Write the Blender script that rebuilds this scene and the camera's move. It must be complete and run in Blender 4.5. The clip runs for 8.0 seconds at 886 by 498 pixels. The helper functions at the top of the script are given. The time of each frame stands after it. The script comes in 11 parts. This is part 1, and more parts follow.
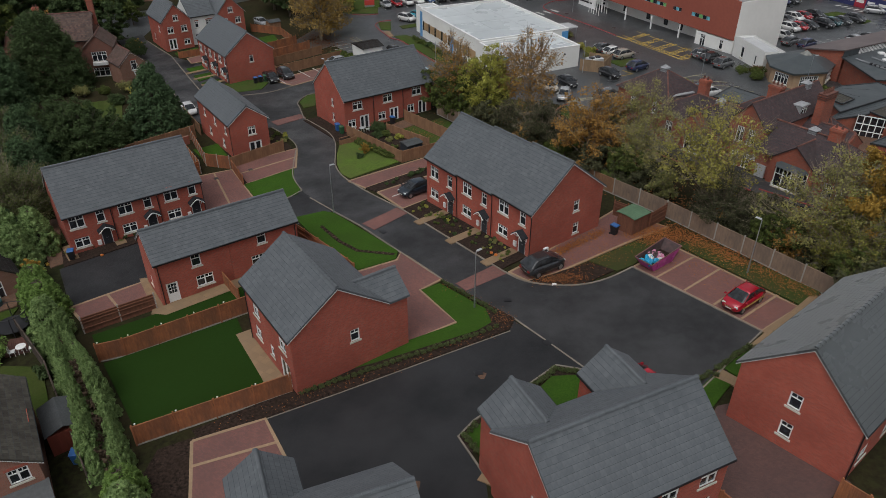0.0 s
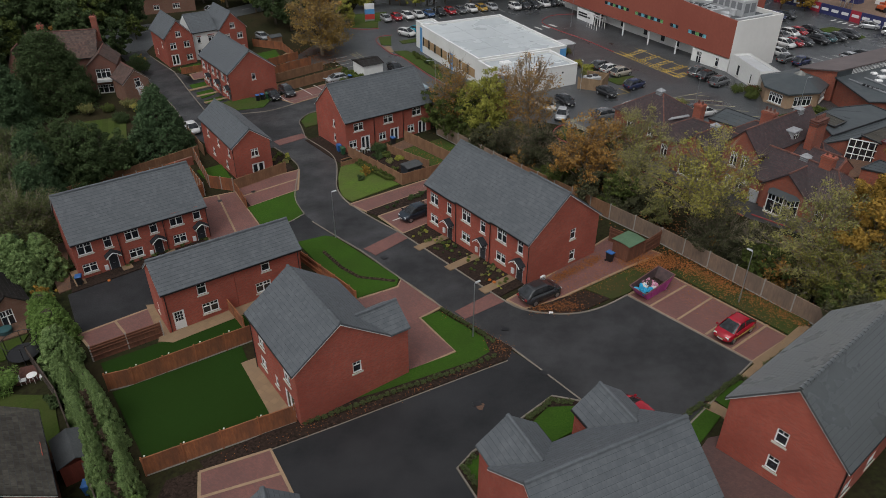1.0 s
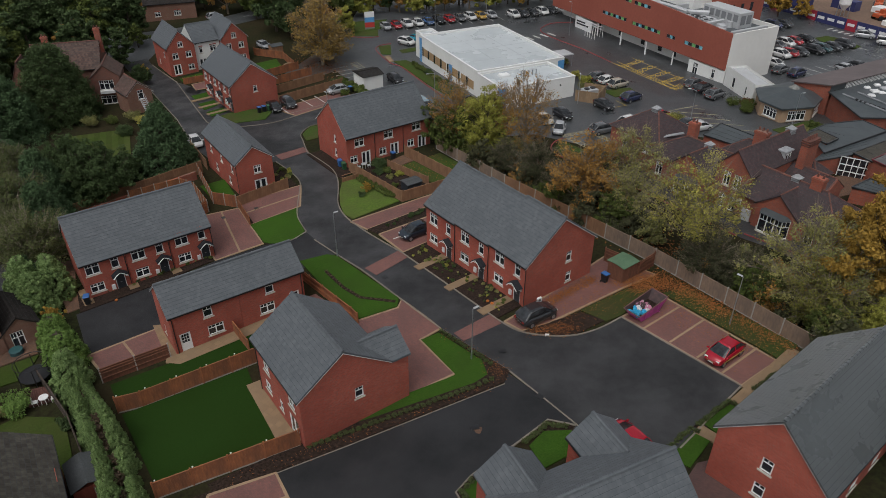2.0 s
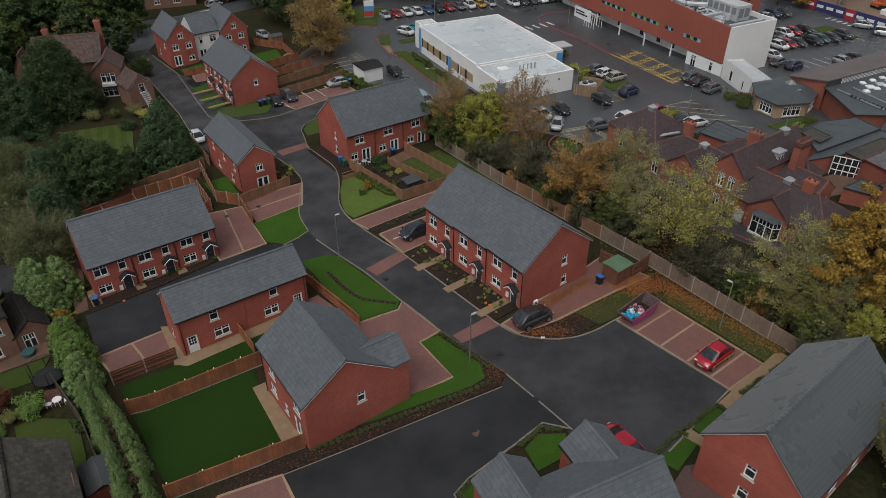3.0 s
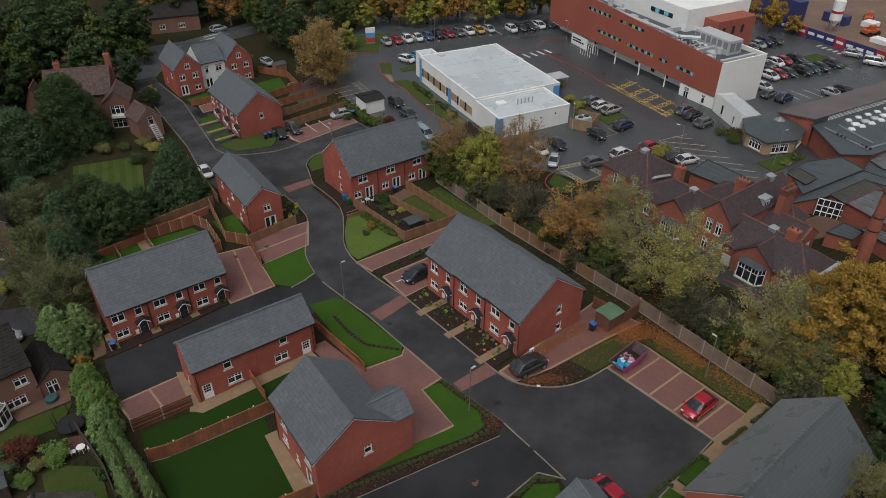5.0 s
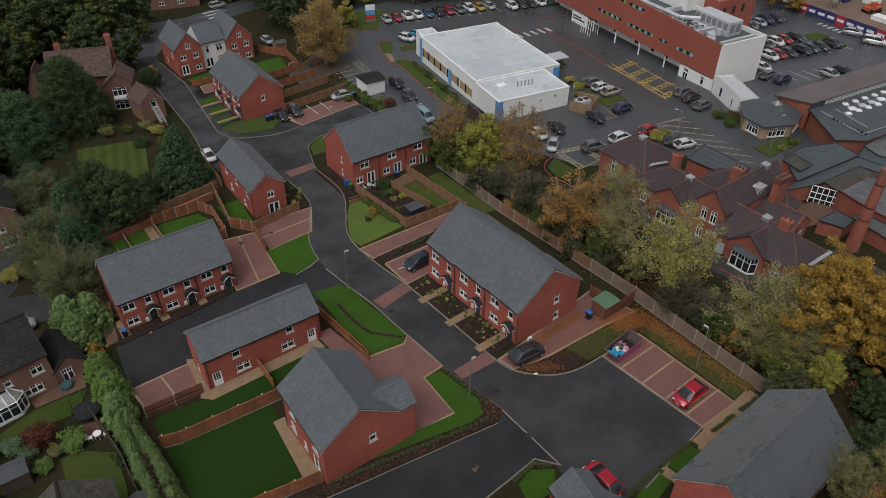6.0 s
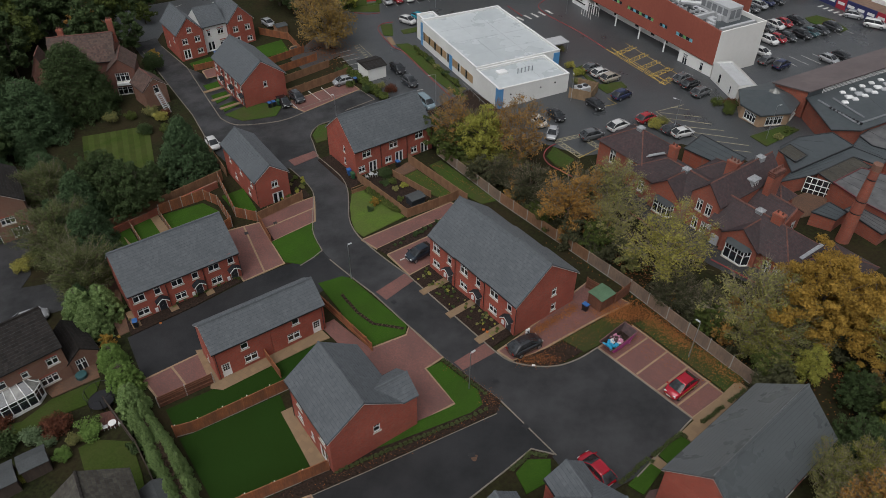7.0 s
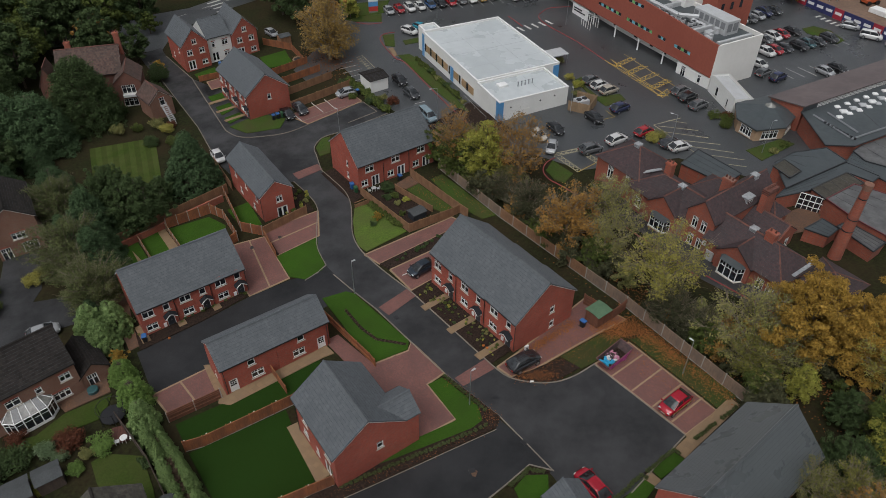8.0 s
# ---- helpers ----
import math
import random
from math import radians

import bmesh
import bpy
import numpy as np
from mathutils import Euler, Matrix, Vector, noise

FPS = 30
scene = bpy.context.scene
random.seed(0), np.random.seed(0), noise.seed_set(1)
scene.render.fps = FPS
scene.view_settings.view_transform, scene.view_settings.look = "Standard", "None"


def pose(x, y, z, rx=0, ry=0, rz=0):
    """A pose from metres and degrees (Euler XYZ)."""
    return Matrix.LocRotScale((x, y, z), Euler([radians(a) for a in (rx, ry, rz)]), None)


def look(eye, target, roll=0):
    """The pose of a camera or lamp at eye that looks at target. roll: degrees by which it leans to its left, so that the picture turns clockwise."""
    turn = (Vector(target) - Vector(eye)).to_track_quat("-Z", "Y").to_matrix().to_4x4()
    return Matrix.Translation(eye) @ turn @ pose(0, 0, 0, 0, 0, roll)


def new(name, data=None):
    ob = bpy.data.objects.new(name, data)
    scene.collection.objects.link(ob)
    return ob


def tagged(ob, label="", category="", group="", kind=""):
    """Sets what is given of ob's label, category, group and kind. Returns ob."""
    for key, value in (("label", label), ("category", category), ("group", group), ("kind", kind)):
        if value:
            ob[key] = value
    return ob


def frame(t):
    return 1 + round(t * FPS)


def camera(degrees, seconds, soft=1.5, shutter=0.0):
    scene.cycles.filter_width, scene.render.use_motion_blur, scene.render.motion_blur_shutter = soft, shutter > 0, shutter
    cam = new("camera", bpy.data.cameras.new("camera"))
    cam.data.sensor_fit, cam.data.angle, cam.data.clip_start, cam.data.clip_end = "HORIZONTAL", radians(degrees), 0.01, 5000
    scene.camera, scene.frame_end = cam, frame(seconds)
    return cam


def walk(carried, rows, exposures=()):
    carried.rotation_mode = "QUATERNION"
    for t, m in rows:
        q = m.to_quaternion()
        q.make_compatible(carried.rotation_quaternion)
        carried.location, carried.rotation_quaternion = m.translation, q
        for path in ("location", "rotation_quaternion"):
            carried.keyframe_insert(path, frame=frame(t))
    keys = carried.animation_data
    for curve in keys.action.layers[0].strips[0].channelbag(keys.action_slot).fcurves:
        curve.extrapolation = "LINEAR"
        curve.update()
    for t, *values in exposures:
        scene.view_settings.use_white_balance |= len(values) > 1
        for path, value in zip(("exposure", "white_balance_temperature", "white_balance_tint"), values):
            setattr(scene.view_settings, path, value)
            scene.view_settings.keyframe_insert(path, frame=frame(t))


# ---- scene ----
cam = camera(64.6, 8.0, 0.58)
METRES, EYE, TILT, LEAN, TURN = 26.4, 35.6, -32.5, 0.0, 0.0
ROWS = [
    (0.0, 0.0, 0.0, 0.0, 0.0, 0.0, -0.0),
    (0.5, -0.0, -0.0286, 0.0456, -0.02, 0.0, -0.02),
    (1.0, -0.0006, -0.0608, 0.0974, -0.05, 0.02, -0.04),
    (1.5, -0.0006, -0.0932, 0.1482, -0.08, 0.05, -0.05),
    (1.7, -0.0006, -0.1064, 0.1688, -0.09, 0.03, -0.05),
    (2.8, 0.0004, -0.1795, 0.2818, -0.14, -2.34, -0.07),
    (3.0, 0.0005, -0.1928, 0.3023, -0.15, -2.34, -0.07),
    (3.5, -0.0007, -0.2255, 0.3545, -0.18, -2.33, -0.07),
    (4.0, -0.0024, -0.2589, 0.4079, -0.2, -2.32, -0.08),
    (4.5, -0.0059, -0.2942, 0.4643, -0.24, -2.29, -0.12),
    (4.7, -0.0075, -0.3080, 0.4857, -0.25, -2.3, -0.12),
    (5.8, -0.0163, -0.3848, 0.6035, -0.31, -4.62, -0.13),
    (6.0, -0.0176, -0.3989, 0.6248, -0.32, -5.3, -0.13),
    (6.5, -0.0197, -0.4343, 0.6783, -0.32, -6.76, -0.14),
    (7.0, -0.0208, -0.4691, 0.7348, -0.29, -7.72, -0.17),
    (7.5, -0.0214, -0.5036, 0.7915, -0.24, -8.05, -0.2),
    (8.0, -0.0237, -0.5366, 0.843, -0.22, -8.05, -0.24),
]
walk(cam, [(t, pose(0, 0, EYE, TILT, LEAN, TURN) @ pose(METRES * x, METRES * y, METRES * z, 90 + pitch, roll, yaw)) for t, x, y, z, yaw, pitch, roll in ROWS],
     [(0.0, 0.29, 6380, 10), (8.0, 0.29, 6380, 10)])

# ---- light: an overcast autumn day ----
world = bpy.data.worlds.new("sky")
scene.world = world
world.use_nodes = True
wt = world.node_tree
sky = wt.nodes.new("ShaderNodeTexSky")
sky.sky_type, sky.sun_disc = "NISHITA", False
sky.sun_elevation, sky.sun_rotation = radians(55), radians(205)
sky.dust_density, sky.air_density, sky.ozone_density = 4.0, 1.0, 1.0
grey = wt.nodes.new("ShaderNodeHueSaturation")
grey.inputs["Saturation"].default_value = 0.18
wt.links.new(sky.outputs[0], grey.inputs["Color"])
wt.links.new(grey.outputs[0], wt.nodes["Background"].inputs["Color"])
wt.nodes["Background"].inputs["Strength"].default_value = 0.095
sun = new("sun", bpy.data.lights.new("sun", "SUN"))
sun.data.energy, sun.data.angle, sun.data.color = 1.0, radians(45), (1.0, 0.98, 0.955)
sun.matrix_world = look((0, 0, 60), (6, 13, 26))


# ---- materials ----
def nodes_of(name):
    m = bpy.data.materials.new(name)
    m.use_nodes = True
    t = m.node_tree
    return m, t, t.nodes["Principled BSDF"]


def mixed(t, fac, a, b, mode="MIX"):
    n = t.nodes.new("ShaderNodeMix")
    n.data_type, n.blend_type = "RGBA", mode
    for sock, v in ((n.inputs[0], fac), (n.inputs[6], a), (n.inputs[7], b)):
        if isinstance(v, (int, float)):
            sock.default_value = v
        elif isinstance(v, tuple):
            sock.default_value = (*v, 1)
        else:
            t.links.new(v, sock)
    return n.outputs[2]


def noise_of(t, vec, scale, detail=4.0, lo=0.35, hi=0.65, rough=0.6):
    n = t.nodes.new("ShaderNodeTexNoise")
    n.inputs["Scale"].default_value, n.inputs["Detail"].default_value, n.inputs["Roughness"].default_value = scale, detail, rough
    t.links.new(vec, n.inputs["Vector"])
    r = t.nodes.new("ShaderNodeMapRange")
    r.inputs[1].default_value, r.inputs[2].default_value = lo, hi
    t.links.new(n.outputs[0], r.inputs[0])
    return r.outputs[0]


def surface(name, c1, c2, fine=6.0, coarse=0.4, rough=0.8, rough2=None, bump=0.2, bump_scale=None, stain=None, island=0.0, item=0.0, metal=0.0, spec=0.5, stretch=None, lo=0.35, hi=0.65):
    """Two colours mixed by fine grain and by broad stains, with relief, and a change of value from piece to piece."""
    m, t, b = nodes_of(name)
    tc = t.nodes.new("ShaderNodeTexCoord")
    vec = tc.outputs["Object"]
    if stretch:
        mp = t.nodes.new("ShaderNodeMapping")
        mp.inputs["Scale"].default_value = stretch
        t.links.new(vec, mp.inputs["Vector"])
        vec = mp.outputs[0]
    f1 = noise_of(t, vec, fine, lo=lo, hi=hi)
    f2 = noise_of(t, vec, coarse, 5.0)
    col = mixed(t, f1, c1, c2)
    dark = stain or tuple(0.6 * (p + q) / 2 for p, q in zip(c1, c2))
    half = t.nodes.new("ShaderNodeMath")
    half.operation = "MULTIPLY"
    half.inputs[1].default_value = 0.6
    t.links.new(f2, half.inputs[0])
    col = mixed(t, half.outputs[0], col, dark)
    for amount, kind in ((island, "island"), (item, "item")):
        if amount:
            if kind == "island":
                src = t.nodes.new("ShaderNodeNewGeometry").outputs["Random Per Island"]
            else:
                src = t.nodes.new("ShaderNodeObjectInfo").outputs["Random"]
            r = t.nodes.new("ShaderNodeMapRange")
            r.inputs[3].default_value, r.inputs[4].default_value = 1 - amount, 1 + amount
            t.links.new(src, r.inputs[0])
            g = t.nodes.new("ShaderNodeCombineColor")
            for k in range(3):
                t.links.new(r.outputs[0], g.inputs[k])
            col = mixed(t, 1.0, col, g.outputs[0], "MULTIPLY")
    t.links.new(col, b.inputs["Base Color"])
    b.inputs["Metallic"].default_value, b.inputs["Specular IOR Level"].default_value = metal, spec
    if rough2 is None:
        b.inputs["Roughness"].default_value = rough
    else:
        r = t.nodes.new("ShaderNodeMapRange")
        r.inputs[3].default_value, r.inputs[4].default_value = rough, rough2
        t.links.new(f2, r.inputs[0])
        t.links.new(r.outputs[0], b.inputs["Roughness"])
    if bump:
        f3 = noise_of(t, vec, bump_scale or fine * 3, 3.0, 0.0, 1.0)
        bp = t.nodes.new("ShaderNodeBump")
        bp.inputs["Strength"].default_value, bp.inputs["Distance"].default_value = bump, 0.03
        t.links.new(f3, bp.inputs["Height"])
        t.links.new(bp.outputs[0], b.inputs["Normal"])
    return m


def bricked(name, c1, c2, mortar, wide, tall, joint, upright=True, rough=0.85, turn=0.0, stain=None, offset=0.5):
    """Courses of bricks or blocks at their true size, on walls (upright) or on the ground."""
    m, t, b = nodes_of(name)
    tc = t.nodes.new("ShaderNodeTexCoord")
    vec = tc.outputs["Object"]
    if upright:
        sp, ad, cb = (t.nodes.new(k) for k in ("ShaderNodeSeparateXYZ", "ShaderNodeMath", "ShaderNodeCombineXYZ"))
        t.links.new(vec, sp.inputs[0])
        t.links.new(sp.outputs[0], ad.inputs[0])
        t.links.new(sp.outputs[1], ad.inputs[1])
        t.links.new(ad.outputs[0], cb.inputs[0])
        t.links.new(sp.outputs[2], cb.inputs[1])
        v2 = cb.outputs[0]
    else:
        mp = t.nodes.new("ShaderNodeMapping")
        mp.inputs["Rotation"].default_value = (0, 0, radians(turn))
        t.links.new(vec, mp.inputs["Vector"])
        v2 = mp.outputs[0]
    br = t.nodes.new("ShaderNodeTexBrick")
    br.offset = offset
    for key, v in (("Scale", 1.0), ("Mortar Size", joint), ("Brick Width", wide), ("Row Height", tall), ("Bias", 0.0), ("Mortar Smooth", 0.3)):
        br.inputs[key].default_value = v
    br.inputs["Color1"].default_value, br.inputs["Color2"].default_value, br.inputs["Mortar"].default_value = (*c1, 1), (*c2, 1), (*mortar, 1)
    t.links.new(v2, br.inputs["Vector"])
    f1, f2 = noise_of(t, vec, 1.6, 6.0), noise_of(t, vec, 0.35, 5.0)
    col = mixed(t, f1, br.outputs[0], tuple(0.72 * p for p in c1), "MIX")
    n = t.nodes.new("ShaderNodeMath")
    n.operation = "MULTIPLY"
    n.inputs[1].default_value = 0.4
    t.links.new(f1, n.inputs[0])
    col = mixed(t, n.outputs[0], br.outputs[0], tuple(0.7 * p for p in c1))
    n2 = t.nodes.new("ShaderNodeMath")
    n2.operation = "MULTIPLY"
    n2.inputs[1].default_value = 0.45
    t.links.new(f2, n2.inputs[0])
    col = mixed(t, n2.outputs[0], col, stain or tuple(0.62 * p for p in c2))
    t.links.new(col, b.inputs["Base Color"])
    b.inputs["Roughness"].default_value = rough
    bp = t.nodes.new("ShaderNodeBump")
    bp.inputs["Strength"].default_value, bp.inputs["Distance"].default_value = 0.5, 0.01
    t.links.new(br.outputs[1], bp.inputs["Height"])
    bp.invert = True
    t.links.new(bp.outputs[0], b.inputs["Normal"])
    return m


def plain(name, c, rough=0.5, metal=0.0, coat=0.0):
    m = surface(name, c, tuple(0.85 * v for v in c), 9.0, 0.8, rough, bump=0.03, stain=tuple(0.75 * v for v in c), metal=metal)
    m.node_tree.nodes["Principled BSDF"].inputs["Coat Weight"].default_value = coat
    return m


BRICK = bricked("red brick", (0.44, 0.092, 0.056), (0.285, 0.056, 0.036), (0.25, 0.135, 0.1), 0.225, 0.075, 0.010)
BRICK_DIM = bricked("dark weathered brick", (0.23, 0.088, 0.06), (0.16, 0.064, 0.046), (0.14, 0.1, 0.08), 0.225, 0.075, 0.008, stain=(0.08, 0.05, 0.04))
BRICK_OLD = bricked("old red brick", (0.37, 0.1, 0.054), (0.26, 0.064, 0.04), (0.2, 0.13, 0.1), 0.225, 0.075, 0.008, stain=(0.12, 0.05, 0.04))
BRICK_BROWN = bricked("brown brick", (0.24, 0.12, 0.08), (0.19, 0.09, 0.06), (0.2, 0.15, 0.12), 0.225, 0.075, 0.008)
BRICK_TAN = bricked("tan-red brick", (0.3, 0.125, 0.085), (0.22, 0.09, 0.062), (0.22, 0.16, 0.13), 0.225, 0.075, 0.009)
BRICK_BUFF = bricked("buff brick", (0.42, 0.28, 0.17), (0.36, 0.23, 0.14), (0.35, 0.28, 0.2), 0.225, 0.075, 0.008)
TILE = surface("grey roof tile", (0.08, 0.089, 0.097), (0.101, 0.11, 0.119), 2.6, 0.35, 0.72, 0.6, bump=0.12, stain=(0.064, 0.072, 0.079), island=0.085)
TILE_ITEM = surface("grey roof tile single", (0.08, 0.089, 0.097), (0.101, 0.11, 0.119), 2.6, 0.35, 0.72, 0.6, bump=0.12, stain=(0.064, 0.072, 0.079), item=0.085)
TILE_WET = surface("wet dark grey roof tile", (0.034, 0.041, 0.043), (0.048, 0.055, 0.057), 2.6, 0.35, 0.4, 0.24, bump=0.12, stain=(0.029, 0.036, 0.036), island=0.1)
for _m in (TILE_WET, TILE, TILE_ITEM):
    _b = _m.node_tree.nodes["Principled BSDF"]
    _b.inputs["Specular IOR Level"].default_value = 0.3
    _b.inputs["Sheen Weight"].default_value, _b.inputs["Sheen Roughness"].default_value, _b.inputs["Sheen Tint"].default_value = 0.06, 0.5, (0.85, 0.88, 0.92, 1)
_b = TILE_WET.node_tree.nodes["Principled BSDF"]
_b.inputs["Specular IOR Level"].default_value, _b.inputs["Sheen Weight"].default_value = 0.75, 0.42
TILE_DARK = surface("near-black porch tile", (0.026, 0.028, 0.032), (0.016, 0.017, 0.02), 5.0, 0.5, 0.8, bump=0.15, spec=0.2)
# the shadow line under each tile course, put into the nose colour
TILE_NOSE_SHADE = surface("shade-darkened tile nose", (0.054, 0.06, 0.066), (0.046, 0.051, 0.056), 5.0, 0.5, 0.7, bump=0.1, spec=0.2)
TILE_PLUM = surface("plum clay tile", (0.078, 0.045, 0.046), (0.045, 0.033, 0.035), 3.0, 0.3, 0.7, bump=0.2, stain=(0.038, 0.034, 0.035), island=0.13, spec=0.25)
TILE_MOSS = surface("mossy grey-brown tile", (0.085, 0.08, 0.066), (0.055, 0.05, 0.042), 2.5, 0.4, 0.9, bump=0.3, island=0.2, stain=(0.04, 0.036, 0.03), spec=0.2)
TILE_RED = surface("red clay tile", (0.105, 0.062, 0.05), (0.075, 0.047, 0.04), 3.0, 0.35, 0.8, bump=0.2, stain=(0.06, 0.048, 0.04), island=0.25, spec=0.25)
TILE_BROWN = surface("brown concrete tile", (0.036, 0.031, 0.028), (0.02, 0.018, 0.017), 4.0, 0.3, 0.9, bump=0.3, island=0.2, spec=0.15)
RIDGE_RED = surface("red ridge tile", (0.17, 0.065, 0.045), (0.1, 0.045, 0.036), 2.0, 0.5, 0.8, bump=0.2, island=0.15)
# TARMAC and TARMAC_NEW: pale broad patches paint wet sheen into the base colour
TARMAC = surface("tarmac", (0.015, 0.0155, 0.0165), (0.027, 0.0275, 0.029), 14.0, 0.2, 0.7, 0.4, bump=0.35, bump_scale=60.0, stain=(0.06, 0.06, 0.062), lo=0.3, hi=0.7, spec=0.28)
TARMAC_NEW = surface("fresh black tarmac", (0.011, 0.0113, 0.0125), (0.018, 0.0184, 0.02), 18.0, 0.12, 0.7, 0.45, bump=0.35, bump_scale=60.0, stain=(0.042, 0.0424, 0.0445), lo=0.3, hi=0.7, spec=0.22)
TARMAC_OLD = surface("worn tarmac", (0.050, 0.054, 0.057), (0.066, 0.070, 0.073), 20.0, 0.12, 0.5, 0.26, bump=0.35, bump_scale=60.0, stain=(0.030, 0.0325, 0.035))
PAVING_BROWN = bricked("old brown paving", (0.17, 0.085, 0.045), (0.11, 0.06, 0.036), (0.05, 0.04, 0.035), 0.2, 0.1, 0.006, False, 0.85, 20, stain=(0.05, 0.035, 0.03))
PAVING_DARK = bricked("dark red-brown block paving", (0.11, 0.054, 0.046), (0.075, 0.04, 0.036), (0.05, 0.036, 0.03), 0.2, 0.1, 0.006, False, 0.8, 20, stain=(0.05, 0.03, 0.028))
PAVING = bricked("red block paving", (0.21, 0.088, 0.07), (0.15, 0.066, 0.058), (0.09, 0.06, 0.05), 0.2, 0.1, 0.006, False, 0.75, 35, stain=(0.085, 0.045, 0.042))
BUFF = surface("buff edging block", (0.33, 0.225, 0.135), (0.26, 0.175, 0.105), 6.0, 0.5, 0.85, bump=0.2, stain=(0.22, 0.16, 0.1))
FLAGS = bricked("buff paving flag", (0.25, 0.165, 0.09), (0.2, 0.132, 0.075), (0.13, 0.095, 0.06), 0.6, 0.6, 0.01, False, 0.85, 35, stain=(0.2, 0.14, 0.085), offset=0.0)
KERB = surface("concrete kerb", (0.24, 0.205, 0.165), (0.17, 0.15, 0.125), 5.0, 0.5, 0.85, bump=0.2)
LAWN = surface("laid lawn", (0.045, 0.098, 0.012), (0.025, 0.066, 0.007), 9.0, 0.3, 0.95, bump=0.6, bump_scale=40.0, stain=(0.03, 0.056, 0.01), spec=0.08)
LAWN_PALE = surface("mown pale lawn stripe", (0.05, 0.077, 0.0145), (0.034, 0.054, 0.0105), 6.0, 0.35, 0.95, bump=0.5, bump_scale=30.0, stain=(0.08, 0.085, 0.03), spec=0.08)
LAWN_MOWN = surface("mown dark lawn stripe", (0.041, 0.065, 0.012), (0.029, 0.046, 0.009), 6.0, 0.35, 0.95, bump=0.5, bump_scale=30.0, stain=(0.06, 0.065, 0.022), spec=0.08)
LAWN_FRONT = surface("bright clover lawn", (0.1, 0.15, 0.028), (0.06, 0.1, 0.018), 5.0, 0.35, 0.95, bump=0.6, bump_scale=30.0, stain=(0.075, 0.08, 0.03), spec=0.08)
LAWN_ROUGH = surface("garden lawn", (0.054, 0.09, 0.018), (0.03, 0.056, 0.011), 5.0, 0.35, 0.95, bump=0.6, bump_scale=30.0, stain=(0.065, 0.055, 0.025), spec=0.08)
VERGE = surface("damp rough verge grass", (0.044, 0.066, 0.016), (0.026, 0.042, 0.011), 5.0, 0.35, 0.95, bump=0.6, bump_scale=30.0, stain=(0.05, 0.042, 0.02), spec=0.08)
TURF = surface("artificial turf", (0.019, 0.046, 0.008), (0.0135, 0.034, 0.006), 12.0, 0.1, 0.95, bump=0.4, bump_scale=60.0, stain=(0.015, 0.032, 0.005), spec=0.05)
EARTH = surface("ground cover", (0.027, 0.032, 0.012), (0.013, 0.013, 0.008), 2.5, 0.15, 0.95, bump=0.8, bump_scale=8.0, stain=(0.036, 0.024, 0.014), spec=0.05)
MULCH = surface("bark mulch", (0.05, 0.033, 0.026), (0.009, 0.007, 0.006), 5.0, 0.7, 0.95, bump=0.9, bump_scale=25.0, stain=(0.03, 0.02, 0.015), spec=0.08)
MUD = surface("building site earth", (0.2, 0.125, 0.085), (0.13, 0.085, 0.06), 1.5, 0.15, 0.9, bump=0.6, bump_scale=4.0)
FENCE = surface("orange-brown fence timber", (0.38, 0.135, 0.05), (0.27, 0.096, 0.037), 4.0, 0.5, 0.85, bump=0.3, stretch=(4, 4, 0.4), stain=(0.11, 0.05, 0.03), island=0.2, item=0.1)
FENCE_GREY = surface("weathered fence timber", (0.29, 0.195, 0.135), (0.21, 0.145, 0.105), 4.0, 0.5, 0.9, bump=0.3, stretch=(4, 4, 0.4), stain=(0.13, 0.1, 0.08), island=0.2)
FENCE_DIM = surface("damp red-brown fence timber", (0.2, 0.078, 0.042), (0.13, 0.052, 0.03), 4.0, 0.5, 0.9, bump=0.3, stretch=(4, 4, 0.4), island=0.2)
FENCE_OLD = surface("dark old fence timber", (0.085, 0.06, 0.045), (0.055, 0.04, 0.032), 4.0, 0.5, 0.9, bump=0.3, stretch=(4, 4, 0.4), island=0.2)
FENCE_PALE = surface("pale new fence timber", (0.34, 0.235, 0.14), (0.27, 0.18, 0.105), 4.0, 0.5, 0.85, bump=0.3, stretch=(4, 4, 0.4), island=0.15)
FENCE_TAN = surface("tan fence timber", (0.3, 0.158, 0.083), (0.22, 0.115, 0.062), 4.0, 0.5, 0.85, bump=0.3, stretch=(4, 4, 0.4), island=0.15)
CONCRETE = surface("concrete", (0.36, 0.34, 0.30), (0.28, 0.265, 0.24), 5.0, 0.6, 0.85, bump=0.2)
UPVC = plain("white upvc", (0.78, 0.78, 0.77), 0.35)
SILL = plain("cast stone", (0.58, 0.54, 0.47), 0.7)
RENDER_WHITE = surface("white render", (0.74, 0.74, 0.72), (0.68, 0.68, 0.66), 3.0, 0.25, 0.8, bump=0.15, stain=(0.6, 0.6, 0.57))
PANEL_GREY = surface("pale grey wall panel", (0.72, 0.71, 0.68), (0.68, 0.67, 0.64), 1.0, 0.15, 0.6, bump=0.05, stain=(0.62, 0.61, 0.58))
BLACK = plain("black plastic", (0.012, 0.012, 0.014), 0.45)
DOOR_GREY = plain("dark grey door", (0.035, 0.04, 0.048), 0.4)
SLATE_LEAD = surface("grey roofing felt", (0.058, 0.07, 0.074), (0.042, 0.052, 0.056), 1.0, 0.2, 0.55, 0.38, bump=0.1, stain=(0.045, 0.05, 0.055))
MEMBRANE = surface("pale roof membrane", (0.5, 0.53, 0.54), (0.43, 0.46, 0.47), 0.6, 0.08, 0.4, 0.2, bump=0.05, stain=(0.33, 0.36, 0.37))
METAL = plain("galvanised steel", (0.42, 0.44, 0.46), 0.45, 0.8)
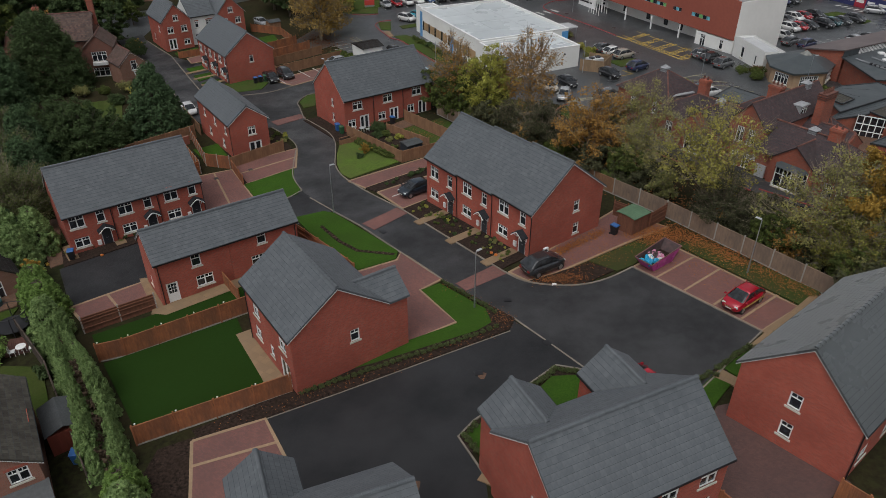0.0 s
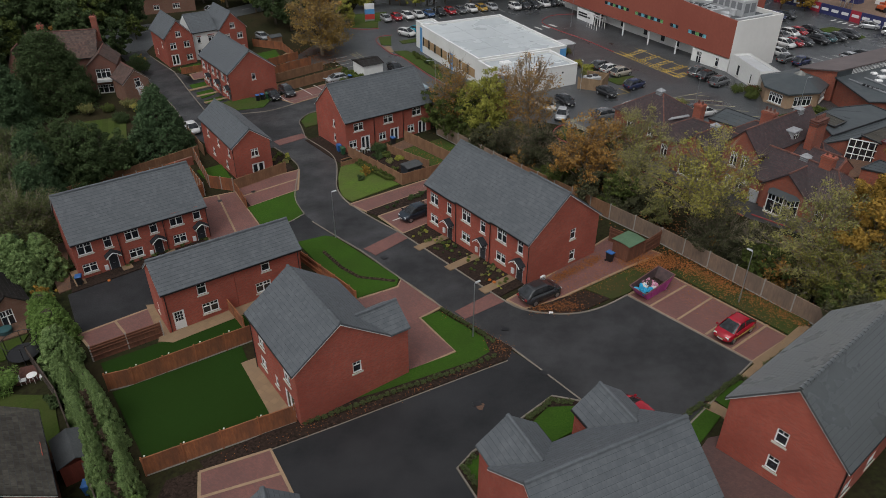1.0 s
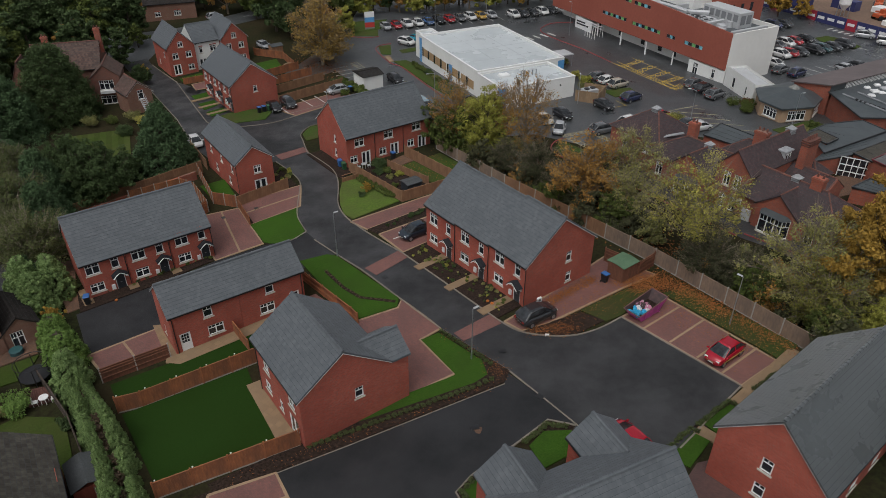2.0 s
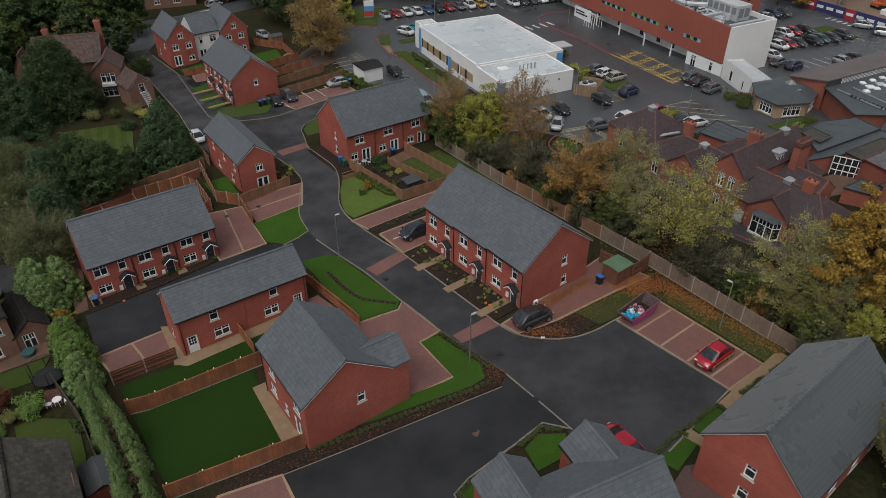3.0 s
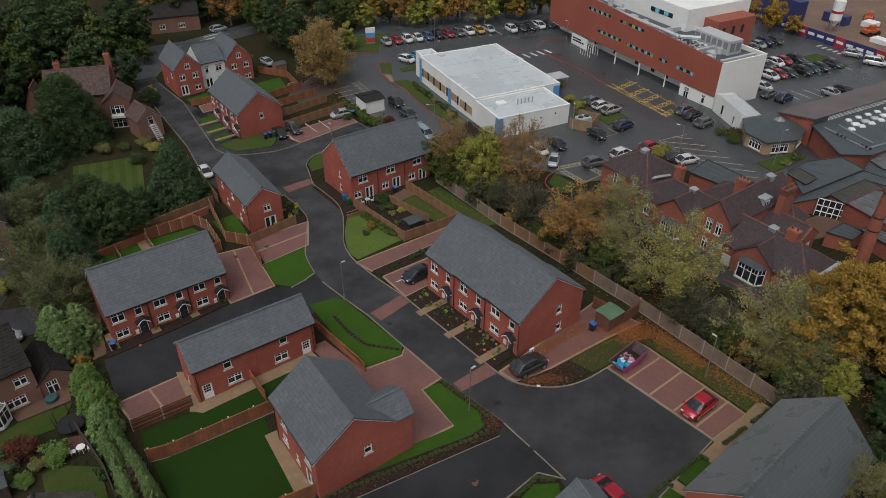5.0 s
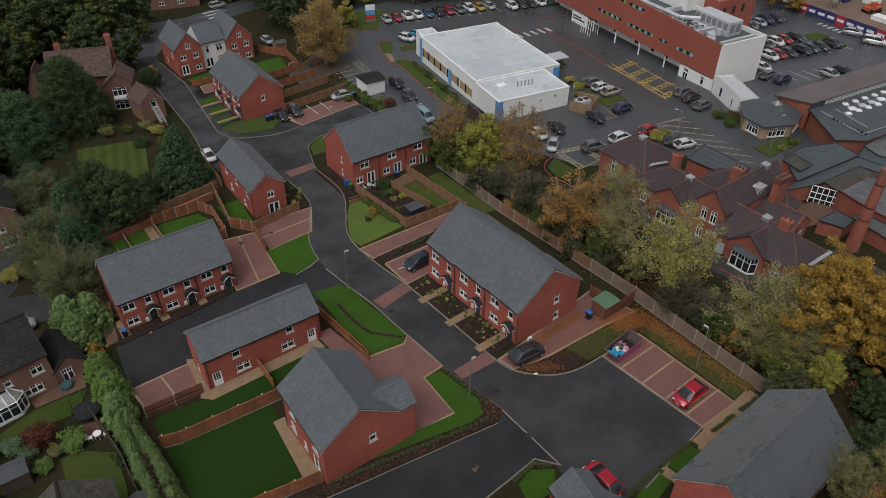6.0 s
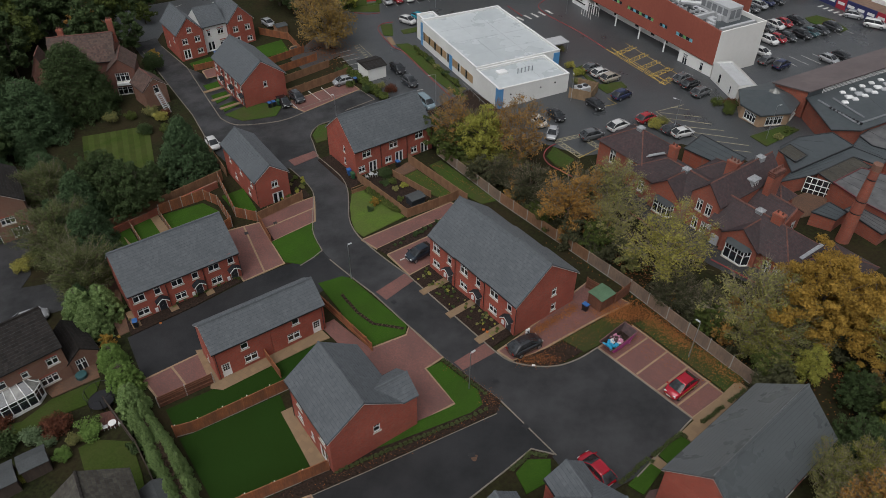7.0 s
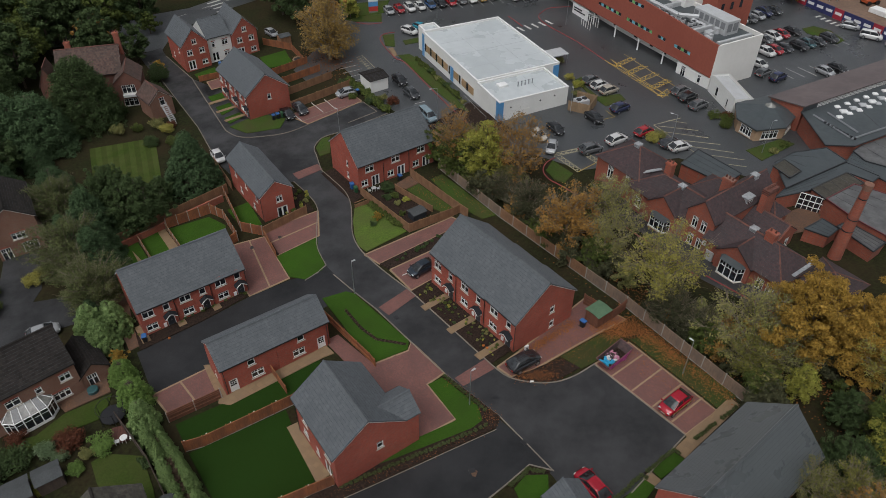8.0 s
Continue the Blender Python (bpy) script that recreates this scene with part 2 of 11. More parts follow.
METAL_GREY = plain("grey lead", (0.2, 0.21, 0.22), 0.5)
METAL_PALE = plain("pale plant casing", (0.5, 0.51, 0.52), 0.5, 0.2)
BLUE_TRIM = plain("blue cladding", (0.10, 0.30, 0.58), 0.4)
TIMBER_PANEL = surface("tan cladding", (0.42, 0.28, 0.15), (0.35, 0.23, 0.12), 3.0, 0.4, 0.7, bump=0.1)
WHITE_LINE = surface("white road paint", (0.6, 0.6, 0.57), (0.42, 0.42, 0.4), 6.0, 0.8, 0.7, bump=0.1)
YELLOW_LINE = surface("yellow road paint", (0.52, 0.36, 0.07), (0.36, 0.26, 0.07), 6.0, 0.8, 0.7, bump=0.1)
PALE_LINE = surface("worn cream road paint", (0.42, 0.38, 0.24), (0.3, 0.27, 0.18), 6.0, 0.8, 0.7, bump=0.1)
RED_LINE = surface("red kerb paint", (0.33, 0.055, 0.055), (0.24, 0.05, 0.048), 5.0, 0.6, 0.7, bump=0.1)
TRUNK = surface("bark", (0.11, 0.085, 0.062), (0.065, 0.052, 0.04), 8.0, 1.0, 0.95, bump=0.8, stretch=(1, 1, 0.3))
BRANCH_PALE = surface("pale twig bark", (0.24, 0.2, 0.15), (0.17, 0.14, 0.105), 8.0, 1.0, 0.95, bump=0.4)


def glass_of(name, tint, rough=0.06):
    m, t, b = nodes_of(name)
    b.inputs["Base Color"].default_value = (*tint, 1)
    b.inputs["Roughness"].default_value = rough
    b.inputs["Specular IOR Level"].default_value = 0.8
    tc = t.nodes.new("ShaderNodeTexCoord")
    f = noise_of(t, tc.outputs["Object"], 1.3, 3.0)
    t.links.new(mixed(t, f, tint, tuple(min(1, 2.2 * v + 0.01) for v in tint)), b.inputs["Base Color"])
    return m


GLASS = glass_of("window glass over a dark room", (0.008, 0.010, 0.013))
GLASS_CAR = glass_of("tinted car glass", (0.014, 0.016, 0.018), 0.04)
GLASS_CAR.node_tree.nodes["Principled BSDF"].inputs["Specular IOR Level"].default_value = 0.5
GLASS_GREEN = glass_of("green glazed panel", (0.10, 0.25, 0.09))
GLASS_CYAN = glass_of("blue glazed panel", (0.10, 0.28, 0.34))
GLASS_PALE = glass_of("pale polycarbonate", (0.09, 0.09, 0.082), 0.25)


def leafy(name, *cols):
    """Leaves whose colour goes from one to the next of the given ones, from leaf to leaf."""
    m, t, b = nodes_of(name)
    r = t.nodes.new("ShaderNodeValToRGB")
    e = r.color_ramp.elements
    while len(e) < len(cols):
        e.new(0.5)
    for i, c in enumerate(cols):
        e[i].position, e[i].color = i / (len(cols) - 1), (*c, 1)
    t.links.new(t.nodes.new("ShaderNodeNewGeometry").outputs["Random Per Island"], r.inputs[0])
    tc = t.nodes.new("ShaderNodeTexCoord")
    f = noise_of(t, tc.outputs["Object"], 0.5, 3.0)
    col = mixed(t, f, r.outputs[0], tuple(0.55 * v for v in cols[0]), "MIX")
    n = t.nodes.new("ShaderNodeMath")
    n.operation = "MULTIPLY"
    n.inputs[1].default_value = 0.5
    t.links.new(f, n.inputs[0])
    col = mixed(t, n.outputs[0], r.outputs[0], tuple(0.6 * v for v in cols[0]))
    t.links.new(col, b.inputs["Base Color"])
    b.inputs["Roughness"].default_value = 0.7
    b.inputs["Specular IOR Level"].default_value = 0.15
    tr = t.nodes.new("ShaderNodeBsdfTranslucent")
    mx = t.nodes.new("ShaderNodeMixShader")
    mx.inputs[0].default_value = 0.18
    t.links.new(col, tr.inputs["Color"])
    t.links.new(b.outputs[0], mx.inputs[1])
    t.links.new(tr.outputs[0], mx.inputs[2])
    t.links.new(mx.outputs[0], t.nodes["Material Output"].inputs["Surface"])
    return m


LEAF_GREEN = leafy("mid green leaves", (0.065, 0.088, 0.022), (0.125, 0.155, 0.036), (0.034, 0.05, 0.015))
LEAF_YOUNG = leafy("young hedge leaves", (0.05, 0.075, 0.025), (0.102, 0.132, 0.048), (0.0525, 0.0338, 0.0188))
LEAF_DARK = leafy("dark evergreen leaves", (0.048, 0.075, 0.027), (0.072, 0.106, 0.039), (0.036, 0.058, 0.021))
LEAF_BLUE = leafy("blue-green conifer sprays", (0.06, 0.1, 0.045), (0.088, 0.142, 0.063), (0.038, 0.069, 0.031))
LEAF_HEDGE = leafy("bright conifer hedge sprays", (0.17, 0.255, 0.09), (0.25, 0.345, 0.13), (0.095, 0.155, 0.055))
LEAF_BUSH = leafy("fresh green bush sprays", (0.135, 0.225, 0.055), (0.195, 0.295, 0.075), (0.085, 0.145, 0.036))
LEAF_WILLOW = leafy("grey-olive willow leaves", (0.09, 0.112, 0.04), (0.155, 0.17, 0.066), (0.05, 0.064, 0.026))
LEAF_SPRAY = leafy("pale olive thinning sprays", (0.235, 0.235, 0.085), (0.38, 0.35, 0.12), (0.13, 0.135, 0.052))
LEAF_SPARE = leafy("brown-gold last leaves", (0.27, 0.18, 0.06), (0.42, 0.28, 0.085), (0.14, 0.1, 0.04))
LEAF_MIX = leafy("turning green and yellow leaves", (0.125, 0.135, 0.032), (0.27, 0.245, 0.058), (0.05, 0.062, 0.018))
LEAF_DULL = leafy("dull olive-green bush leaves", (0.056, 0.06, 0.03), (0.095, 0.094, 0.046), (0.03, 0.032, 0.018))
LEAF_TWIG = leafy("dead brown hedge sprays", (0.08, 0.055, 0.036), (0.12, 0.085, 0.055), (0.045, 0.032, 0.024))
LEAF_LIME = leafy("yellow-green leaves", (0.24, 0.255, 0.048), (0.42, 0.4, 0.085), (0.13, 0.145, 0.03))
LEAF_OLIVE = leafy("thinning olive leaves", (0.15, 0.16, 0.06), (0.27, 0.255, 0.09), (0.08, 0.088, 0.038))
LEAF_YELLOW = leafy("yellow autumn leaves", (0.28, 0.265, 0.065), (0.45, 0.4, 0.1), (0.14, 0.15, 0.045))
LEAF_ORANGE = leafy("orange autumn leaves", (0.29, 0.175, 0.032), (0.44, 0.275, 0.055), (0.15, 0.1, 0.022))
LEAF_BROWN = leafy("russet autumn leaves", (0.3, 0.15, 0.04), (0.45, 0.26, 0.07), (0.1275, 0.0825, 0.0338))
LEAF_PALE = leafy("pale grey-green strap leaves", (0.115, 0.165, 0.085), (0.18, 0.245, 0.13), (0.07, 0.105, 0.052))
LEAF_RED = leafy("dark red leaves", (0.09, 0.034, 0.02), (0.17, 0.062, 0.032), (0.045, 0.0188, 0.015))
LITTER = leafy("fallen leaves", (0.27, 0.085, 0.025), (0.38, 0.16, 0.05), (0.09, 0.04, 0.02))


# ---- building blocks ----
def rise(x, y):
    """The lie of the land: higher towards the parking court, falling away to the far road."""
    u, v = (min(max(x, -65), 75)) / 50, (min(max(y, 22), 165) - 50) / 50
    return (-0.08 + 2.828 * u - 1.629 * v - 0.244 * u * u - 0.601 * u * v - 1.05 * v * v + 0.015 * u * u * v + 0.041 * u * v * v + 0.586 * v ** 3 - 0.311 * u ** 3)


def mesh_ob(name, bm, material, parent=None, label=""):
    me = bpy.data.meshes.new(name)
    bm.normal_update()
    bm.to_mesh(me)
    bm.free()
    for m in (material if isinstance(material, (list, tuple)) else [material]):
        me.materials.append(m)
    ob = new(name, me)
    ob.parent = parent
    return tagged(ob, label)


def part(name, bm, material, parent, label=""):
    return mesh_ob(name, bm, material, parent, label)


def raw_ob(name, verts, faces, material, parent=None, label=""):
    me = bpy.data.meshes.new(name)
    me.from_pydata(verts, [], faces)
    me.materials.append(material)
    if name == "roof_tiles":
        # nose and lower edge take the darker colour as painted course shadow
        me.materials.append(TILE_NOSE_SHADE)
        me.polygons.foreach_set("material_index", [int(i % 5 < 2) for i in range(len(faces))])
    ob = new(name, me)
    ob.parent = parent
    return tagged(ob, label)


def thing(name, m, label, category, group="", kind=""):
    ob = new(name)
    ob.matrix_world = m
    return tagged(ob, label, category, group, kind)


def quad(bm, *pts):
    return bm.faces.new([bm.verts.new(p) for p in pts])


def box(bm, x0, y0, z0, x1, y1, z1):
    v = [bm.verts.new((x, y, z)) for z in (z0, z1) for x, y in ((x0, y0), (x1, y0), (x1, y1), (x0, y1))]
    for f in ((3, 2, 1, 0), (4, 5, 6, 7), (0, 1, 5, 4), (1, 2, 6, 5), (2, 3, 7, 6), (3, 0, 4, 7)):
        bm.faces.new([v[i] for i in f])
    return v


def soft_box(bm, x0, y0, z0, x1, y1, z1, r=0.03):
    """A box with its upright and top edges bevelled."""
    lo = [(x0, y0), (x1, y0), (x1, y1), (x0, y1)]
    rings = []
    for z, d in ((z0, 0), (z1 - r, 0), (z1, r)):
        rings.append([bm.verts.new((min(max(x, x0 + d), x1 - d), min(max(y, y0 + d), y1 - d), z)) for x, y in lo])
    for a, b in zip(rings, rings[1:]):
        for i in range(4):
            bm.faces.new((a[i], a[(i + 1) % 4], b[(i + 1) % 4], b[i]))
    bm.faces.new(rings[-1])
    bm.faces.new(rings[0][::-1])


def tube(bm, p, q, r0, r1, n=8, cap=True):
    p, q = Vector(p), Vector(q)
    d = (q - p).normalized()
    a = d.orthogonal().normalized()
    b = d.cross(a)
    rings = [[bm.verts.new(o + (a * math.cos(2 * math.pi * i / n) + b * math.sin(2 * math.pi * i / n)) * r) for i in range(n)] for o, r in ((p, r0), (q, r1))]
    for i in range(n):
        bm.faces.new((rings[0][i], rings[0][(i + 1) % n], rings[1][(i + 1) % n], rings[1][i]))
    if cap:
        bm.faces.new(rings[0][::-1])
        bm.faces.new(rings[1])


def prism(bm, pts, z0, z1):
    """A flat outline carried from z0 up to z1."""
    lo, hi = [bm.verts.new((x, y, z0)) for x, y in pts], [bm.verts.new((x, y, z1)) for x, y in pts]
    n = len(pts)
    for i in range(n):
        bm.faces.new((lo[i], lo[(i + 1) % n], hi[(i + 1) % n], hi[i]))
    bm.faces.new(hi)
    bm.faces.new(lo[::-1])


def smooth_line(pts, n=4):
    """A rounded line through the given corners."""
    out = []
    for i in range(len(pts) - 1):
        p0, p1, p2, p3 = (Vector(pts[min(max(k, 0), len(pts) - 1)]) for k in (i - 1, i, i + 1, i + 2))
        for k in range(n):
            t = k / n
            out.append(tuple(0.5 * ((2 * p1) + (p2 - p0) * t + (2 * p0 - 5 * p1 + 4 * p2 - p3) * t * t + (3 * p1 - p0 - 3 * p2 + p3) * t ** 3)))
    return out + [tuple(pts[-1])]


def drape(name, pts, up, material, label="", category="", depth=0.3, kind="structure", cell=3.0):
    """A sheet of ground surface that follows the land, a little above it, with a skirt into the earth."""
    bm = bmesh.new()
    face = bm.faces.new([bm.verts.new((x, y, 0)) for x, y in pts])
    if face.normal.z < 0:
        face.normal_flip()
    bmesh.ops.triangulate(bm, faces=bm.faces[:])
    for axis in (0, 1):
        vals = [p[axis] for p in pts]
        k = math.ceil(min(vals) / cell)
        while k * cell < max(vals):
            co, no = [0, 0, 0], [0, 0, 0]
            co[axis], no[axis] = k * cell, 1
            bmesh.ops.bisect_plane(bm, geom=bm.verts[:] + bm.edges[:] + bm.faces[:], plane_co=co, plane_no=no)
            k += 1
    bm.normal_update()
    for f in bm.faces:
        if f.normal.z < 0:
            f.normal_flip()
    edges = [e for e in bm.edges if e.is_boundary]
    ext = bmesh.ops.extrude_edge_only(bm, edges=edges)
    skirt = {v for v in ext["geom"] if isinstance(v, bmesh.types.BMVert)}
    for v in bm.verts:
        v.co.z = rise(v.co.x, v.co.y) + up - (depth if v in skirt else 0)
    ob = mesh_ob(name, bm, material)
    return tagged(ob, label, category, kind=kind)


def ribbon(name, pts, wide, up, material, label="", category="", thick=0.12, kind="structure", closed=False, step=1.5, parent=None):
    """A kerb, edging or painted line: a bar that follows a line over the land."""
    if closed:
        pts = list(pts) + [pts[0]]
    line = []
    for a, b in zip(pts, pts[1:]):
        a, b = Vector(a[:2]), Vector(b[:2])
        n = max(1, int((b - a).length / step))
        line += [a.lerp(b, i / n) for i in range(n)]
    line.append(Vector(pts[-1][:2]))
    bm = bmesh.new()
    rows = []
    for i, p in enumerate(line):
        d = (line[min(i + 1, len(line) - 1)] - line[max(i - 1, 0)]).normalized()
        s = Vector((-d.y, d.x)) * wide / 2
        z = rise(p.x, p.y) + up
        rows.append([bm.verts.new((p.x + k * s.x, p.y + k * s.y, z - dz)) for k, dz in ((-1, thick), (-1, 0), (1, 0), (1, thick))])
    for a, b in zip(rows, rows[1:]):
        for i in range(3):
            bm.faces.new((a[i], b[i], b[i + 1], a[i + 1]))
    bm.faces.new(rows[0])
    bm.faces.new(rows[-1][::-1])
    bmesh.ops.recalc_face_normals(bm, faces=bm.faces[:])
    ob = mesh_ob(name, bm, material, parent)
    return tagged(ob, label, category, kind=kind) if not parent else ob


# ---- houses ----
def tile_faces(k):
    """One lapped tile: nose, lower edge coloured dark for shade, back and two sides."""
    return [(k, k + 1, k + 2, k + 3), (k + 3, k + 2, k + 6, k + 7), (k + 7, k + 6, k + 4, k + 5), (k + 1, k + 4, k + 6, k + 2), (k, k + 3, k + 7, k + 5)]


def tiles_on(verts, faces, o, along, up, normal, length, run, wide=0.33, course=0.36, half=True, skip=None):
    """Courses of lapped tiles over a rectangular slope; o is its lower left corner."""
    nc, nt = max(1, round(run / course)), max(1, round(length / wide))
    c, w = run / nc, length / nt
    o, along, up, normal = Vector(o), Vector(along), Vector(up), Vector(normal)
    for i in range(nc):
        shift = 0.5 * (i % 2) if half else 0
        for j in range(nt + (1 if shift else 0)):
            a0, a1 = max(0, (j - shift) * w + 0.0035), min(length, (j + 1 - shift) * w - 0.0035)
            if a1 - a0 < 0.05 or (skip and skip(i, j)):
                continue
            s0, s1 = i * c, (i + 1) * c + 0.05
            lift = 0.02 + 0.006 * random.random()
            p = [o + along * a + up * s + normal * h for a, s, h in ((a0, s0, 0), (a1, s0, 0), (a1, s0, lift), (a0, s0, lift), (a1, s1, 0.006), (a0, s1, 0.006), (a1, s0 + 0.018, lift * 0.96), (a0, s0 + 0.018, lift * 0.96))]
            k = len(verts)
            verts += [tuple(q) for q in p]
            faces += tile_faces(k)


def ridge_caps(bm, p, q, r=0.13, piece=0.45):
    p, q = Vector(p), Vector(q)
    n = max(1, int((q - p).length / piece))
    d = (q - p) / n
    s = d.cross(Vector((0, 0, 1))).normalized()
    for i in range(n):
        a, b = p + d * i, p + d * (i + 0.96)
        rings = [[bm.verts.new(c + s * (r + e) * math.cos(t) + Vector((0, 0, 1)) * (r + e) * 0.75 * math.sin(t)) for t in (0, 0.9, 1.57, 2.24, 3.14)] for c, e in ((a, 0.0), (b, 0.03))]
        for k in range(4):
            bm.faces.new((rings[0][k], rings[1][k], rings[1][k + 1], rings[0][k + 1]))
        bm.faces.new(rings[0])
        bm.faces.new(rings[1][::-1])


def panel(bm, at, a0, a1, z0, z1, holes, thick=0.28):
    """A wall with real openings; at(a, z, d) gives the place a along, z up and d inwards."""
    xs = sorted({a0, a1, *[v for h in holes for v in (h[0] - h[2] / 2, h[0] + h[2] / 2)]})
    zs = sorted({z0, z1, *[v for h in holes for v in (h[1], h[1] + h[3])]})
    for x, x2 in zip(xs, xs[1:]):
        for z, z2 in zip(zs, zs[1:]):
            cx, cz = (x + x2) / 2, (z + z2) / 2
            if any(abs(cx - h[0]) < h[2] / 2 and h[1] < cz < h[1] + h[3] for h in holes):
                continue
            quad(bm, at(x, z, 0), at(x2, z, 0), at(x2, z2, 0), at(x, z2, 0))
            quad(bm, at(x, z, thick), at(x, z2, thick), at(x2, z2, thick), at(x2, z, thick))
    for c, z, w, h, *_ in holes:
        l, r, b, t = c - w / 2, c + w / 2, z, z + h
        for (p, q) in (((l, b), (r, b)), ((r, b), (r, t)), ((r, t), (l, t)), ((l, t), (l, b))):
            quad(bm, at(*p, 0), at(*p, thick), at(*q, thick), at(*q, 0))


def gable_end(bm, at, a0, a1, zt, za, holes, thick=0.28):
    """The three-cornered top of a gable, cut round one opening."""
    m = (a0 + a1) / 2
    top = lambda a: zt + (za - zt) * (1 - abs(a - m) / (a1 - m))
    if not holes:
        shapes = [((a0, zt), (a1, zt), (m, za))]
    else:
        c, z, w, hh = holes[0][:4]
        l, r, b, t = c - w / 2, c + w / 2, max(z, zt), z + hh
        shapes = [((a0, zt), (l, zt), (l, top(l))), ((r, zt), (a1, zt), (r, top(r))), ((l, t), (r, t), (r, top(r)), (m, za), (l, top(l)))]
        if b > zt:
            shapes.append(((l, zt), (r, zt), (r, b), (l, b)))
        for p, q in (((r, b), (r, t)), ((r, t), (l, t)), ((l, t), (l, b))):
            quad(bm, at(*p, 0), at(*p, thick), at(*q, thick), at(*q, 0))
    for s in shapes:
        for d in (0, thick):
            bm.faces.new([bm.verts.new(at(a, z, d)) for a, z in s])


def bar(bm, at, l, r, b, t, d0, d1):
    """A bar set between the depths d0 (outer) and d1 of a wall."""
    c = [[bm.verts.new(at(x, z, d)) for x, z in ((l, b), (r, b), (r, t), (l, t))] for d in (d0, d1)]
    bm.faces.new(c[0])
    bm.faces.new(c[1][::-1])
    for i in range(4):
        bm.faces.new((c[0][i], c[1][i], c[1][(i + 1) % 4], c[0][(i + 1) % 4]))


def window(parent, at, c, z, w, h, lights=2, bars=True, sill=True, frame_mat=None, name="window", pane_mat=None, head=False):
    l, r, b, t = c - w / 2, c + w / 2, z, z + h
    bm = bmesh.new()
    e, step = 0.085, w / lights
    zc = b + 0.66 * h
    holes = []
    for i in range(lights):
        x0, x1 = l + i * step + (e if i == 0 else 0.055), l + (i + 1) * step - (e if i == lights - 1 else 0.055)
        if not bars:
            holes.append(((x0 + x1) / 2, b + e, x1 - x0, h - 2 * e))
            continue
        xm = (x0 + x1) / 2
        holes.append((xm, b + e, x1 - x0, zc - 0.03 - b - e))
        for p, q in ((x0, xm - 0.024), (xm + 0.024, x1)):
            holes.append(((p + q) / 2, zc + 0.03, q - p, t - e - zc - 0.03))
    panel(bm, lambda aa, zz, d: at(aa, zz, d + 0.05), l, r, b, t, holes, 0.08)
    bmesh.ops.remove_doubles(bm, verts=bm.verts[:], dist=0.0005)
    bmesh.ops.recalc_face_normals(bm, faces=bm.faces[:])
    fr = part(name, bm, frame_mat or UPVC, parent)
    bm = bmesh.new()
    bar(bm, at, l + 0.02, r - 0.02, b + 0.02, t - 0.02, 0.095, 0.105)
    part("pane", bm, pane_mat or GLASS, fr)
    if sill:
        bm = bmesh.new()
        bar(bm, at, l - 0.1, r + 0.1, b - 0.14, b, -0.06, 0.1)
        part("sill", bm, SILL, fr)
    if head:
        bm = bmesh.new()
        for i in range(7):
            x = l - 0.08 + (w + 0.16) * i / 7
            rise_ = 0.05 * math.sin(math.pi * (i + 0.5) / 7)
            bar(bm, at, x + 0.006, x + (w + 0.16) / 7 - 0.006, t + 0.02 + rise_, t + 0.2 + rise_, -0.015, 0.03)
        part("brick_arch", bm, BRICK, fr)
    return fr


def door(parent, at, c, z, w=0.95, h=2.1, glazed=False, leaves=1, colour=None):
    l, r, b, t = c - w / 2, c + w / 2, z, z + h
    bm = bmesh.new()
    e = 0.07
    bar(bm, at, l, l + e, b, t, 0.04, 0.14)
    bar(bm, at, r - e, r, b, t, 0.04, 0.14)
    bar(bm, at, l + e, r - e, t - e, t, 0.04, 0.14)
    fr = part("door_frame", bm, UPVC, parent)
    step = (w - 2 * e) / leaves
    for i in range(leaves):
        x0, x1 = l + e + i * step, l + e + (i + 1) * step
        bm = bmesh.new()
        if glazed:
            s = 0.09 if leaves == 1 else 0.13
            lo = 0.25 if leaves > 1 else 1.0
            bar(bm, at, x0, x0 + s, b, t - e, 0.06, 0.11)
            bar(bm, at, x1 - s, x1, b, t - e, 0.06, 0.11)
            bar(bm, at, x0 + s, x1 - s, t - e - s, t - e, 0.06, 0.11)
            bar(bm, at, x0 + s, x1 - s, b, b + lo, 0.06, 0.11)
            if leaves == 1:
                for k in (1, 2):
                    xx = x0 + s + (x1 - x0 - 2 * s) * k / 3
                    bar(bm, at, xx - 0.015, xx + 0.015, b + lo, t - e - s, 0.07, 0.10)
                    zz = b + lo + (t - e - s - b - lo) * k / 3
                    bar(bm, at, x0 + s, x1 - s, zz - 0.015, zz + 0.015, 0.07, 0.10)
            leaf = part("door", bm, UPVC, fr)
            bm = bmesh.new()
            bar(bm, at, x0 + s, x1 - s, b + lo, t - e - s, 0.082, 0.09)
            part("pane", bm, GLASS, fr)
        else:
            bar(bm, at, x0, x1, b, t - e, 0.07, 0.12)
            for zz in (0.2, 0.95):
                for xx in (0.12, 0.52):
                    bar(bm, at, x0 + xx * (x1 - x0), x0 + (xx + 0.36) * (x1 - x0), b + zz, b + zz + 0.6, 0.055, 0.07)
            part("door", bm, colour or DOOR_GREY, fr, "dark grey panelled front door")
            bm = bmesh.new()
            bar(bm, at, x0 + 0.3, x0 + 0.52, b + 1.0, b + 1.05, 0.04, 0.055)
            part("letter_plate", bm, METAL, fr)
    return fr


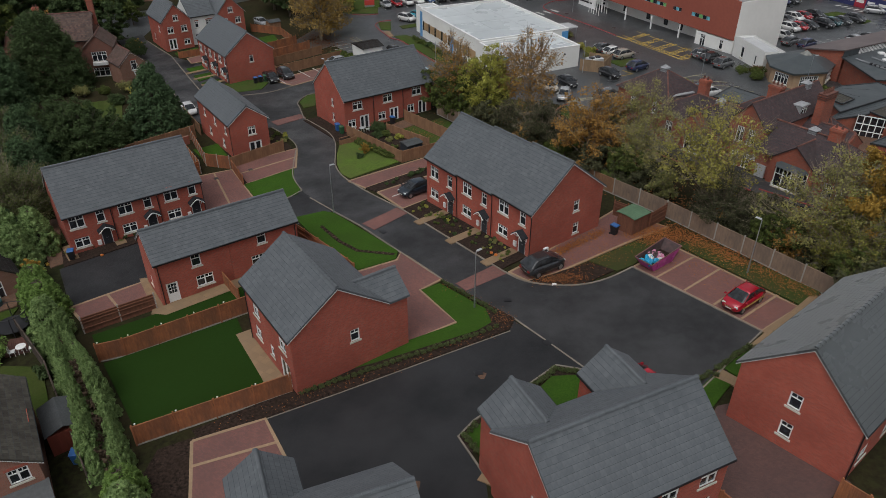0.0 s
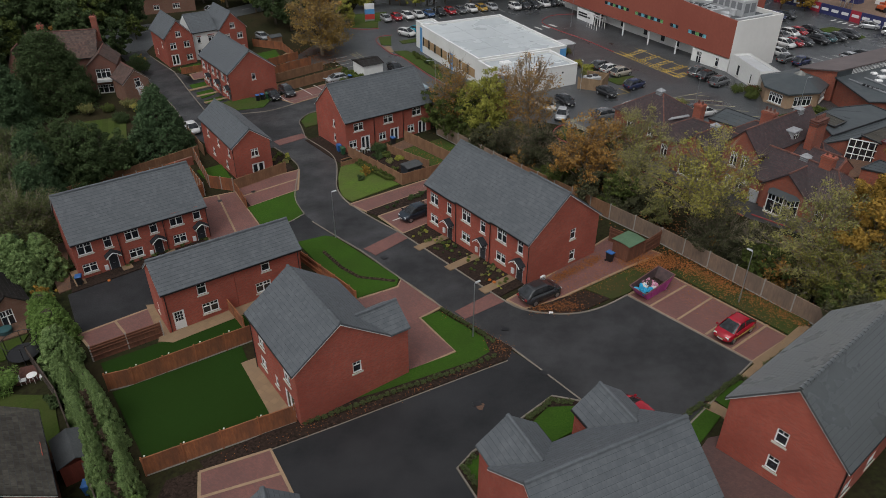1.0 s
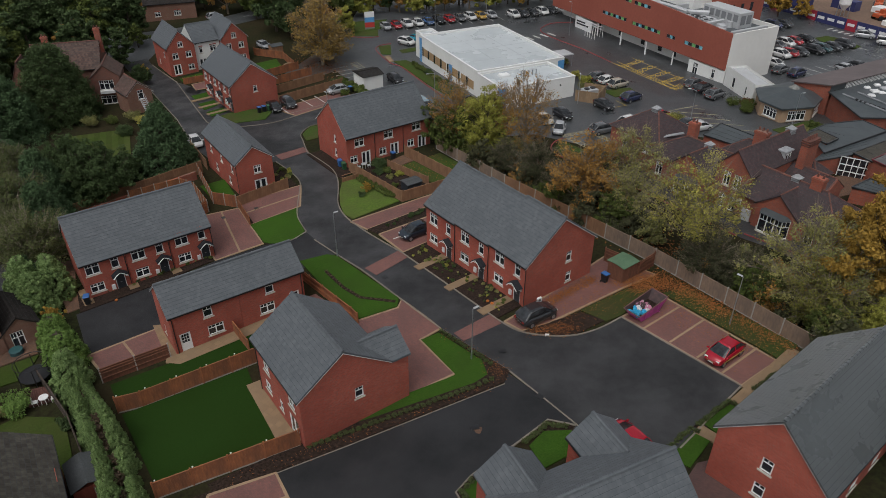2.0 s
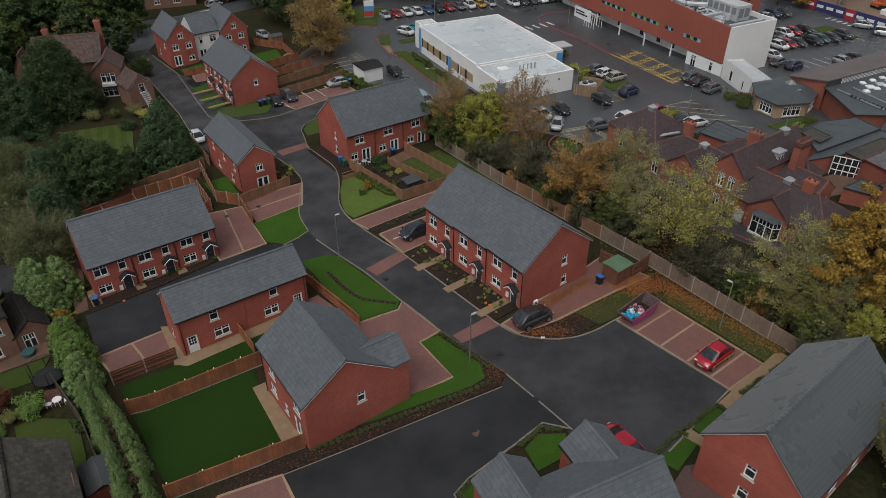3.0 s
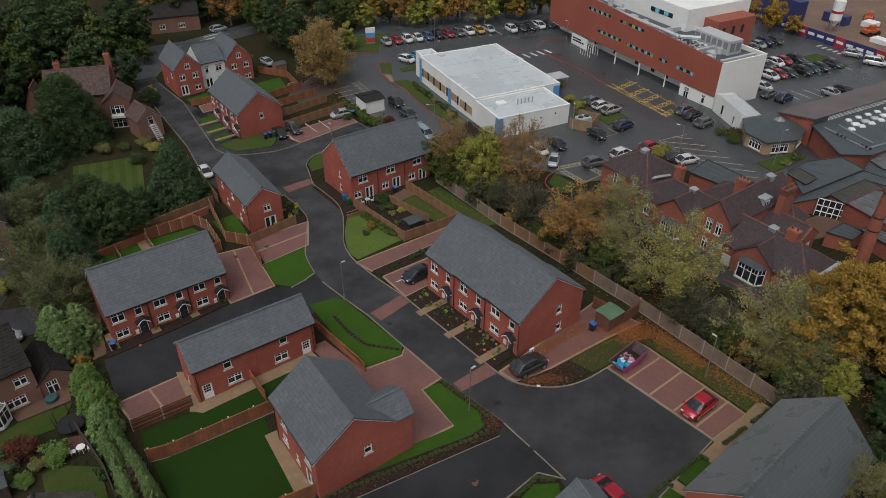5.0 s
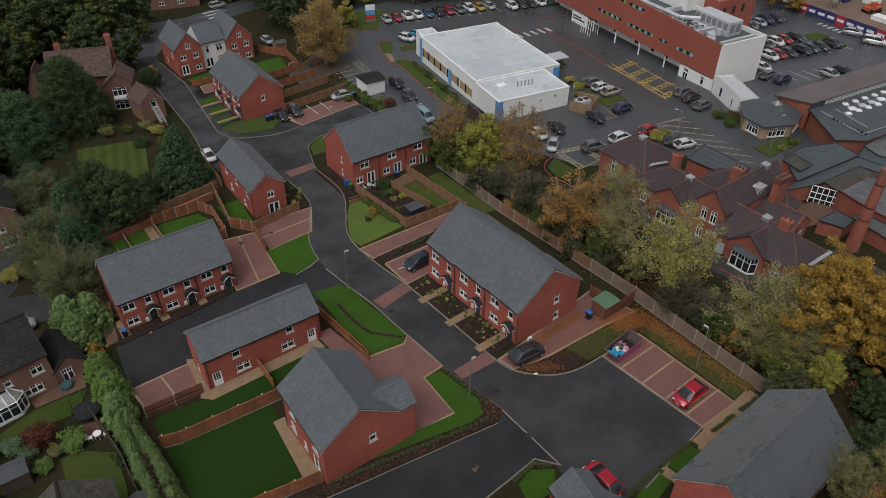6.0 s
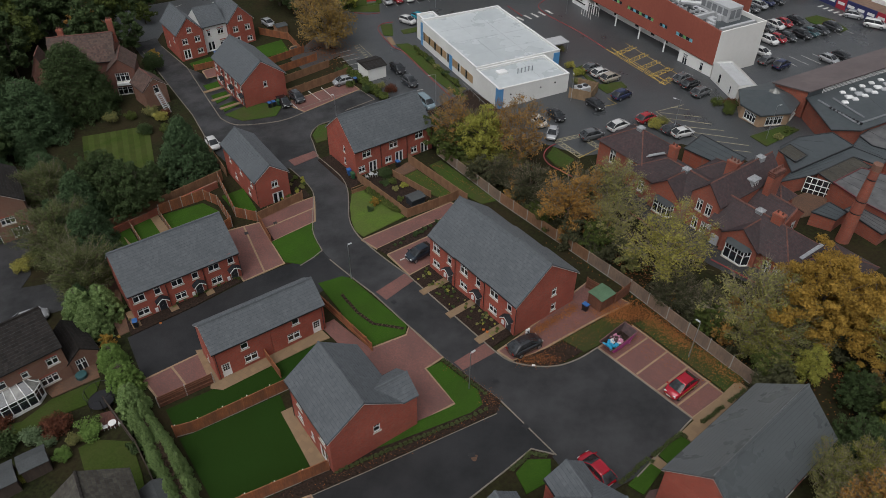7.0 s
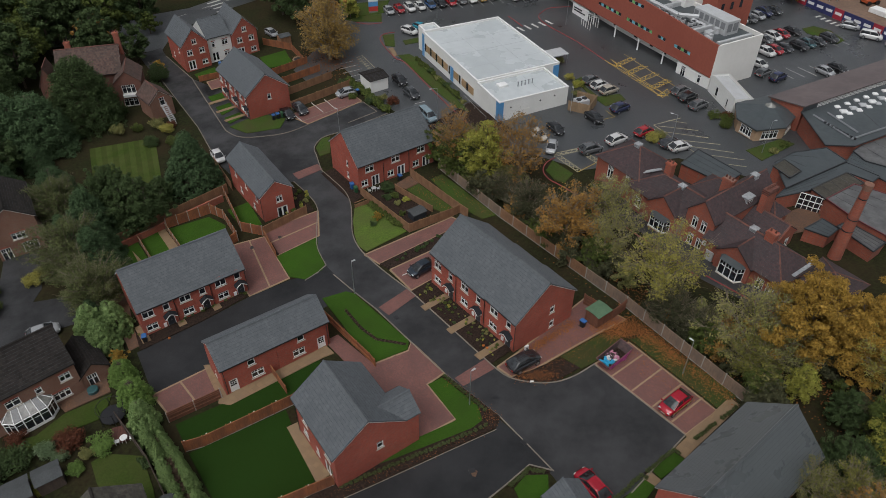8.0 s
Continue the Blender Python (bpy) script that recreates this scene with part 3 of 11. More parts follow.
def canopy(parent, at, c, z):
    """A small pitched porch roof on white brackets over a front door."""
    bm = bmesh.new()
    for s in (-1, 1):
        p = [at(c, z + 0.55, 0), at(c, z + 0.55, -0.75), at(c + s * 0.8, z, -0.75), at(c + s * 0.8, z, 0)]
        lo = [Vector(q) - Vector((0, 0, 0.08)) for q in p]
        v, w = [bm.verts.new(q) for q in p], [bm.verts.new(q) for q in lo]
        bm.faces.new(v)
        bm.faces.new(w[::-1])
        for i in range(4):
            bm.faces.new((v[i], v[(i + 1) % 4], w[(i + 1) % 4], w[i]))
    cp = part("porch_canopy", bm, TILE_DARK, parent, "small dark pitched porch canopy")
    for s in (-1, 1):
        bm = bmesh.new()
        line_ = [(0.0, 0.43), (0.3, 0.25), (0.55, 0.04), (0.72, -0.16)]
        for (a0, z0_), (a1, z1_) in zip(line_, line_[1:]):
            tube(bm, at(c + s * a0, z + z0_, -0.74), at(c + s * a1, z + z1_, -0.74), 0.05, 0.05, 5)
        part("arched_brace", bm, UPVC, cp)
    for s in (-1, 1):
        bm = bmesh.new()
        bar(bm, at, c + s * 0.62 - 0.035, c + s * 0.62 + 0.035, z - 0.55, z, -0.06, 0)
        bar(bm, at, c + s * 0.62 - 0.035, c + s * 0.62 + 0.035, z - 0.07, z, -0.62, -0.06)
        tube(bm, at(c + s * 0.62, z - 0.5, -0.03), at(c + s * 0.62, z - 0.05, -0.55), 0.03, 0.03, 5)
        part("bracket", bm, UPVC, cp)


def slopes(house, x0, x1, W, he, hr, roof_mat, split=False, course=0.36, wide=0.33, caps=True, cap_mat=None, name="roof", thick=0.14):
    """A gabled roof along x: deck, lapped tiles on both sides and ridge caps."""
    k = Vector((0, W / 2, hr)).normalized()
    run = math.hypot(W / 2, hr)
    bm = bmesh.new()
    for s in (-1, 1):
        n = Vector((0, s * hr, W / 2)).normalized()
        lo, hi = Vector((0, s * W / 2, he)), Vector((0, 0, he + hr))
        pts = []
        for x in (x0, x1):
            pts += [Vector((x, lo.y, lo.z)), Vector((x, hi.y, hi.z)), Vector((x, hi.y, hi.z - thick / n.z)), Vector((x, lo.y, lo.z)) - n * thick]
        v = [bm.verts.new(p) for p in pts]
        for f in ((0, 4, 5, 1), (3, 2, 6, 7), (0, 3, 7, 4), (0, 1, 2, 3), (4, 7, 6, 5)):
            bm.faces.new([v[i] for i in f])
    bmesh.ops.recalc_face_normals(bm, faces=bm.faces[:])
    roof = part(name, bm, roof_mat, house)
    verts, faces = [], []
    for s in (-1, 1):
        skip = None
        if split and s == -1:
            nt, count = max(1, round((x1 - x0) / wide)), [0]

            def skip(i, j):
                return 0 <= i < 9 and j >= 1 and j < 33
        tiles_on(verts, faces, (x0 if s < 0 else x1, s * W / 2, he), (-s, 0, 0), (0, -s * W / 2 / run, hr / run), (0, s * hr / run, W / 2 / run), x1 - x0, run, wide, course, skip=skip)
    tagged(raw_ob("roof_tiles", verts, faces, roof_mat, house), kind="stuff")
    if caps:
        bm = bmesh.new()
        ridge_caps(bm, (x0, 0, he + hr + 0.02), (x1, 0, he + hr + 0.02))
        part("ridge_tiles", bm, cap_mat or roof_mat, roof)
    return roof


def house(name, label, cx, cy, yaw, L, W, ze, hr, openings=None, ov=(0.14, 0.14), wings=(), wall_mat=None, roof_mat=None, group="", category="house", split=False,
          doors=(), pipes=(), trim=True, eave=0.28, cap_mat=None, course=0.36, wide=0.33, base=None, vents=()):
    """A gabled brick house. Sides: S and N along its ridge, W and E its gables; openings by side: (place, sill, width, height, lights)."""
    z0 = rise(cx, cy) if base is None else base
    h = thing(name, pose(cx, cy, z0, 0, 0, yaw), label, category, group)
    he, k = ze - z0, hr / (W / 2)
    wall_mat, roof_mat = wall_mat or BRICK, roof_mat or TILE
    xa, xb, hw = -L / 2 + ov[0], L / 2 - ov[1], W / 2 - eave
    zt = he + eave * k - 0.16
    sides = {"S": (lambda a, z, d: (a, -hw + d, z), xa, xb), "N": (lambda a, z, d: (a, hw - d, z), xa, xb),
             "W": (lambda a, z, d: (xa + d, a, z), -hw, hw), "E": (lambda a, z, d: (xb - d, a, z), -hw, hw)}
    openings = openings or {}
    bm = bmesh.new()
    for key, (at, a0, a1) in sides.items():
        holes = [o for o in openings.get(key, ())]
        low = [(c, z, w, min(hh, zt - z), q) for c, z, w, hh, q in holes if z < zt - 0.02]
        panel(bm, at, a0, a1, -1.8, zt, low)
        if key in "WE":
            gable_end(bm, at, a0, a1, zt, he + hr - 0.18, [o for o in holes if o[1] + o[3] > zt])
    bmesh.ops.remove_doubles(bm, verts=bm.verts[:], dist=0.001)
    bmesh.ops.recalc_face_normals(bm, faces=bm.faces[:])
    part("wall", bm, wall_mat, h)
    for key, (at, a0, a1) in sides.items():
        for o in openings.get(key, ()):
            c, z, w, hh, what = o
            if isinstance(what, int):
                window(h, at, c, z, w, hh, what, head=True)
            elif what == "door":
                door(h, at, c, z, w, hh)
                canopy(h, at, c, z + hh + 0.05)
                bm = bmesh.new()
                bar(bm, at, c - 1.02, c - 0.66, z + 0.5, z + 1.05, -0.14, -0.002)
                part("meter_box", bm, UPVC, h, "white plastic meter box")
            elif what == "glazed":
                door(h, at, c, z, w, hh, True, 1)
            elif what == "french":
                door(h, at, c, z, w, hh, True, 2)
    slopes(h, -L / 2, L / 2, W, he, hr, roof_mat, split, course, wide, cap_mat=cap_mat)
    if split:
        one_v, one_f = [], []
        run = math.hypot(W / 2, hr)
        nc, nt = max(1, round(run / course)), max(1, round(L / wide))
        c, w = run / nc, L / nt
        tiles_on(one_v, one_f, (0, 0, 0), (1, 0, 0), (0, W / 2 / run, hr / run), (0, -hr / run, W / 2 / run), w, c, w, c, half=False)
        me = bpy.data.meshes.new("roof_tile")
        me.from_pydata(one_v, [], one_f)
        me.materials.append(TILE_ITEM)
        # same painted course shadow on the single tile
        me.materials.append(TILE_NOSE_SHADE)
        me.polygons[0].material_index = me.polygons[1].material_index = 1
        for i in range(9):
            for j in range(1, 33):
                ob = new("roof_tile", me)
                ob.parent = h
                a = (j - 0.5 * (i % 2)) * w
                ob.matrix_basis = pose(-L / 2 + a, -W / 2 + i * c * W / 2 / run, he + i * c * hr / run)
    # gutters, pipes and bargeboards
    for s in (-1, 1):
        yy = s * (W / 2 + 0.04)
        cuts = sorted((x - w / 2, x + w / 2) for x, w, yo, _ in wings if yo * s > 0)
        for l, r in zip([-L / 2] + [c[1] for c in cuts], [c[0] for c in cuts] + [L / 2]):
            if r - l < 0.9:
                continue
            bm = bmesh.new()
            box(bm, l, min(yy, yy - s * 0.11), he - 0.13, r, max(yy, yy - s * 0.11), he - 0.02)
            part("gutter", bm, BLACK, h)
    for x, s in pipes:
        bm = bmesh.new()
        tube(bm, (x, s * (hw + 0.07), -0.6), (x, s * (hw + 0.07), he - 0.3), 0.04, 0.04, 6)
        tube(bm, (x, s * (hw + 0.07), he - 0.3), (x, s * (W / 2 + 0.02), he - 0.08), 0.04, 0.04, 6)
        part("downpipe", bm, BLACK, h)
    for x in vents:
        bm = bmesh.new()
        y, z = -W / 4, he + hr / 2
        v = [bm.verts.new(p) for p in ((x - 0.1, y - 0.1, z - 0.1 * k + 0.05), (x + 0.1, y - 0.1, z - 0.1 * k + 0.05), (x + 0.1, y - 0.08, z - 0.08 * k + 0.12), (x - 0.1, y - 0.08, z - 0.08 * k + 0.12), (x + 0.1, y + 0.14, z + 0.14 * k + 0.06), (x - 0.1, y + 0.14, z + 0.14 * k + 0.06))]
        for f in ((0, 1, 2, 3), (3, 2, 4, 5), (1, 4, 2), (0, 3, 5)):
            bm.faces.new([v[i] for i in f])
        part("tile_vent", bm, TILE, h)
    if trim:
        for end, x, o in (("W", -L / 2, ov[0]), ("E", L / 2, ov[1])):
            if o < 0.05:
                continue
            bm = bmesh.new()
            d = 1 if x < 0 else -1
            for s in (-1, 1):
                p, q = Vector((x, s * W / 2, he)), Vector((x, 0, he + hr))
                dn = Vector((0, 0, 0.15))
                v = [bm.verts.new(c) for c in (p - 0.9 * dn, q - 0.9 * dn, q - 1.5 * dn, p - 1.45 * dn)]
                w = [bm.verts.new(Vector(c.co) + Vector((d * 0.03, 0, 0))) for c in v]
                for f in ((0, 1, 2, 3),):
                    bm.faces.new([v[i] for i in f])
                    bm.faces.new([w[i] for i in reversed(f)])
                for i in range(4):
                    bm.faces.new((v[i], v[(i + 1) % 4], w[(i + 1) % 4], w[i]))
            bmesh.ops.recalc_face_normals(bm, faces=bm.faces[:])
            part("bargeboard", bm, UPVC, h, "thin white bargeboard")
    for x, w, yo, holes in wings:
        gable_wing(h, x, w, hw, W, yo, he, k, wall_mat, roof_mat, holes, L)
    return h


def gable_wing(h, x, w, hw, W, yo, he, k, wall_mat, roof_mat, holes=(), long=99):
    """A projecting gable on the N side: walls out to yo, its ridge running back into the main roof."""
    s = 1 if yo > 0 else -1
    e = 0.2
    l, r, yw = x - w / 2 + e, x + w / 2 - e, yo - s * 0.14
    zt, zr = he + e * k - 0.16, he + w / 2 * k
    end = lambda a, z, d: (a, yw - s * d, z)
    bm = bmesh.new()
    panel(bm, end, l, r, -1.8, zt, holes)
    for d in (0, 0.28):
        quad(bm, end(l, zt, d), end(r, zt, d), end(x, zr - 0.18, d))
    for xx, dd in ((l, 1), (r, -1)):
        panel(bm, lambda a, z, d, xx=xx, dd=dd: (xx + dd * d, a, z), min(s * hw, yw), max(s * hw, yw), -1.8, zt, ())
    bmesh.ops.remove_doubles(bm, verts=bm.verts[:], dist=0.001)
    bmesh.ops.recalc_face_normals(bm, faces=bm.faces[:])
    part("wall", bm, wall_mat, h)
    for c, z, ww, hh, what in holes:
        if isinstance(what, int):
            window(h, end, c, z, ww, hh, what)
        else:
            door(h, end, c, z, ww, hh)
    yi = s * max(0.05, W / 2 - w / 2)
    run = w / 2 * math.hypot(1, k)
    n = math.hypot(1, k)
    bm = bmesh.new()
    verts, faces = [], []
    for q in (-1, 1):
        nn = Vector((q * k / n, 0, 1 / n))
        ye = s * (W / 2 - 0.03)
        p = [Vector((x + q * w / 2, ye, he)), Vector((x + q * w / 2, yo, he)), Vector((x, yo, zr)), Vector((x, yi, zr))]
        v, u = [bm.verts.new(c) for c in p], [bm.verts.new(c - Vector((0, 0, 0.16))) for c in p]
        bm.faces.new(v)
        bm.faces.new(u[::-1])
        for i in range(4):
            bm.faces.new((v[i], v[(i + 1) % 4], u[(i + 1) % 4], u[i]))
        a = q * s
        rows_ = max(1, round(run / 0.36))
        for i in range(rows_):
            inner = ye + (yi - ye) * i / rows_
            out = x + q * w / 2 * (1 - i / rows_)
            start = inner if a > 0 else yo
            tiles_on(verts, faces, (out, start, he + (zr - he) * i / rows_), (0, s * a, 0), (-q / n, 0, k / n), nn, abs(yo - inner), run / rows_, course=run / rows_)
    bmesh.ops.recalc_face_normals(bm, faces=bm.faces[:])
    roof = part("wing_roof", bm, roof_mat, h)
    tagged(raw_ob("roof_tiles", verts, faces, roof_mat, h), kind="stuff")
    bm = bmesh.new()
    ridge_caps(bm, (x, yi, zr + 0.02), (x, yo, zr + 0.02))
    part("ridge_tiles", bm, roof_mat, roof)
    for q in (-1, 1):
        bm = bmesh.new()
        xx = x + q * (w / 2 + 0.02)
        if abs(xx) > long / 2 - 0.7:
            bm.free()
            continue
        box(bm, xx - 0.05, min(s * W / 2, yo), he - 0.13, xx + 0.05, max(s * W / 2, yo), he - 0.02)
        part("gutter", bm, BLACK, h)


def row_of(n, name, label, cx, cy, yaw, L, W, ze, hr, unit, step=0.0, ends=None, group="", flip=()):
    """n houses built wall to wall; unit(i) gives the openings of each, ends those of the outer gables."""
    a, u = radians(yaw), L / n
    for i in range(n):
        d = (i - (n - 1) / 2)
        x, y = cx + d * u * math.cos(a), cy + d * u * math.sin(a)
        op = dict(unit(i))
        if ends:
            if i == 0:
                op["W"] = ends[0]
            if i == n - 1:
                op["E"] = ends[1]
        house(name, label, x, y, yaw, u, W, ze + d * step, hr, op, (0.14 if i == 0 else 0.012, 0.14 if i == n - 1 else 0.012), group=group, pipes=((u / 2 - 0.15, -1),), vents=(-0.3, 0.35))


def front(i, low=0.75, high=3.3):
    return {"S": [(-1.25, low + 0.05, 1.4, 1.05, 2), (1.45, 0.05, 0.98, 2.1, "door"), (-1.25, high - 0.2, 1.4, 1.32, 2), (1.35, high - 0.2, 0.8, 1.32, 1)],
            "N": [(-1.2, low, 1.3, 1.15, 2), (1.2, 0.05, 1.5, 2.1, "french"), (-1.2, high, 1.2, 1.1, 2), (1.2, high, 1.2, 1.1, 2)]}


LBL = "two-storey red-brick terraced house with grey tiled roof and white windows"
row_of(3, "terraced_house", LBL, 6.78, 62.98, -53.1, 16.27, 9.73, 4.71, 3.77, front, 0.22,
       ends=([], [(1.3, 0.75, 0.75, 1.15, 1), (1.1, 3.2, 0.75, 1.15, 1)]), group="terrace beside the road")
row_of(3, "terraced_house", LBL, -33.57, 65.71, 35.8, 13.79, 8.75, 1.88, 3.67, lambda i: {k: [(c * 0.85, *r) for c, *r in v] for k, v in front(i, 0.75, 3.15).items()}, 0.0,
       ends=([], []), group="terrace with dark porch canopies")


def garden_front(i):
    return {"S": [(-1.2, 0.8, 1.15, 1.1, 2), (0.75, 0.05, 1.45, 2.1, "french"), (-0.2, 3.1, 1.5, 1.15, 2)], "N": [(0, 3.1, 1.2, 1.1, 2), (1.2, 0.05, 0.95, 2.1, "door")]}


row_of(3, "terraced_house", LBL, -10.03, 96.7, 34.7, 14.19, 9.5, 2.11, 4.11, garden_front, 0.0,
       ends=([(-1.0, 3.0, 0.6, 1.1, 1), (-1.0, 0.9, 0.6, 1.1, 1)], []), group="terrace with french doors to the gardens")
row_of(3, "terraced_house", LBL, -36.18, 121.43, -54.2, 13.83, 8.74, 0.57, 3.43, lambda i: {k: [(c * 0.85, *r) for c, *r in v] for k, v in front(i, 0.75, 3.15).items()}, 0.0,
       ends=([], [(0.2, 3.1, 0.7, 1.1, 1)]), group="terrace with small front lawns")

# the pair with white glazed back doors
for i, (m, lab) in enumerate(((1, "semi-detached red-brick house with grey roof and white glazed door"), (-1, "semi-detached red-brick house with grey roof beside timber fence"))):
    a = radians(34.8)
    d = (-1, 1)[i] * 13.26 / 4
    op = {"S": [(m * -2.1, 0.05, 1.0, 2.1, "glazed"), (m * 0.75, 0.85, 1.5, 1.1, 2), (m * 0.3, 3.0, 0.85, 1.15, 1)], "N": [(0.5, 3.0, 1.0, 1.1, 2)]}
    if i == 0:
        op["W"] = [(0.2, 0.9, 0.6, 1.1, 1)]
    house("semi_detached_house", lab, -20.39 + d * math.cos(a), 54.52 + d * math.sin(a), 34.8, 6.63, 5.5, 2.94, 2.12, op,
          (0.14, 0.012) if i == 0 else (0.012, 0.14), group="semi-detached pair", pipes=((-2.95 if i == 0 else 2.95, -1),))

# the detached house with the artificial lawn
house("detached_house", "detached red-brick house with L-shaped grey tiled roof", -9.75, 42.5, -55.2, 8.91, 8.17, 4.77, 2.96,
      {"S": [(-2.4, 0.9, 1.2, 1.1, 2), (0.2, 0.9, 0.7, 1.1, 1), (2.6, 0.05, 1.7, 2.1, "french"), (-2.2, 3.1, 1.2, 1.1, 2), (2.6, 3.1, 1.2, 1.1, 2)], "E": [(1.1, 2.9, 0.75, 1.05, 1)],
       "N": [(-2.4, 3.1, 1.2, 1.1, 2)]}, wings=((2.515, 4.0, 5.75, [(2.515, 0.9, 1.4, 1.1, 2), (2.515, 3.1, 1.4, 1.1, 2)]),), pipes=((-4.1, -1),))
house("detached_house", "narrow detached red-brick house with grey tiled roof", -28.08, 88.09, -55.1, 12.77, 5.49, 1.8, 2.11,
      {"S": [(-3.6, 3.0, 0.8, 1.1, 1), (0.4, 3.0, 0.8, 1.1, 1), (4.3, 3.0, 0.8, 1.1, 1), (-2.2, 0.8, 0.9, 1.1, 1), (2.8, 0.8, 0.9, 1.1, 1)],
       "E": [(0.3, 3.0, 1.0, 1.1, 2), (0.5, 0.05, 1.7, 2.0, "french")], "N": [(0, 3.0, 1.1, 1.1, 2)]}, pipes=((6.1, -1),))
house("detached_house", "large red-brick house with grey roof beside parking court", 26.52, 34.76, -140.5, 14.46, 8.03, 6.08, 3.67,
      {"E": [(-0.1, 3.15, 0.8, 1.15, 1), (-0.1, 0.8, 0.8, 1.15, 1)], "S": [(x, z, 1.2, 1.1, 2) for x in (-5, -1.5, 2, 5) for z in (0.8, 3.1)],
       "N": [(x, z, 1.3, 1.1, 2) for x in (-5, -1.7, 1.7, 5.2) for z in (0.8, 3.1)]}, pipes=((6.9, 1),), roof_mat=TILE_WET)
house("semi_detached_house", "pair of red-brick houses with two gabled roof wings", 9.25, 26.82, 25.6, 11.06, 7.55, 5.7, 2.87,
      {"S": [(x, z, 1.2, 1.1, 2) for x in (-4, -1.4, 1.4, 4.1) for z in (0.8, 3.1)], "W": [(-0.9, 3.0, 0.8, 1.1, 1), (-0.9, 0.8, 0.8, 1.1, 1)], "N": [(0, 3.1, 0.8, 1.1, 1)]},
      wings=((-3.2, 4.3, 5.6, [(-3.2, 3.1, 1.3, 1.1, 2), (-3.2, 0.8, 1.3, 1.1, 2)]), (3.62, 3.95, 5.6, [(3.62, 3.1, 1.3, 1.1, 2), (3.62, 0.8, 1.3, 1.1, 2)])), split=True, pipes=((-5.2, 1),))
house("detached_house", "red-brick house with gabled grey tiled roof wing", -5.57, 21.4, 22, 9.0, 7.5, 4.6, 2.9,
      {"N": [(1.5, 3.1, 1.2, 1.1, 2), (1.5, 0.05, 0.95, 2.1, "door")], "S": [(0, 3.1, 1.2, 1.1, 2)]},
      wings=((-2.5, 3.9, 6.1, [(-2.5, 3.1, 1.3, 1.1, 2), (-2.5, 0.8, 1.3, 1.1, 2)]),))


# ---- the land, roads and gardens ----
def steps_to(lo, hi, near_lo, near_hi, step):
    out = [float(v) for v in np.arange(near_lo, near_hi + 0.1, step)]
    d = step
    while out[-1] < hi:
        d *= 1.6
        out.append(min(hi, out[-1] + d))
    d = step
    while out[0] > lo:
        d *= 1.6
        out.insert(0, max(lo, out[0] - d))
    return out


gx, gy = steps_to(-2500, 2500, -84, 108, 3.0), steps_to(-2500, 3000, 6, 198, 3.0)
raw_ob("ground", [(x, y, rise(x, y)) for y in gy for x in gx],
       [(j * len(gx) + i, j * len(gx) + i + 1, (j + 1) * len(gx) + i + 1, (j + 1) * len(gx) + i) for j in range(len(gy) - 1) for i in range(len(gx) - 1)], EARTH)
tagged(bpy.data.objects["ground"], "rough grass and bare earth", "ground", kind="structure")

ROAD_W = smooth_line([(-24.1, 92.4), (-21.2, 88.5), (-19.4, 85.3), (-18.9, 82.4), (-18.5, 78.8), (-17.8, 74.8), (-16.1, 71.0)])
ROAD_E = smooth_line([(-20.1, 95.6), (-17.7, 92.3), (-15.5, 89.0), (-14.3, 85.8), (-13.7, 82.0), (-13.3, 78.5), (-12.5, 75.8), (-11.1, 73.2), (-8.1, 69.3), (-4.5, 65.2)]) + [(5.2, 52.1)]
KERB_W = [(-16.1, 71.0), (-14.8, 68.9), (-11.6, 65.2), (-8.6, 61.9), (-4.1, 56.1), (-0.2, 51.1), (3.8, 46.8), (5.8, 44.7), (8.1, 41.5), (10.6, 38.0)]
COURT_N = smooth_line([(5.2, 52.1), (7.1, 50.1), (9.8, 49.2), (12.3, 49.2), (14.6, 50.1), (16.8, 51.6)])
FAR = [(-31.2, 90.6), (-24.1, 92.4), (-20.1, 95.6)] + smooth_line([(-21.6, 100.5), (-22.3, 103.0), (-21.4, 106.2), (-18.6, 108.0)]) + [(-10.0, 114.7), (-15.6, 119.6)] + smooth_line([(-24.6, 111.5), (-28.6, 108.5), (-35.6, 107.6), (-39.3, 110.2)]) + [(-51.3, 131.3), (-59.7, 141.8), (-62.1, 145.9), (-66, 142.5), (-62.9, 137.8), (-54.6, 126.6), (-44.9, 111.7), (-37.1, 97.8)]
drape("road", FAR, 0.03, TARMAC, "dark tarmac estate road at the junction", "road")
drape("road", ROAD_W + KERB_W[1:6] + [(0.6, 50.4), (5.2, 52.1)] + ROAD_E[::-1][1:], 0.035, TARMAC, "dark tarmac road winding between the houses", "road")
drape("road", [(-0.2, 51.1)] + KERB_W[6:9] + [(13, 33), (17.6, 35.5), (24.3, 41.7), (16.8, 51.6)] + COURT_N[::-1][1:], 0.045, TARMAC, "dark wet tarmac parking court", "road")
drape("road", [(5.7, 44.4), (5.2, 43.1), (-7.5, 36.8), (-12.2, 34.6), (-8.1, 27.0), (-6, 22), (3, 22), (2.6, 28.9), (1.0, 32.2), (2.1, 33.6), (5.9, 36.7), (8.3, 38.8), (10.4, 38.1), (8.1, 41.5)], 0.055, TARMAC_NEW, "black tarmac private lane", "road")
drape("road", [(-16.1, 70.8), (-17.0, 69.3), (-20.6, 68.1), (-25.4, 65.0), (-30.1, 60.9), (-36.9, 55.8), (-32.8, 49.2), (-28.3, 52.3), (-20, 58.5), (-11.8, 65.4)], 0.065, TARMAC_NEW, "black tarmac side drive in front of the terrace", "road")
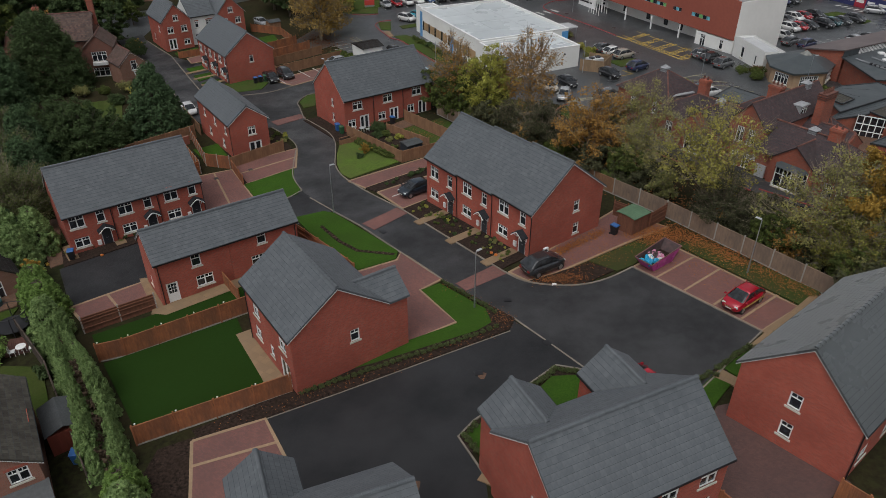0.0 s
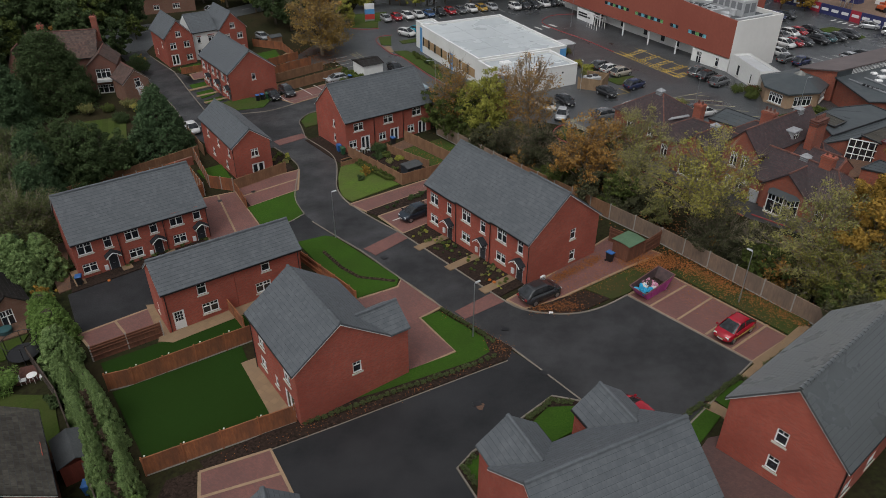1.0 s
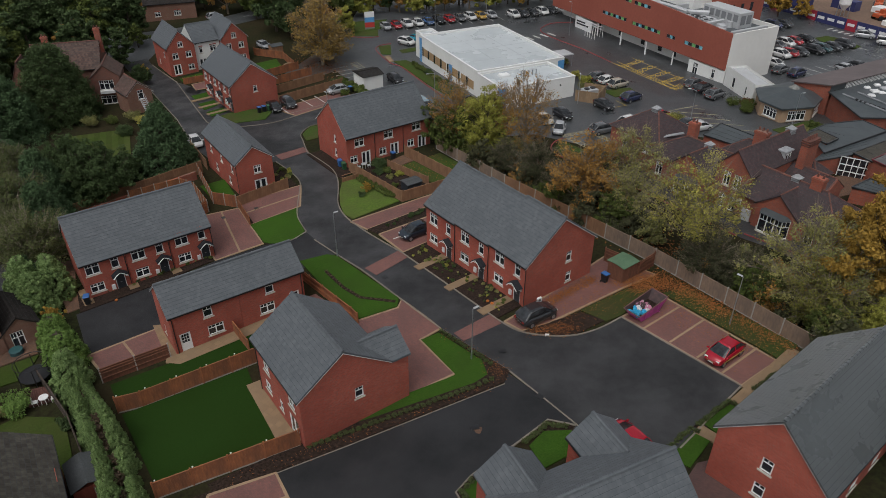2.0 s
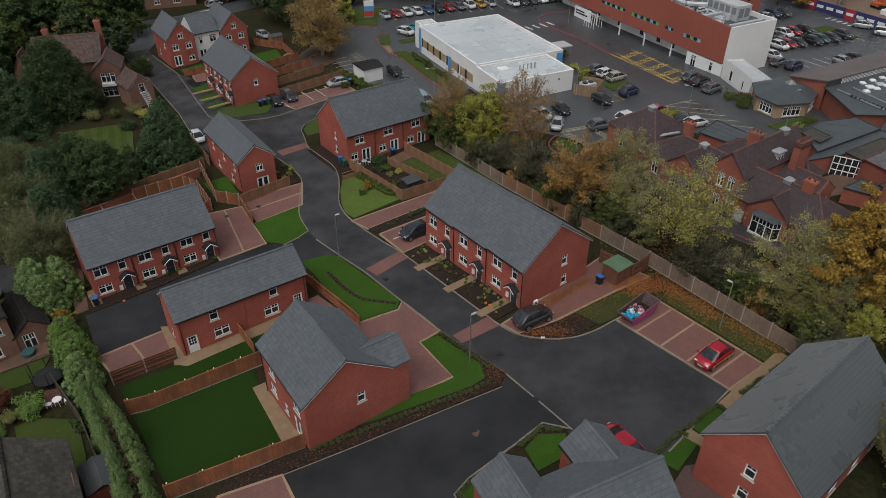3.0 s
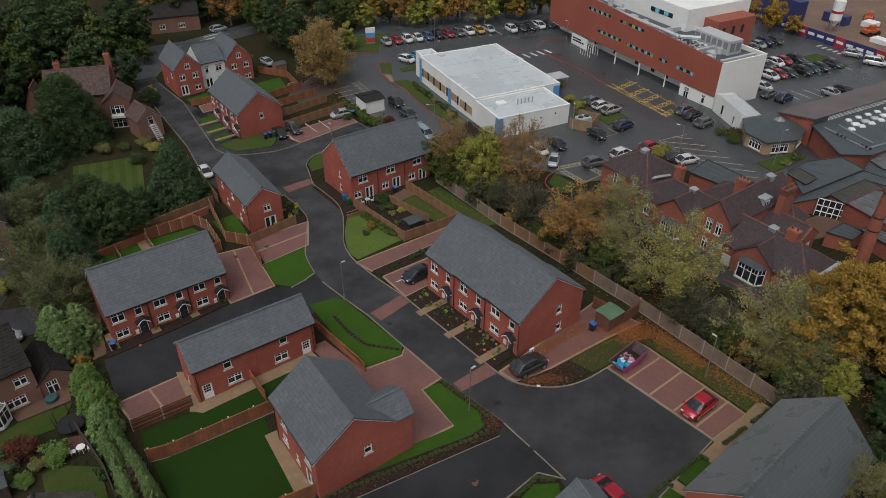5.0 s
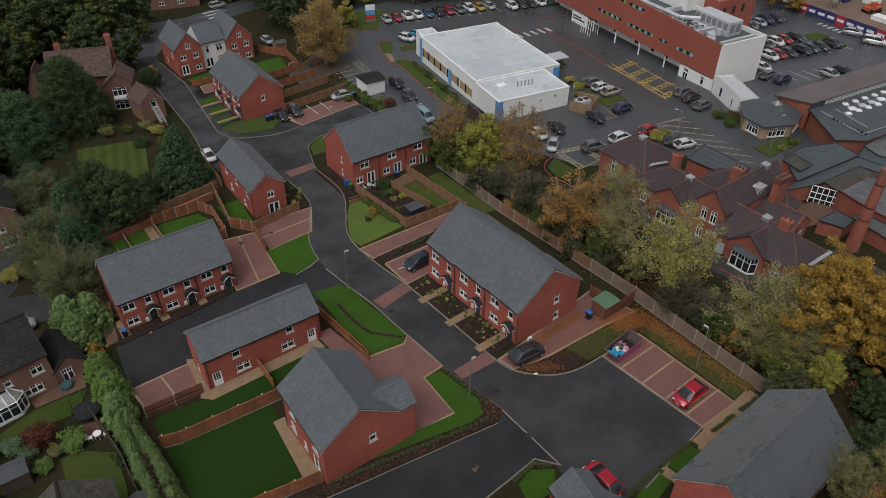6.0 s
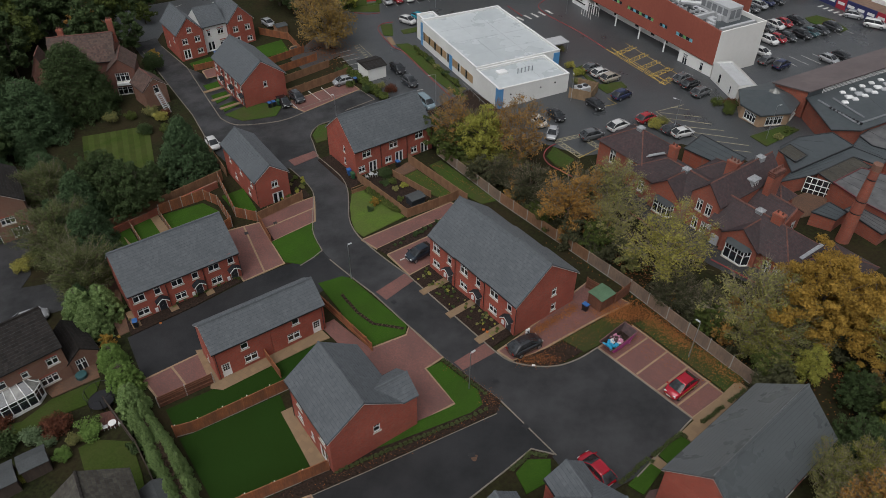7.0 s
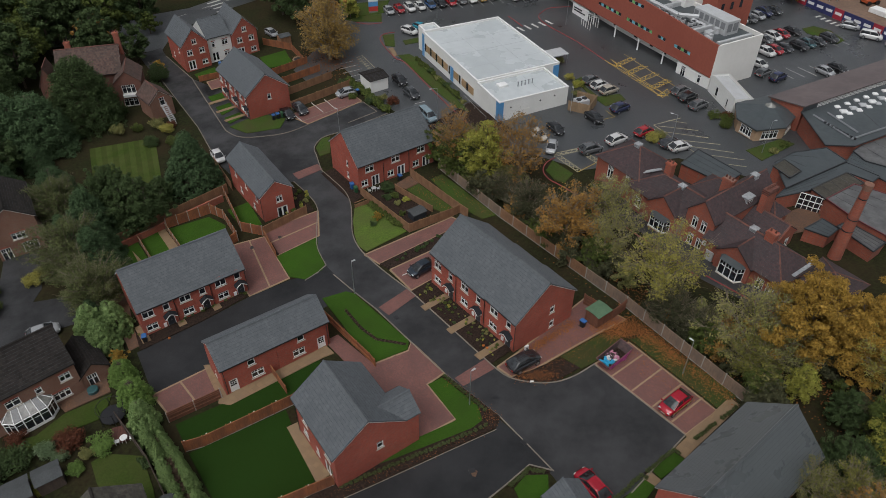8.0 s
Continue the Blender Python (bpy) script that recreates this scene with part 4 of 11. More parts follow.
drape("road", [(-66.9, 143.3), (-76, 150), (-110, 135), (-112, 143), (-61.4, 166), (-40, 190), (-20, 190), (-38, 178), (-57, 160), (-61.5, 151), (-61.5, 145.1)], 0.02, TARMAC_OLD, "grey main road beyond the houses", "road")
drape("car_park", [(-31, 134), (-27, 128), (-21, 135), (-14, 122), (-4, 108), (3, 98), (14, 99), (22, 93), (38, 96), (50, 88), (120, 96), (125, 190), (-20, 190), (-22, 160)], 0.02, TARMAC_OLD, "worn tarmac hospital car park", "car park")
drape("service_lane", [(22, 84), (27, 77), (33, 65.5), (40, 58), (46, 54), (49, 57), (42, 62), (36, 67), (31, 78), (26, 88)], 0.03, TARMAC, "narrow tarmac service lane", "lane")

# brick ramps across the road
for pts in ([(1.1, 50.2), (2.0, 49.0), (5.6, 51.4), (4.6, 52.9)], [(-8.3, 62.2), (-6.9, 60.7), (-3.7, 64.1), (-4.9, 65.5)], [(-24.7, 94.8), (-23.4, 93.0), (-19.9, 95.9), (-21.0, 97.5)]):
    drape("paved_crossing", pts, 0.075, PAVING, "red block-paved ramp across the road", "paving")

# block-paved drives with buff edging


def add_drive(pts, lab):
    drape("driveway", pts, 0.09, PAVING_BROWN if "conservatory" in lab else (PAVING_DARK if "passage" in lab else PAVING), lab, "paving")
    if "terrace" in lab:
        return
    ribbon("edging", pts, 0.22, 0.105, BUFF, "line of buff edging blocks", "edging", closed=True)


add_drive([(-9.2, 52.2), (-4.3, 54.6), (-4.0, 56.0), (-0.1, 51.0), (-2.0, 49.4), (1.1, 44.6), (-2.7, 42.2), (-7, 46.5)], "wide red block-paved driveway with buff edging")
add_drive([(5.9, 51.6), (7.4, 50.1), (10.0, 51.1), (18.2, 56.5), (21.8, 58.6), (17.5, 62.6), (8.5, 53.8)], "red block-paved side drive strewn with leaves")
add_drive([(16.9, 51.6), (21.4, 54.8), (28.4, 44.6), (24.4, 41.8)], "red block-paved parking bays")
add_drive([(-11.0, 72.9), (1.1, 81.1), (2.9, 79.5), (-8.8, 70.8)], "long red block-paved driveway")
add_drive([(-7.3, 69.5), (-0.5, 74.2), (-0.3, 68.2), (-4.3, 65.2)], "red block-paved driveway beside the end house")
add_drive([(-26.4, 79.2), (-19.0, 84.0), (-18.0, 77.7), (-23.3, 73.2)], "red block-paved driveway behind timber fence")
add_drive([(-30.0, 76.2), (-25.9, 77.9), (-20.7, 68.5), (-25.3, 65.2), (-27.6, 68.6)], "red block-paved driveway with buff centre strip")
add_drive([(-32.8, 49.2), (-27.6, 52.9), (-25.1, 49.5), (-29.8, 46.0)], "red block-paved parking space by the fence")
add_drive([(-16.9, 32.8), (-12.3, 34.6), (-9.9, 30.5), (-7.6, 26.5), (-10, 23), (-15.0, 26.2)], "red block-paved driveway with buff strips")
add_drive([(-28.8, 114.9), (-18.1, 123.2), (-15.6, 119.6), (-24.6, 111.4)], "red block-paved bays with white lines")
add_drive([(18.4, 34.0), (19.3, 34.2), (24.0, 27.4), (16.2, 22.5), (13.9, 28.6)], "brown block-paved terrace passage")
add_drive([(-47.8, 129.6), (-45.0, 131.6), (-43.3, 128.0), (-46.0, 126.3)], "small red block-paved forecourt")
add_drive([(-42.0, 47.2), (-37.9, 49.9), (-39.4, 52.4), (-44.2, 49.0)], "brown paved terrace by the conservatory")
for a, b in (((-27.9, 77.0), (-23.0, 66.9)), ((-25.0, 76.2), (-18.6, 81)), ((-30.2, 51.0), (-27.4, 47.8)), ((-16.3, 30.6), (-11, 32.4))):
    ribbon("edging", [a, b], 0.22, 0.11, BUFF, "buff block strip across the paving", "edging")

# parking bay lines
for a, b in (((18.4, 49.7), (22.5, 52.8)), ((20.2, 47.6), (24.2, 50.7)), ((21.9, 45.4), (25.9, 48.5)), ((23.4, 43.4), (27.4, 46.4))):
    ribbon("bay_line", [a, b], 0.2, 0.108, BUFF, "buff block bay line", "marking")
for a, b in (((-27.8, 115.2), (-26.0, 112.6)), ((-25.2, 119.6), (-22.4, 115.6)), ((-22.9, 120.8), (-20.4, 117.0))):
    ribbon("bay_line", [a, b], 0.13, 0.108, WHITE_LINE, "white bay line", "marking")
ribbon("bay_line", [(-5.6, 68.2), (-2.6, 70.2)], 0.14, 0.108, WHITE_LINE, "white bay line", "marking")

# kerbs
for pts, lab in ((ROAD_W, "pale concrete kerb"), (ROAD_E, "pale concrete kerb"), (COURT_N, "pale curved concrete kerb"), ([(16.8, 51.6), (24.35, 41.75)], "pale concrete kerb"),
                 ([(24.35, 41.75), (17.6, 35.4)], "pale concrete kerb"), (KERB_W[1:6], "pale concrete kerb"), (KERB_W[5:], "flush pale kerb line across the court"),
                 ([(10.4, 38.1), (8.3, 38.8), (5.9, 36.7), (2.1, 33.6), (1.0, 32.2), (2.6, 28.9)], "pale concrete kerb"),
                 ([(-20.1, 95.6)] + smooth_line([(-21.6, 100.5), (-22.3, 103.0), (-21.4, 106.2), (-18.6, 108.0)]) + [(-10, 114.7)], "pale concrete kerb"),
                 (smooth_line([(-24.6, 111.2), (-28.6, 108.2), (-35.6, 107.3), (-39.3, 109.9)]) + [(-51.3, 131.3), (-59.7, 141.8)], "pale concrete kerb"),
                 ([(-62.9, 139.3), (-54.6, 126.6), (-44.9, 111.7), (-38, 99)], "pale concrete kerb"),
                 ([(-16.1, 70.9), (-17.0, 69.5), (-18.5, 67.9)], "pale concrete kerb")):
    ribbon("kerb", pts, 0.13, 0.13 if "flush" not in lab else 0.075, KERB, lab, "kerb")

# lawns


def add_lawn(pts, mat_, lab):
    drape("lawn", pts, 0.12, mat_, lab, "lawn")


add_lawn([(-1.9, 49.4), (-0.3, 50.3), (3.5, 46.2), (3.9, 44.3), (2.7, 43.3), (-5.0, 40.0), (-8.5, 38.7), (-6.0, 40.8), (1.2, 44.4)], LAWN, "bright green laid lawn round the corner house")
add_lawn([(-15.7, 64.2), (-12.8, 65.4), (-11.6, 64.9), (-4.3, 56.2), (-4.4, 54.8), (-8.2, 52.9), (-10, 55.3)], LAWN, "bright green three-cornered lawn")
add_lawn([(-23.3, 73.2), (-18.2, 77.4), (-17.6, 74.1), (-16.3, 71.2), (-16.4, 70.0), (-18.5, 68.1), (-20.7, 68.8)], LAWN, "bright green lawn beside the drive")
add_lawn([(-13.5, 84.4), (-11.6, 85.2), (-5.4, 78.0), (-10.8, 73.6), (-12.1, 75.1), (-12.9, 77.7), (-13.4, 81)], LAWN_FRONT, "rounded front garden lawn")
add_lawn([(-26.5, 41.3), (-24.9, 42.2), (-17.3, 46.5), (-12.9, 37.6), (-20.6, 33.2)], TURF, "dark green artificial lawn")
add_lawn([(-29.0, 45.0), (-24.6, 47.6), (-23.5, 47.45), (-14.6, 53.6), (-13.6, 50.4), (-16.2, 48.2), (-25.1, 42.4), (-26.9, 41.9)], TURF, "strip of dark green lawn")
add_lawn([(-46.6, 75.1), (-44.3, 77.6), (-40.6, 72.5), (-44.0, 70.7)], LAWN, "back garden lawn")
add_lawn([(-44.0, 78.2), (-42.1, 79.9), (-38.6, 75.1), (-40.4, 72.9)], LAWN, "back garden lawn")
add_lawn([(-40.5, 80.6), (-35.4, 83.3), (-32.3, 81.0), (-31.5, 78.0), (-37.0, 75.2)], LAWN, "back garden lawn")
add_lawn([(-33.0, 85.0), (-30.2, 86.9), (-26.9, 81.0), (-29.5, 79.9)], LAWN, "small side garden lawn")
add_lawn([(-5.8, 88.9), (-4.0, 90.4), (1.7, 82.9), (0.6, 82.0), (-1.5, 83.2)], LAWN_ROUGH, "back garden lawn")
add_lawn([(-2.1, 91.6), (-0.3, 93.0), (7.6, 81.2), (5.5, 80.4), (2.2, 83.8)], LAWN_ROUGH, "narrow back garden lawn")
add_lawn([(-38.9, 111.2), (-34.4, 116.0), (-29.1, 113.7), (-29.5, 110.2), (-35.2, 108.7)], LAWN_ROUGH, "corner lawn by the bins")
add_lawn([(-46.0, 123.2), (-43.6, 124.9), (-42.5, 122.5), (-44.1, 120.4)], LAWN, "small front lawn")
add_lawn([(-43.4, 118.9), (-41.0, 120.6), (-39.7, 118), (-41.4, 115.7)], LAWN, "small front lawn")
add_lawn([(-40.7, 114.6), (-38.3, 116.6), (-37.3, 114.8), (-39.2, 112.4)], LAWN, "small front lawn")
add_lawn([(-51.3, 133.1), (-47.9, 136.1), (-45.5, 132.2), (-49.4, 130.2)], LAWN, "front lawn")
add_lawn([(-39.2, 140.1), (-34.3, 143.3), (-31.7, 137.3), (-36.4, 135.0)], LAWN, "back garden lawn")
for i in range(12):
    a, b, c, d = Vector((-62.0, 104.6)), Vector((-51.6, 108.0)), Vector((-44.9, 91.4)), Vector((-55.6, 90.5))
    t, u = i / 12, (i + 1) / 12
    drape("lawn", [tuple(a.lerp(b, t)), tuple(a.lerp(b, u)), tuple(d.lerp(c, u)), tuple(d.lerp(c, t))], 0.12, LAWN_PALE if i % 2 else LAWN_MOWN, "mown stripe of the old house lawn", "lawn")
add_lawn([(-37.6, 49.6), (-42.0, 46.9), (-43.9, 44.1), (-46.5, 43.3), (-45.8, 41.0), (-43.2, 42.0), (-41.2, 44.2), (-37.3, 46.3)], LAWN_MOWN, "strip of garden lawn by the conservatory")
add_lawn([(-36.5, 40.6), (-35.3, 41.6), (-31.3, 41.2), (-28.9, 37.3), (-27.9, 35.2), (-33.0, 36.0), (-34.9, 38.1)], LAWN_MOWN, "garden lawn")
add_lawn([(6.6, 36.2), (7.8, 37.6), (10.0, 37.6), (9.8, 35.4), (7.4, 34)], LAWN, "front lawn behind a low hedge")
add_lawn([(1.5, 32.4), (2.9, 33.6), (4.4, 32.4), (2.3, 30.6)], LAWN, "front lawn behind a low hedge")
add_lawn([(20.0, 37.8), (22.7, 39.7), (23.6, 38.8), (20.7, 36.8)], LAWN, "small front lawn")
add_lawn([(16.6, 34.6), (19.0, 36.9), (20.0, 36.0), (17.8, 33.6)], LAWN, "small front lawn")
add_lawn([(13.2, 52.9), (18.4, 56.2), (20.8, 55.8), (17, 51.9), (15.3, 51.0)], VERGE, "leaf-strewn grass by the skip")
add_lawn([(21.6, 55.2), (24, 56), (31, 46.6), (28.8, 44.6)], VERGE, "leaf-strewn grass verge along the fence")
add_lawn([(-22.0, 102.8), (-21.4, 106.0), (-20.0, 106.6), (-19.3, 101.0), (-20.9, 100.0)], LAWN_ROUGH, "small corner lawn on the bend")
add_lawn([(16.2, 93.1), (17.7, 96.0), (20.4, 91.9), (18.7, 89.3), (17.3, 90.2)], LAWN_ROUGH, "grass island inside a red kerb")
add_lawn([(25.6, 125.7), (27.2, 126.9), (27.3, 122.6), (29.1, 118.4), (33.2, 119.4), (33.8, 117.0), (29.7, 114.6), (27.4, 119.6)], LAWN_ROUGH, "grass island in the car park")
add_lawn([(-9.7, 139.3), (-7.2, 139.6), (-3.1, 134.4), (-0.3, 125.6), (4.9, 113.5), (2.2, 116.0), (-2.6, 124.9), (-7.9, 136.0)], LAWN_ROUGH, "grass verge along the red kerb")
add_lawn([(-13.6, 149.4), (-11.0, 149.7), (-10.5, 143.5), (-12.6, 144.1)], LAWN_ROUGH, "grass corner by the crossing")
add_lawn([(-9.0, 146.2), (-5.0, 147.9), (-4.9, 145.5), (-8.2, 144.3)], LAWN_ROUGH, "grass strip before the clinic")
add_lawn([(-24, 158.5), (-14.5, 160.5), (-14.2, 156.2), (-20.5, 156.8)], LAWN_ROUGH, "grass corner by the sign")
add_lawn([(-26, 158), (-14, 161), (-13, 168), (-26, 166)], LAWN_ROUGH, "grass bank")
add_lawn([(51.0, 94.6), (58.4, 100.0), (56.6, 101.6), (49.6, 98)], LAWN_ROUGH, "grass in front of the bay")
add_lawn([(79.7, 150.1), (82.8, 151.5), (85.6, 149.1), (86.5, 144.1), (84.3, 142.4), (82.1, 145.1), (79.8, 147.9)], LAWN_ROUGH, "grass island")

# planted beds and paths


def add_bed(pts, lab):
    drape("bed", pts, 0.105, MULCH, lab, "flower bed")


add_bed([(-0.1, 51.0), (5.8, 44.7), (5.2, 43.25), (-7.5, 36.95), (-12.0, 34.85), (-16.6, 33.1), (-17.2, 33.8), (-11.6, 37.0), (-8.5, 38.7), (2.7, 43.3), (3.9, 44.3), (3.5, 46.2)], "mulched hedge bed along the kerb")
add_bed([(-8.8, 70.8), (2.9, 79.6), (-0.4, 74.3), (-7.3, 69.5)], "mulched bed between two drives")
add_bed([(-4.3, 65.0), (-1.2, 67.6), (-0.1, 66.6), (7.9, 54.3), (5.2, 52.1)], "mulched front garden bed")
add_bed([(7.4, 50.0), (9.8, 51.1), (13.2, 52.6), (15.2, 51.2), (12.3, 49.35), (9.8, 49.3)], "leaf-covered mulch bed on the bend")
add_bed([(-22.3, 72.4), (-24.6, 76.5), (-25.9, 78.0), (-20.7, 68.6)], "narrow gravel bed")
add_bed([(-38.6, 59.8), (-27.4, 67.9), (-25.6, 65.2), (-30.1, 61.05), (-36.6, 56.1)], "mulched front bed")
add_bed([(-19.0, 32.2), (-11.7, 35.5), (-12.5, 34.7), (-16.9, 32.8), (-15.2, 26), (-20, 24)], "bark mulch bed")
add_bed([(-20, 94.6), (-13.8, 85.6), (-12.2, 88), (-17.5, 96.4)], "mulched bed beside the road")
add_bed([(-24.3, 91.5), (-19.6, 84.2), (-22, 82.3), (-26, 87.5)], "planted gravel bed")
add_bed([(6.0, 36.6), (8.3, 38.7), (10.3, 38.0), (10, 37.5), (7.8, 37.4)], "low hedge bed")
add_bed([(1.0, 32.2), (2.1, 33.6), (2.9, 33.5), (1.9, 30.7)], "low hedge bed")
add_bed([(24.8, 41.4), (27.5, 43.3), (28.6, 41.8), (26, 39.9)], "planted bed in front of the house")
add_bed([(28.0, 43.5), (30.6, 45.5), (31.6, 44), (29, 42.1)], "planted bed in front of the house")
add_bed([(19.2, 37.5), (22.6, 40.2), (23.2, 39.7), (20, 37.2)], "low hedge bed")
add_bed([(-9.8, 90.2), (-7.6, 88.6), (-2.0, 82.5), (-5.0, 78.4), (-11.8, 87.6)], "crowded back garden bed")
add_bed([(-3.5, 108.5), (5, 118), (12, 107), (6, 99.5), (1, 101)], "rough bank")


def add_path(pts, lab):
    drape("path", pts, 0.125, PAVING_BROWN if lab == "pale patio" else (PAVING if "red-brown" in lab else FLAGS), lab.replace("pale patio", "brown paved patio with pots"), "path")


add_path([(24.3, 41.7), (30.4, 46.1), (30.9, 45.4), (24.8, 41.0)], "buff paved path")
add_path([(23.2, 39.4), (24.0, 40.2), (24.7, 39.2), (24.0, 38.5)], "buff paved path")
add_path([(19.0, 36.9), (19.8, 37.7), (20.9, 36.4), (20.2, 35.8)], "buff paved path")
add_path([(-16.8, 44.2), (-15.6, 44.9), (-11.4, 38.4), (-12.7, 37.5)], "buff flagged terrace beside the lawn")
add_path([(-25.4, 49.6), (-25.0, 47.7), (-23.6, 47.4), (-14.2, 54.0), (-13.0, 54.6), (-14.4, 56.2), (-15.4, 55.0), (-23.2, 49.6)], "buff flagged path behind the houses")
add_path([(-28.2, 53.4), (-26.9, 53.5), (-24.2, 49.0), (-25.3, 48.6)], "buff flagged side path")
add_path([(-42.2, 80.0), (-41.2, 80.6), (-37.2, 75.2), (-38.6, 75.0)], "buff garden path")
add_path([(-12.9, 57.6), (-7.6, 52.0), (-9.4, 50.6), (-14.4, 56.6)], "red-brown gravel yard")
add_path([(-7.9, 90.2), (-5.6, 92.8), (-4.0, 90.6), (-5.9, 89.0)], "pale patio")
add_path([(2.1, 28.6), (3.2, 30.4), (4.5, 29.4), (3.6, 27.8)], "buff paved path")
add_path([(-39.4, 70.3), (-40.3, 69.6), (-44.4, 75.6)], "buff garden path")
for c in ((-1.2, 62.8), (2.0, 58.6), (5.2, 54.3)):
    d, n = Vector((0.6, -0.8)), Vector((0.8, 0.6))
    q = [Vector(c) + d * a + n * b for a, b in ((-0.5, -1.9), (0.5, -1.9), (0.5, 2.0), (-0.5, 2.0))]
    drape("path", [tuple(v) for v in q], 0.135, FLAGS, "buff flagged path to a front door", "path")
for c in ((-37.3, 59.0), (-33.6, 61.7), (-29.9, 64.4)):
    d, n = Vector((0.81, 0.585)), Vector((0.585, -0.81))
    q = [Vector(c) + d * a + n * b for a, b in ((-0.5, -1.6), (0.5, -1.6), (0.5, 1.9), (-0.5, 1.9))]
    drape("path", [tuple(v) for v in q], 0.135, FLAGS, "buff flagged path to a front door", "path")
for c in ((-44.6, 120.6), (-42.2, 117.2), (-39.8, 113.8)):
    d, n = Vector((0.585, -0.81)), Vector((0.81, 0.585))
    q = [Vector(c) + d * a + n * b for a, b in ((-0.4, -0.6), (0.4, -0.6), (0.4, 4.0), (-0.4, 4.0))]
    drape("path", [tuple(v) for v in q], 0.135, FLAGS, "buff flagged path to a front door", "path")

# the neighbours' dark cul-de-sac and drive
drape("road", [(-70, 62.5), (-57.6, 64.8), (-53.9, 65.4), (-48.9, 66.5), (-46.4, 61.2), (-49.8, 59.6), (-54.3, 57.0), (-70, 49)], 0.03, TARMAC, "dark tarmac end of a neighbouring close", "road")
drape("driveway", [(-62.6, 75.2), (-58.6, 77.4), (-54.0, 68.0), (-54.0, 65.2), (-58.6, 64.6)], 0.045, TARMAC, "dark drive in front of a neighbouring house", "paving")
drape("patio", [(47.4, 79.2), (53.4, 82.0), (54.2, 78.4), (51.2, 75.9), (48.0, 74.8)], 0.06, PAVING_BROWN, "small paved courtyard between hospital wings", "paving")
drape("path", [(-11.9, 142.7), (-10.9, 143.1), (-9.7, 139.3), (-10.5, 138.9)], 0.1, FLAGS, "short buff path across the verge", "path")
for a, b in (((-26.0, 112.4), (-19.5, 117.2)), ((-19.5, 117.2), (-15.3, 119.3)), ((-15.3, 119.3), (-12.4, 115.3)), ((-12.4, 115.3), (-17.3, 111.4))):
    ribbon("edging", [a, b], 0.12, 0.1, KERB, "thin pale edging round the turning head", "edging")
ribbon("edging", [(5.3, 43.1), (-7.5, 36.8), (-12.2, 34.6)], 0.07, 0.1, KERB, "thin concrete edging along the lane", "edging")
for x, y in ((2.9, 38.0), (-1.6, 28.4)):
    bm = bmesh.new()
    tube(bm, (x, y, rise(x, y) - 0.05), (x, y, rise(x, y) + 0.066), 0.36, 0.36, 20)
    tagged(mesh_ob("manhole_cover", bm, PAVING_BROWN), "round brown manhole cover in the tarmac", "manhole cover", kind="structure")
drape("driveway", [(-43.6, 66.2), (-42.0, 66.6), (-38.7, 59.9), (-36.4, 57.4), (-37.9, 56.1), (-40.9, 60.5)], 0.08, PAVING_BROWN, "dark block-paved drive beside the end house", "paving")
drape("path", [(29.9, 46.1), (31.1, 45.3), (23.8, 39.2), (22.9, 40.2)], 0.128, FLAGS, "straight buff path along the parking court", "path")
ribbon("bed", [(-12.4, 61.8), (-10.2, 58.6), (-8.2, 56.6), (-4.6, 55.6)], 0.4, 0.135, MULCH, "narrow mulch strip across the lawn", "flower bed")


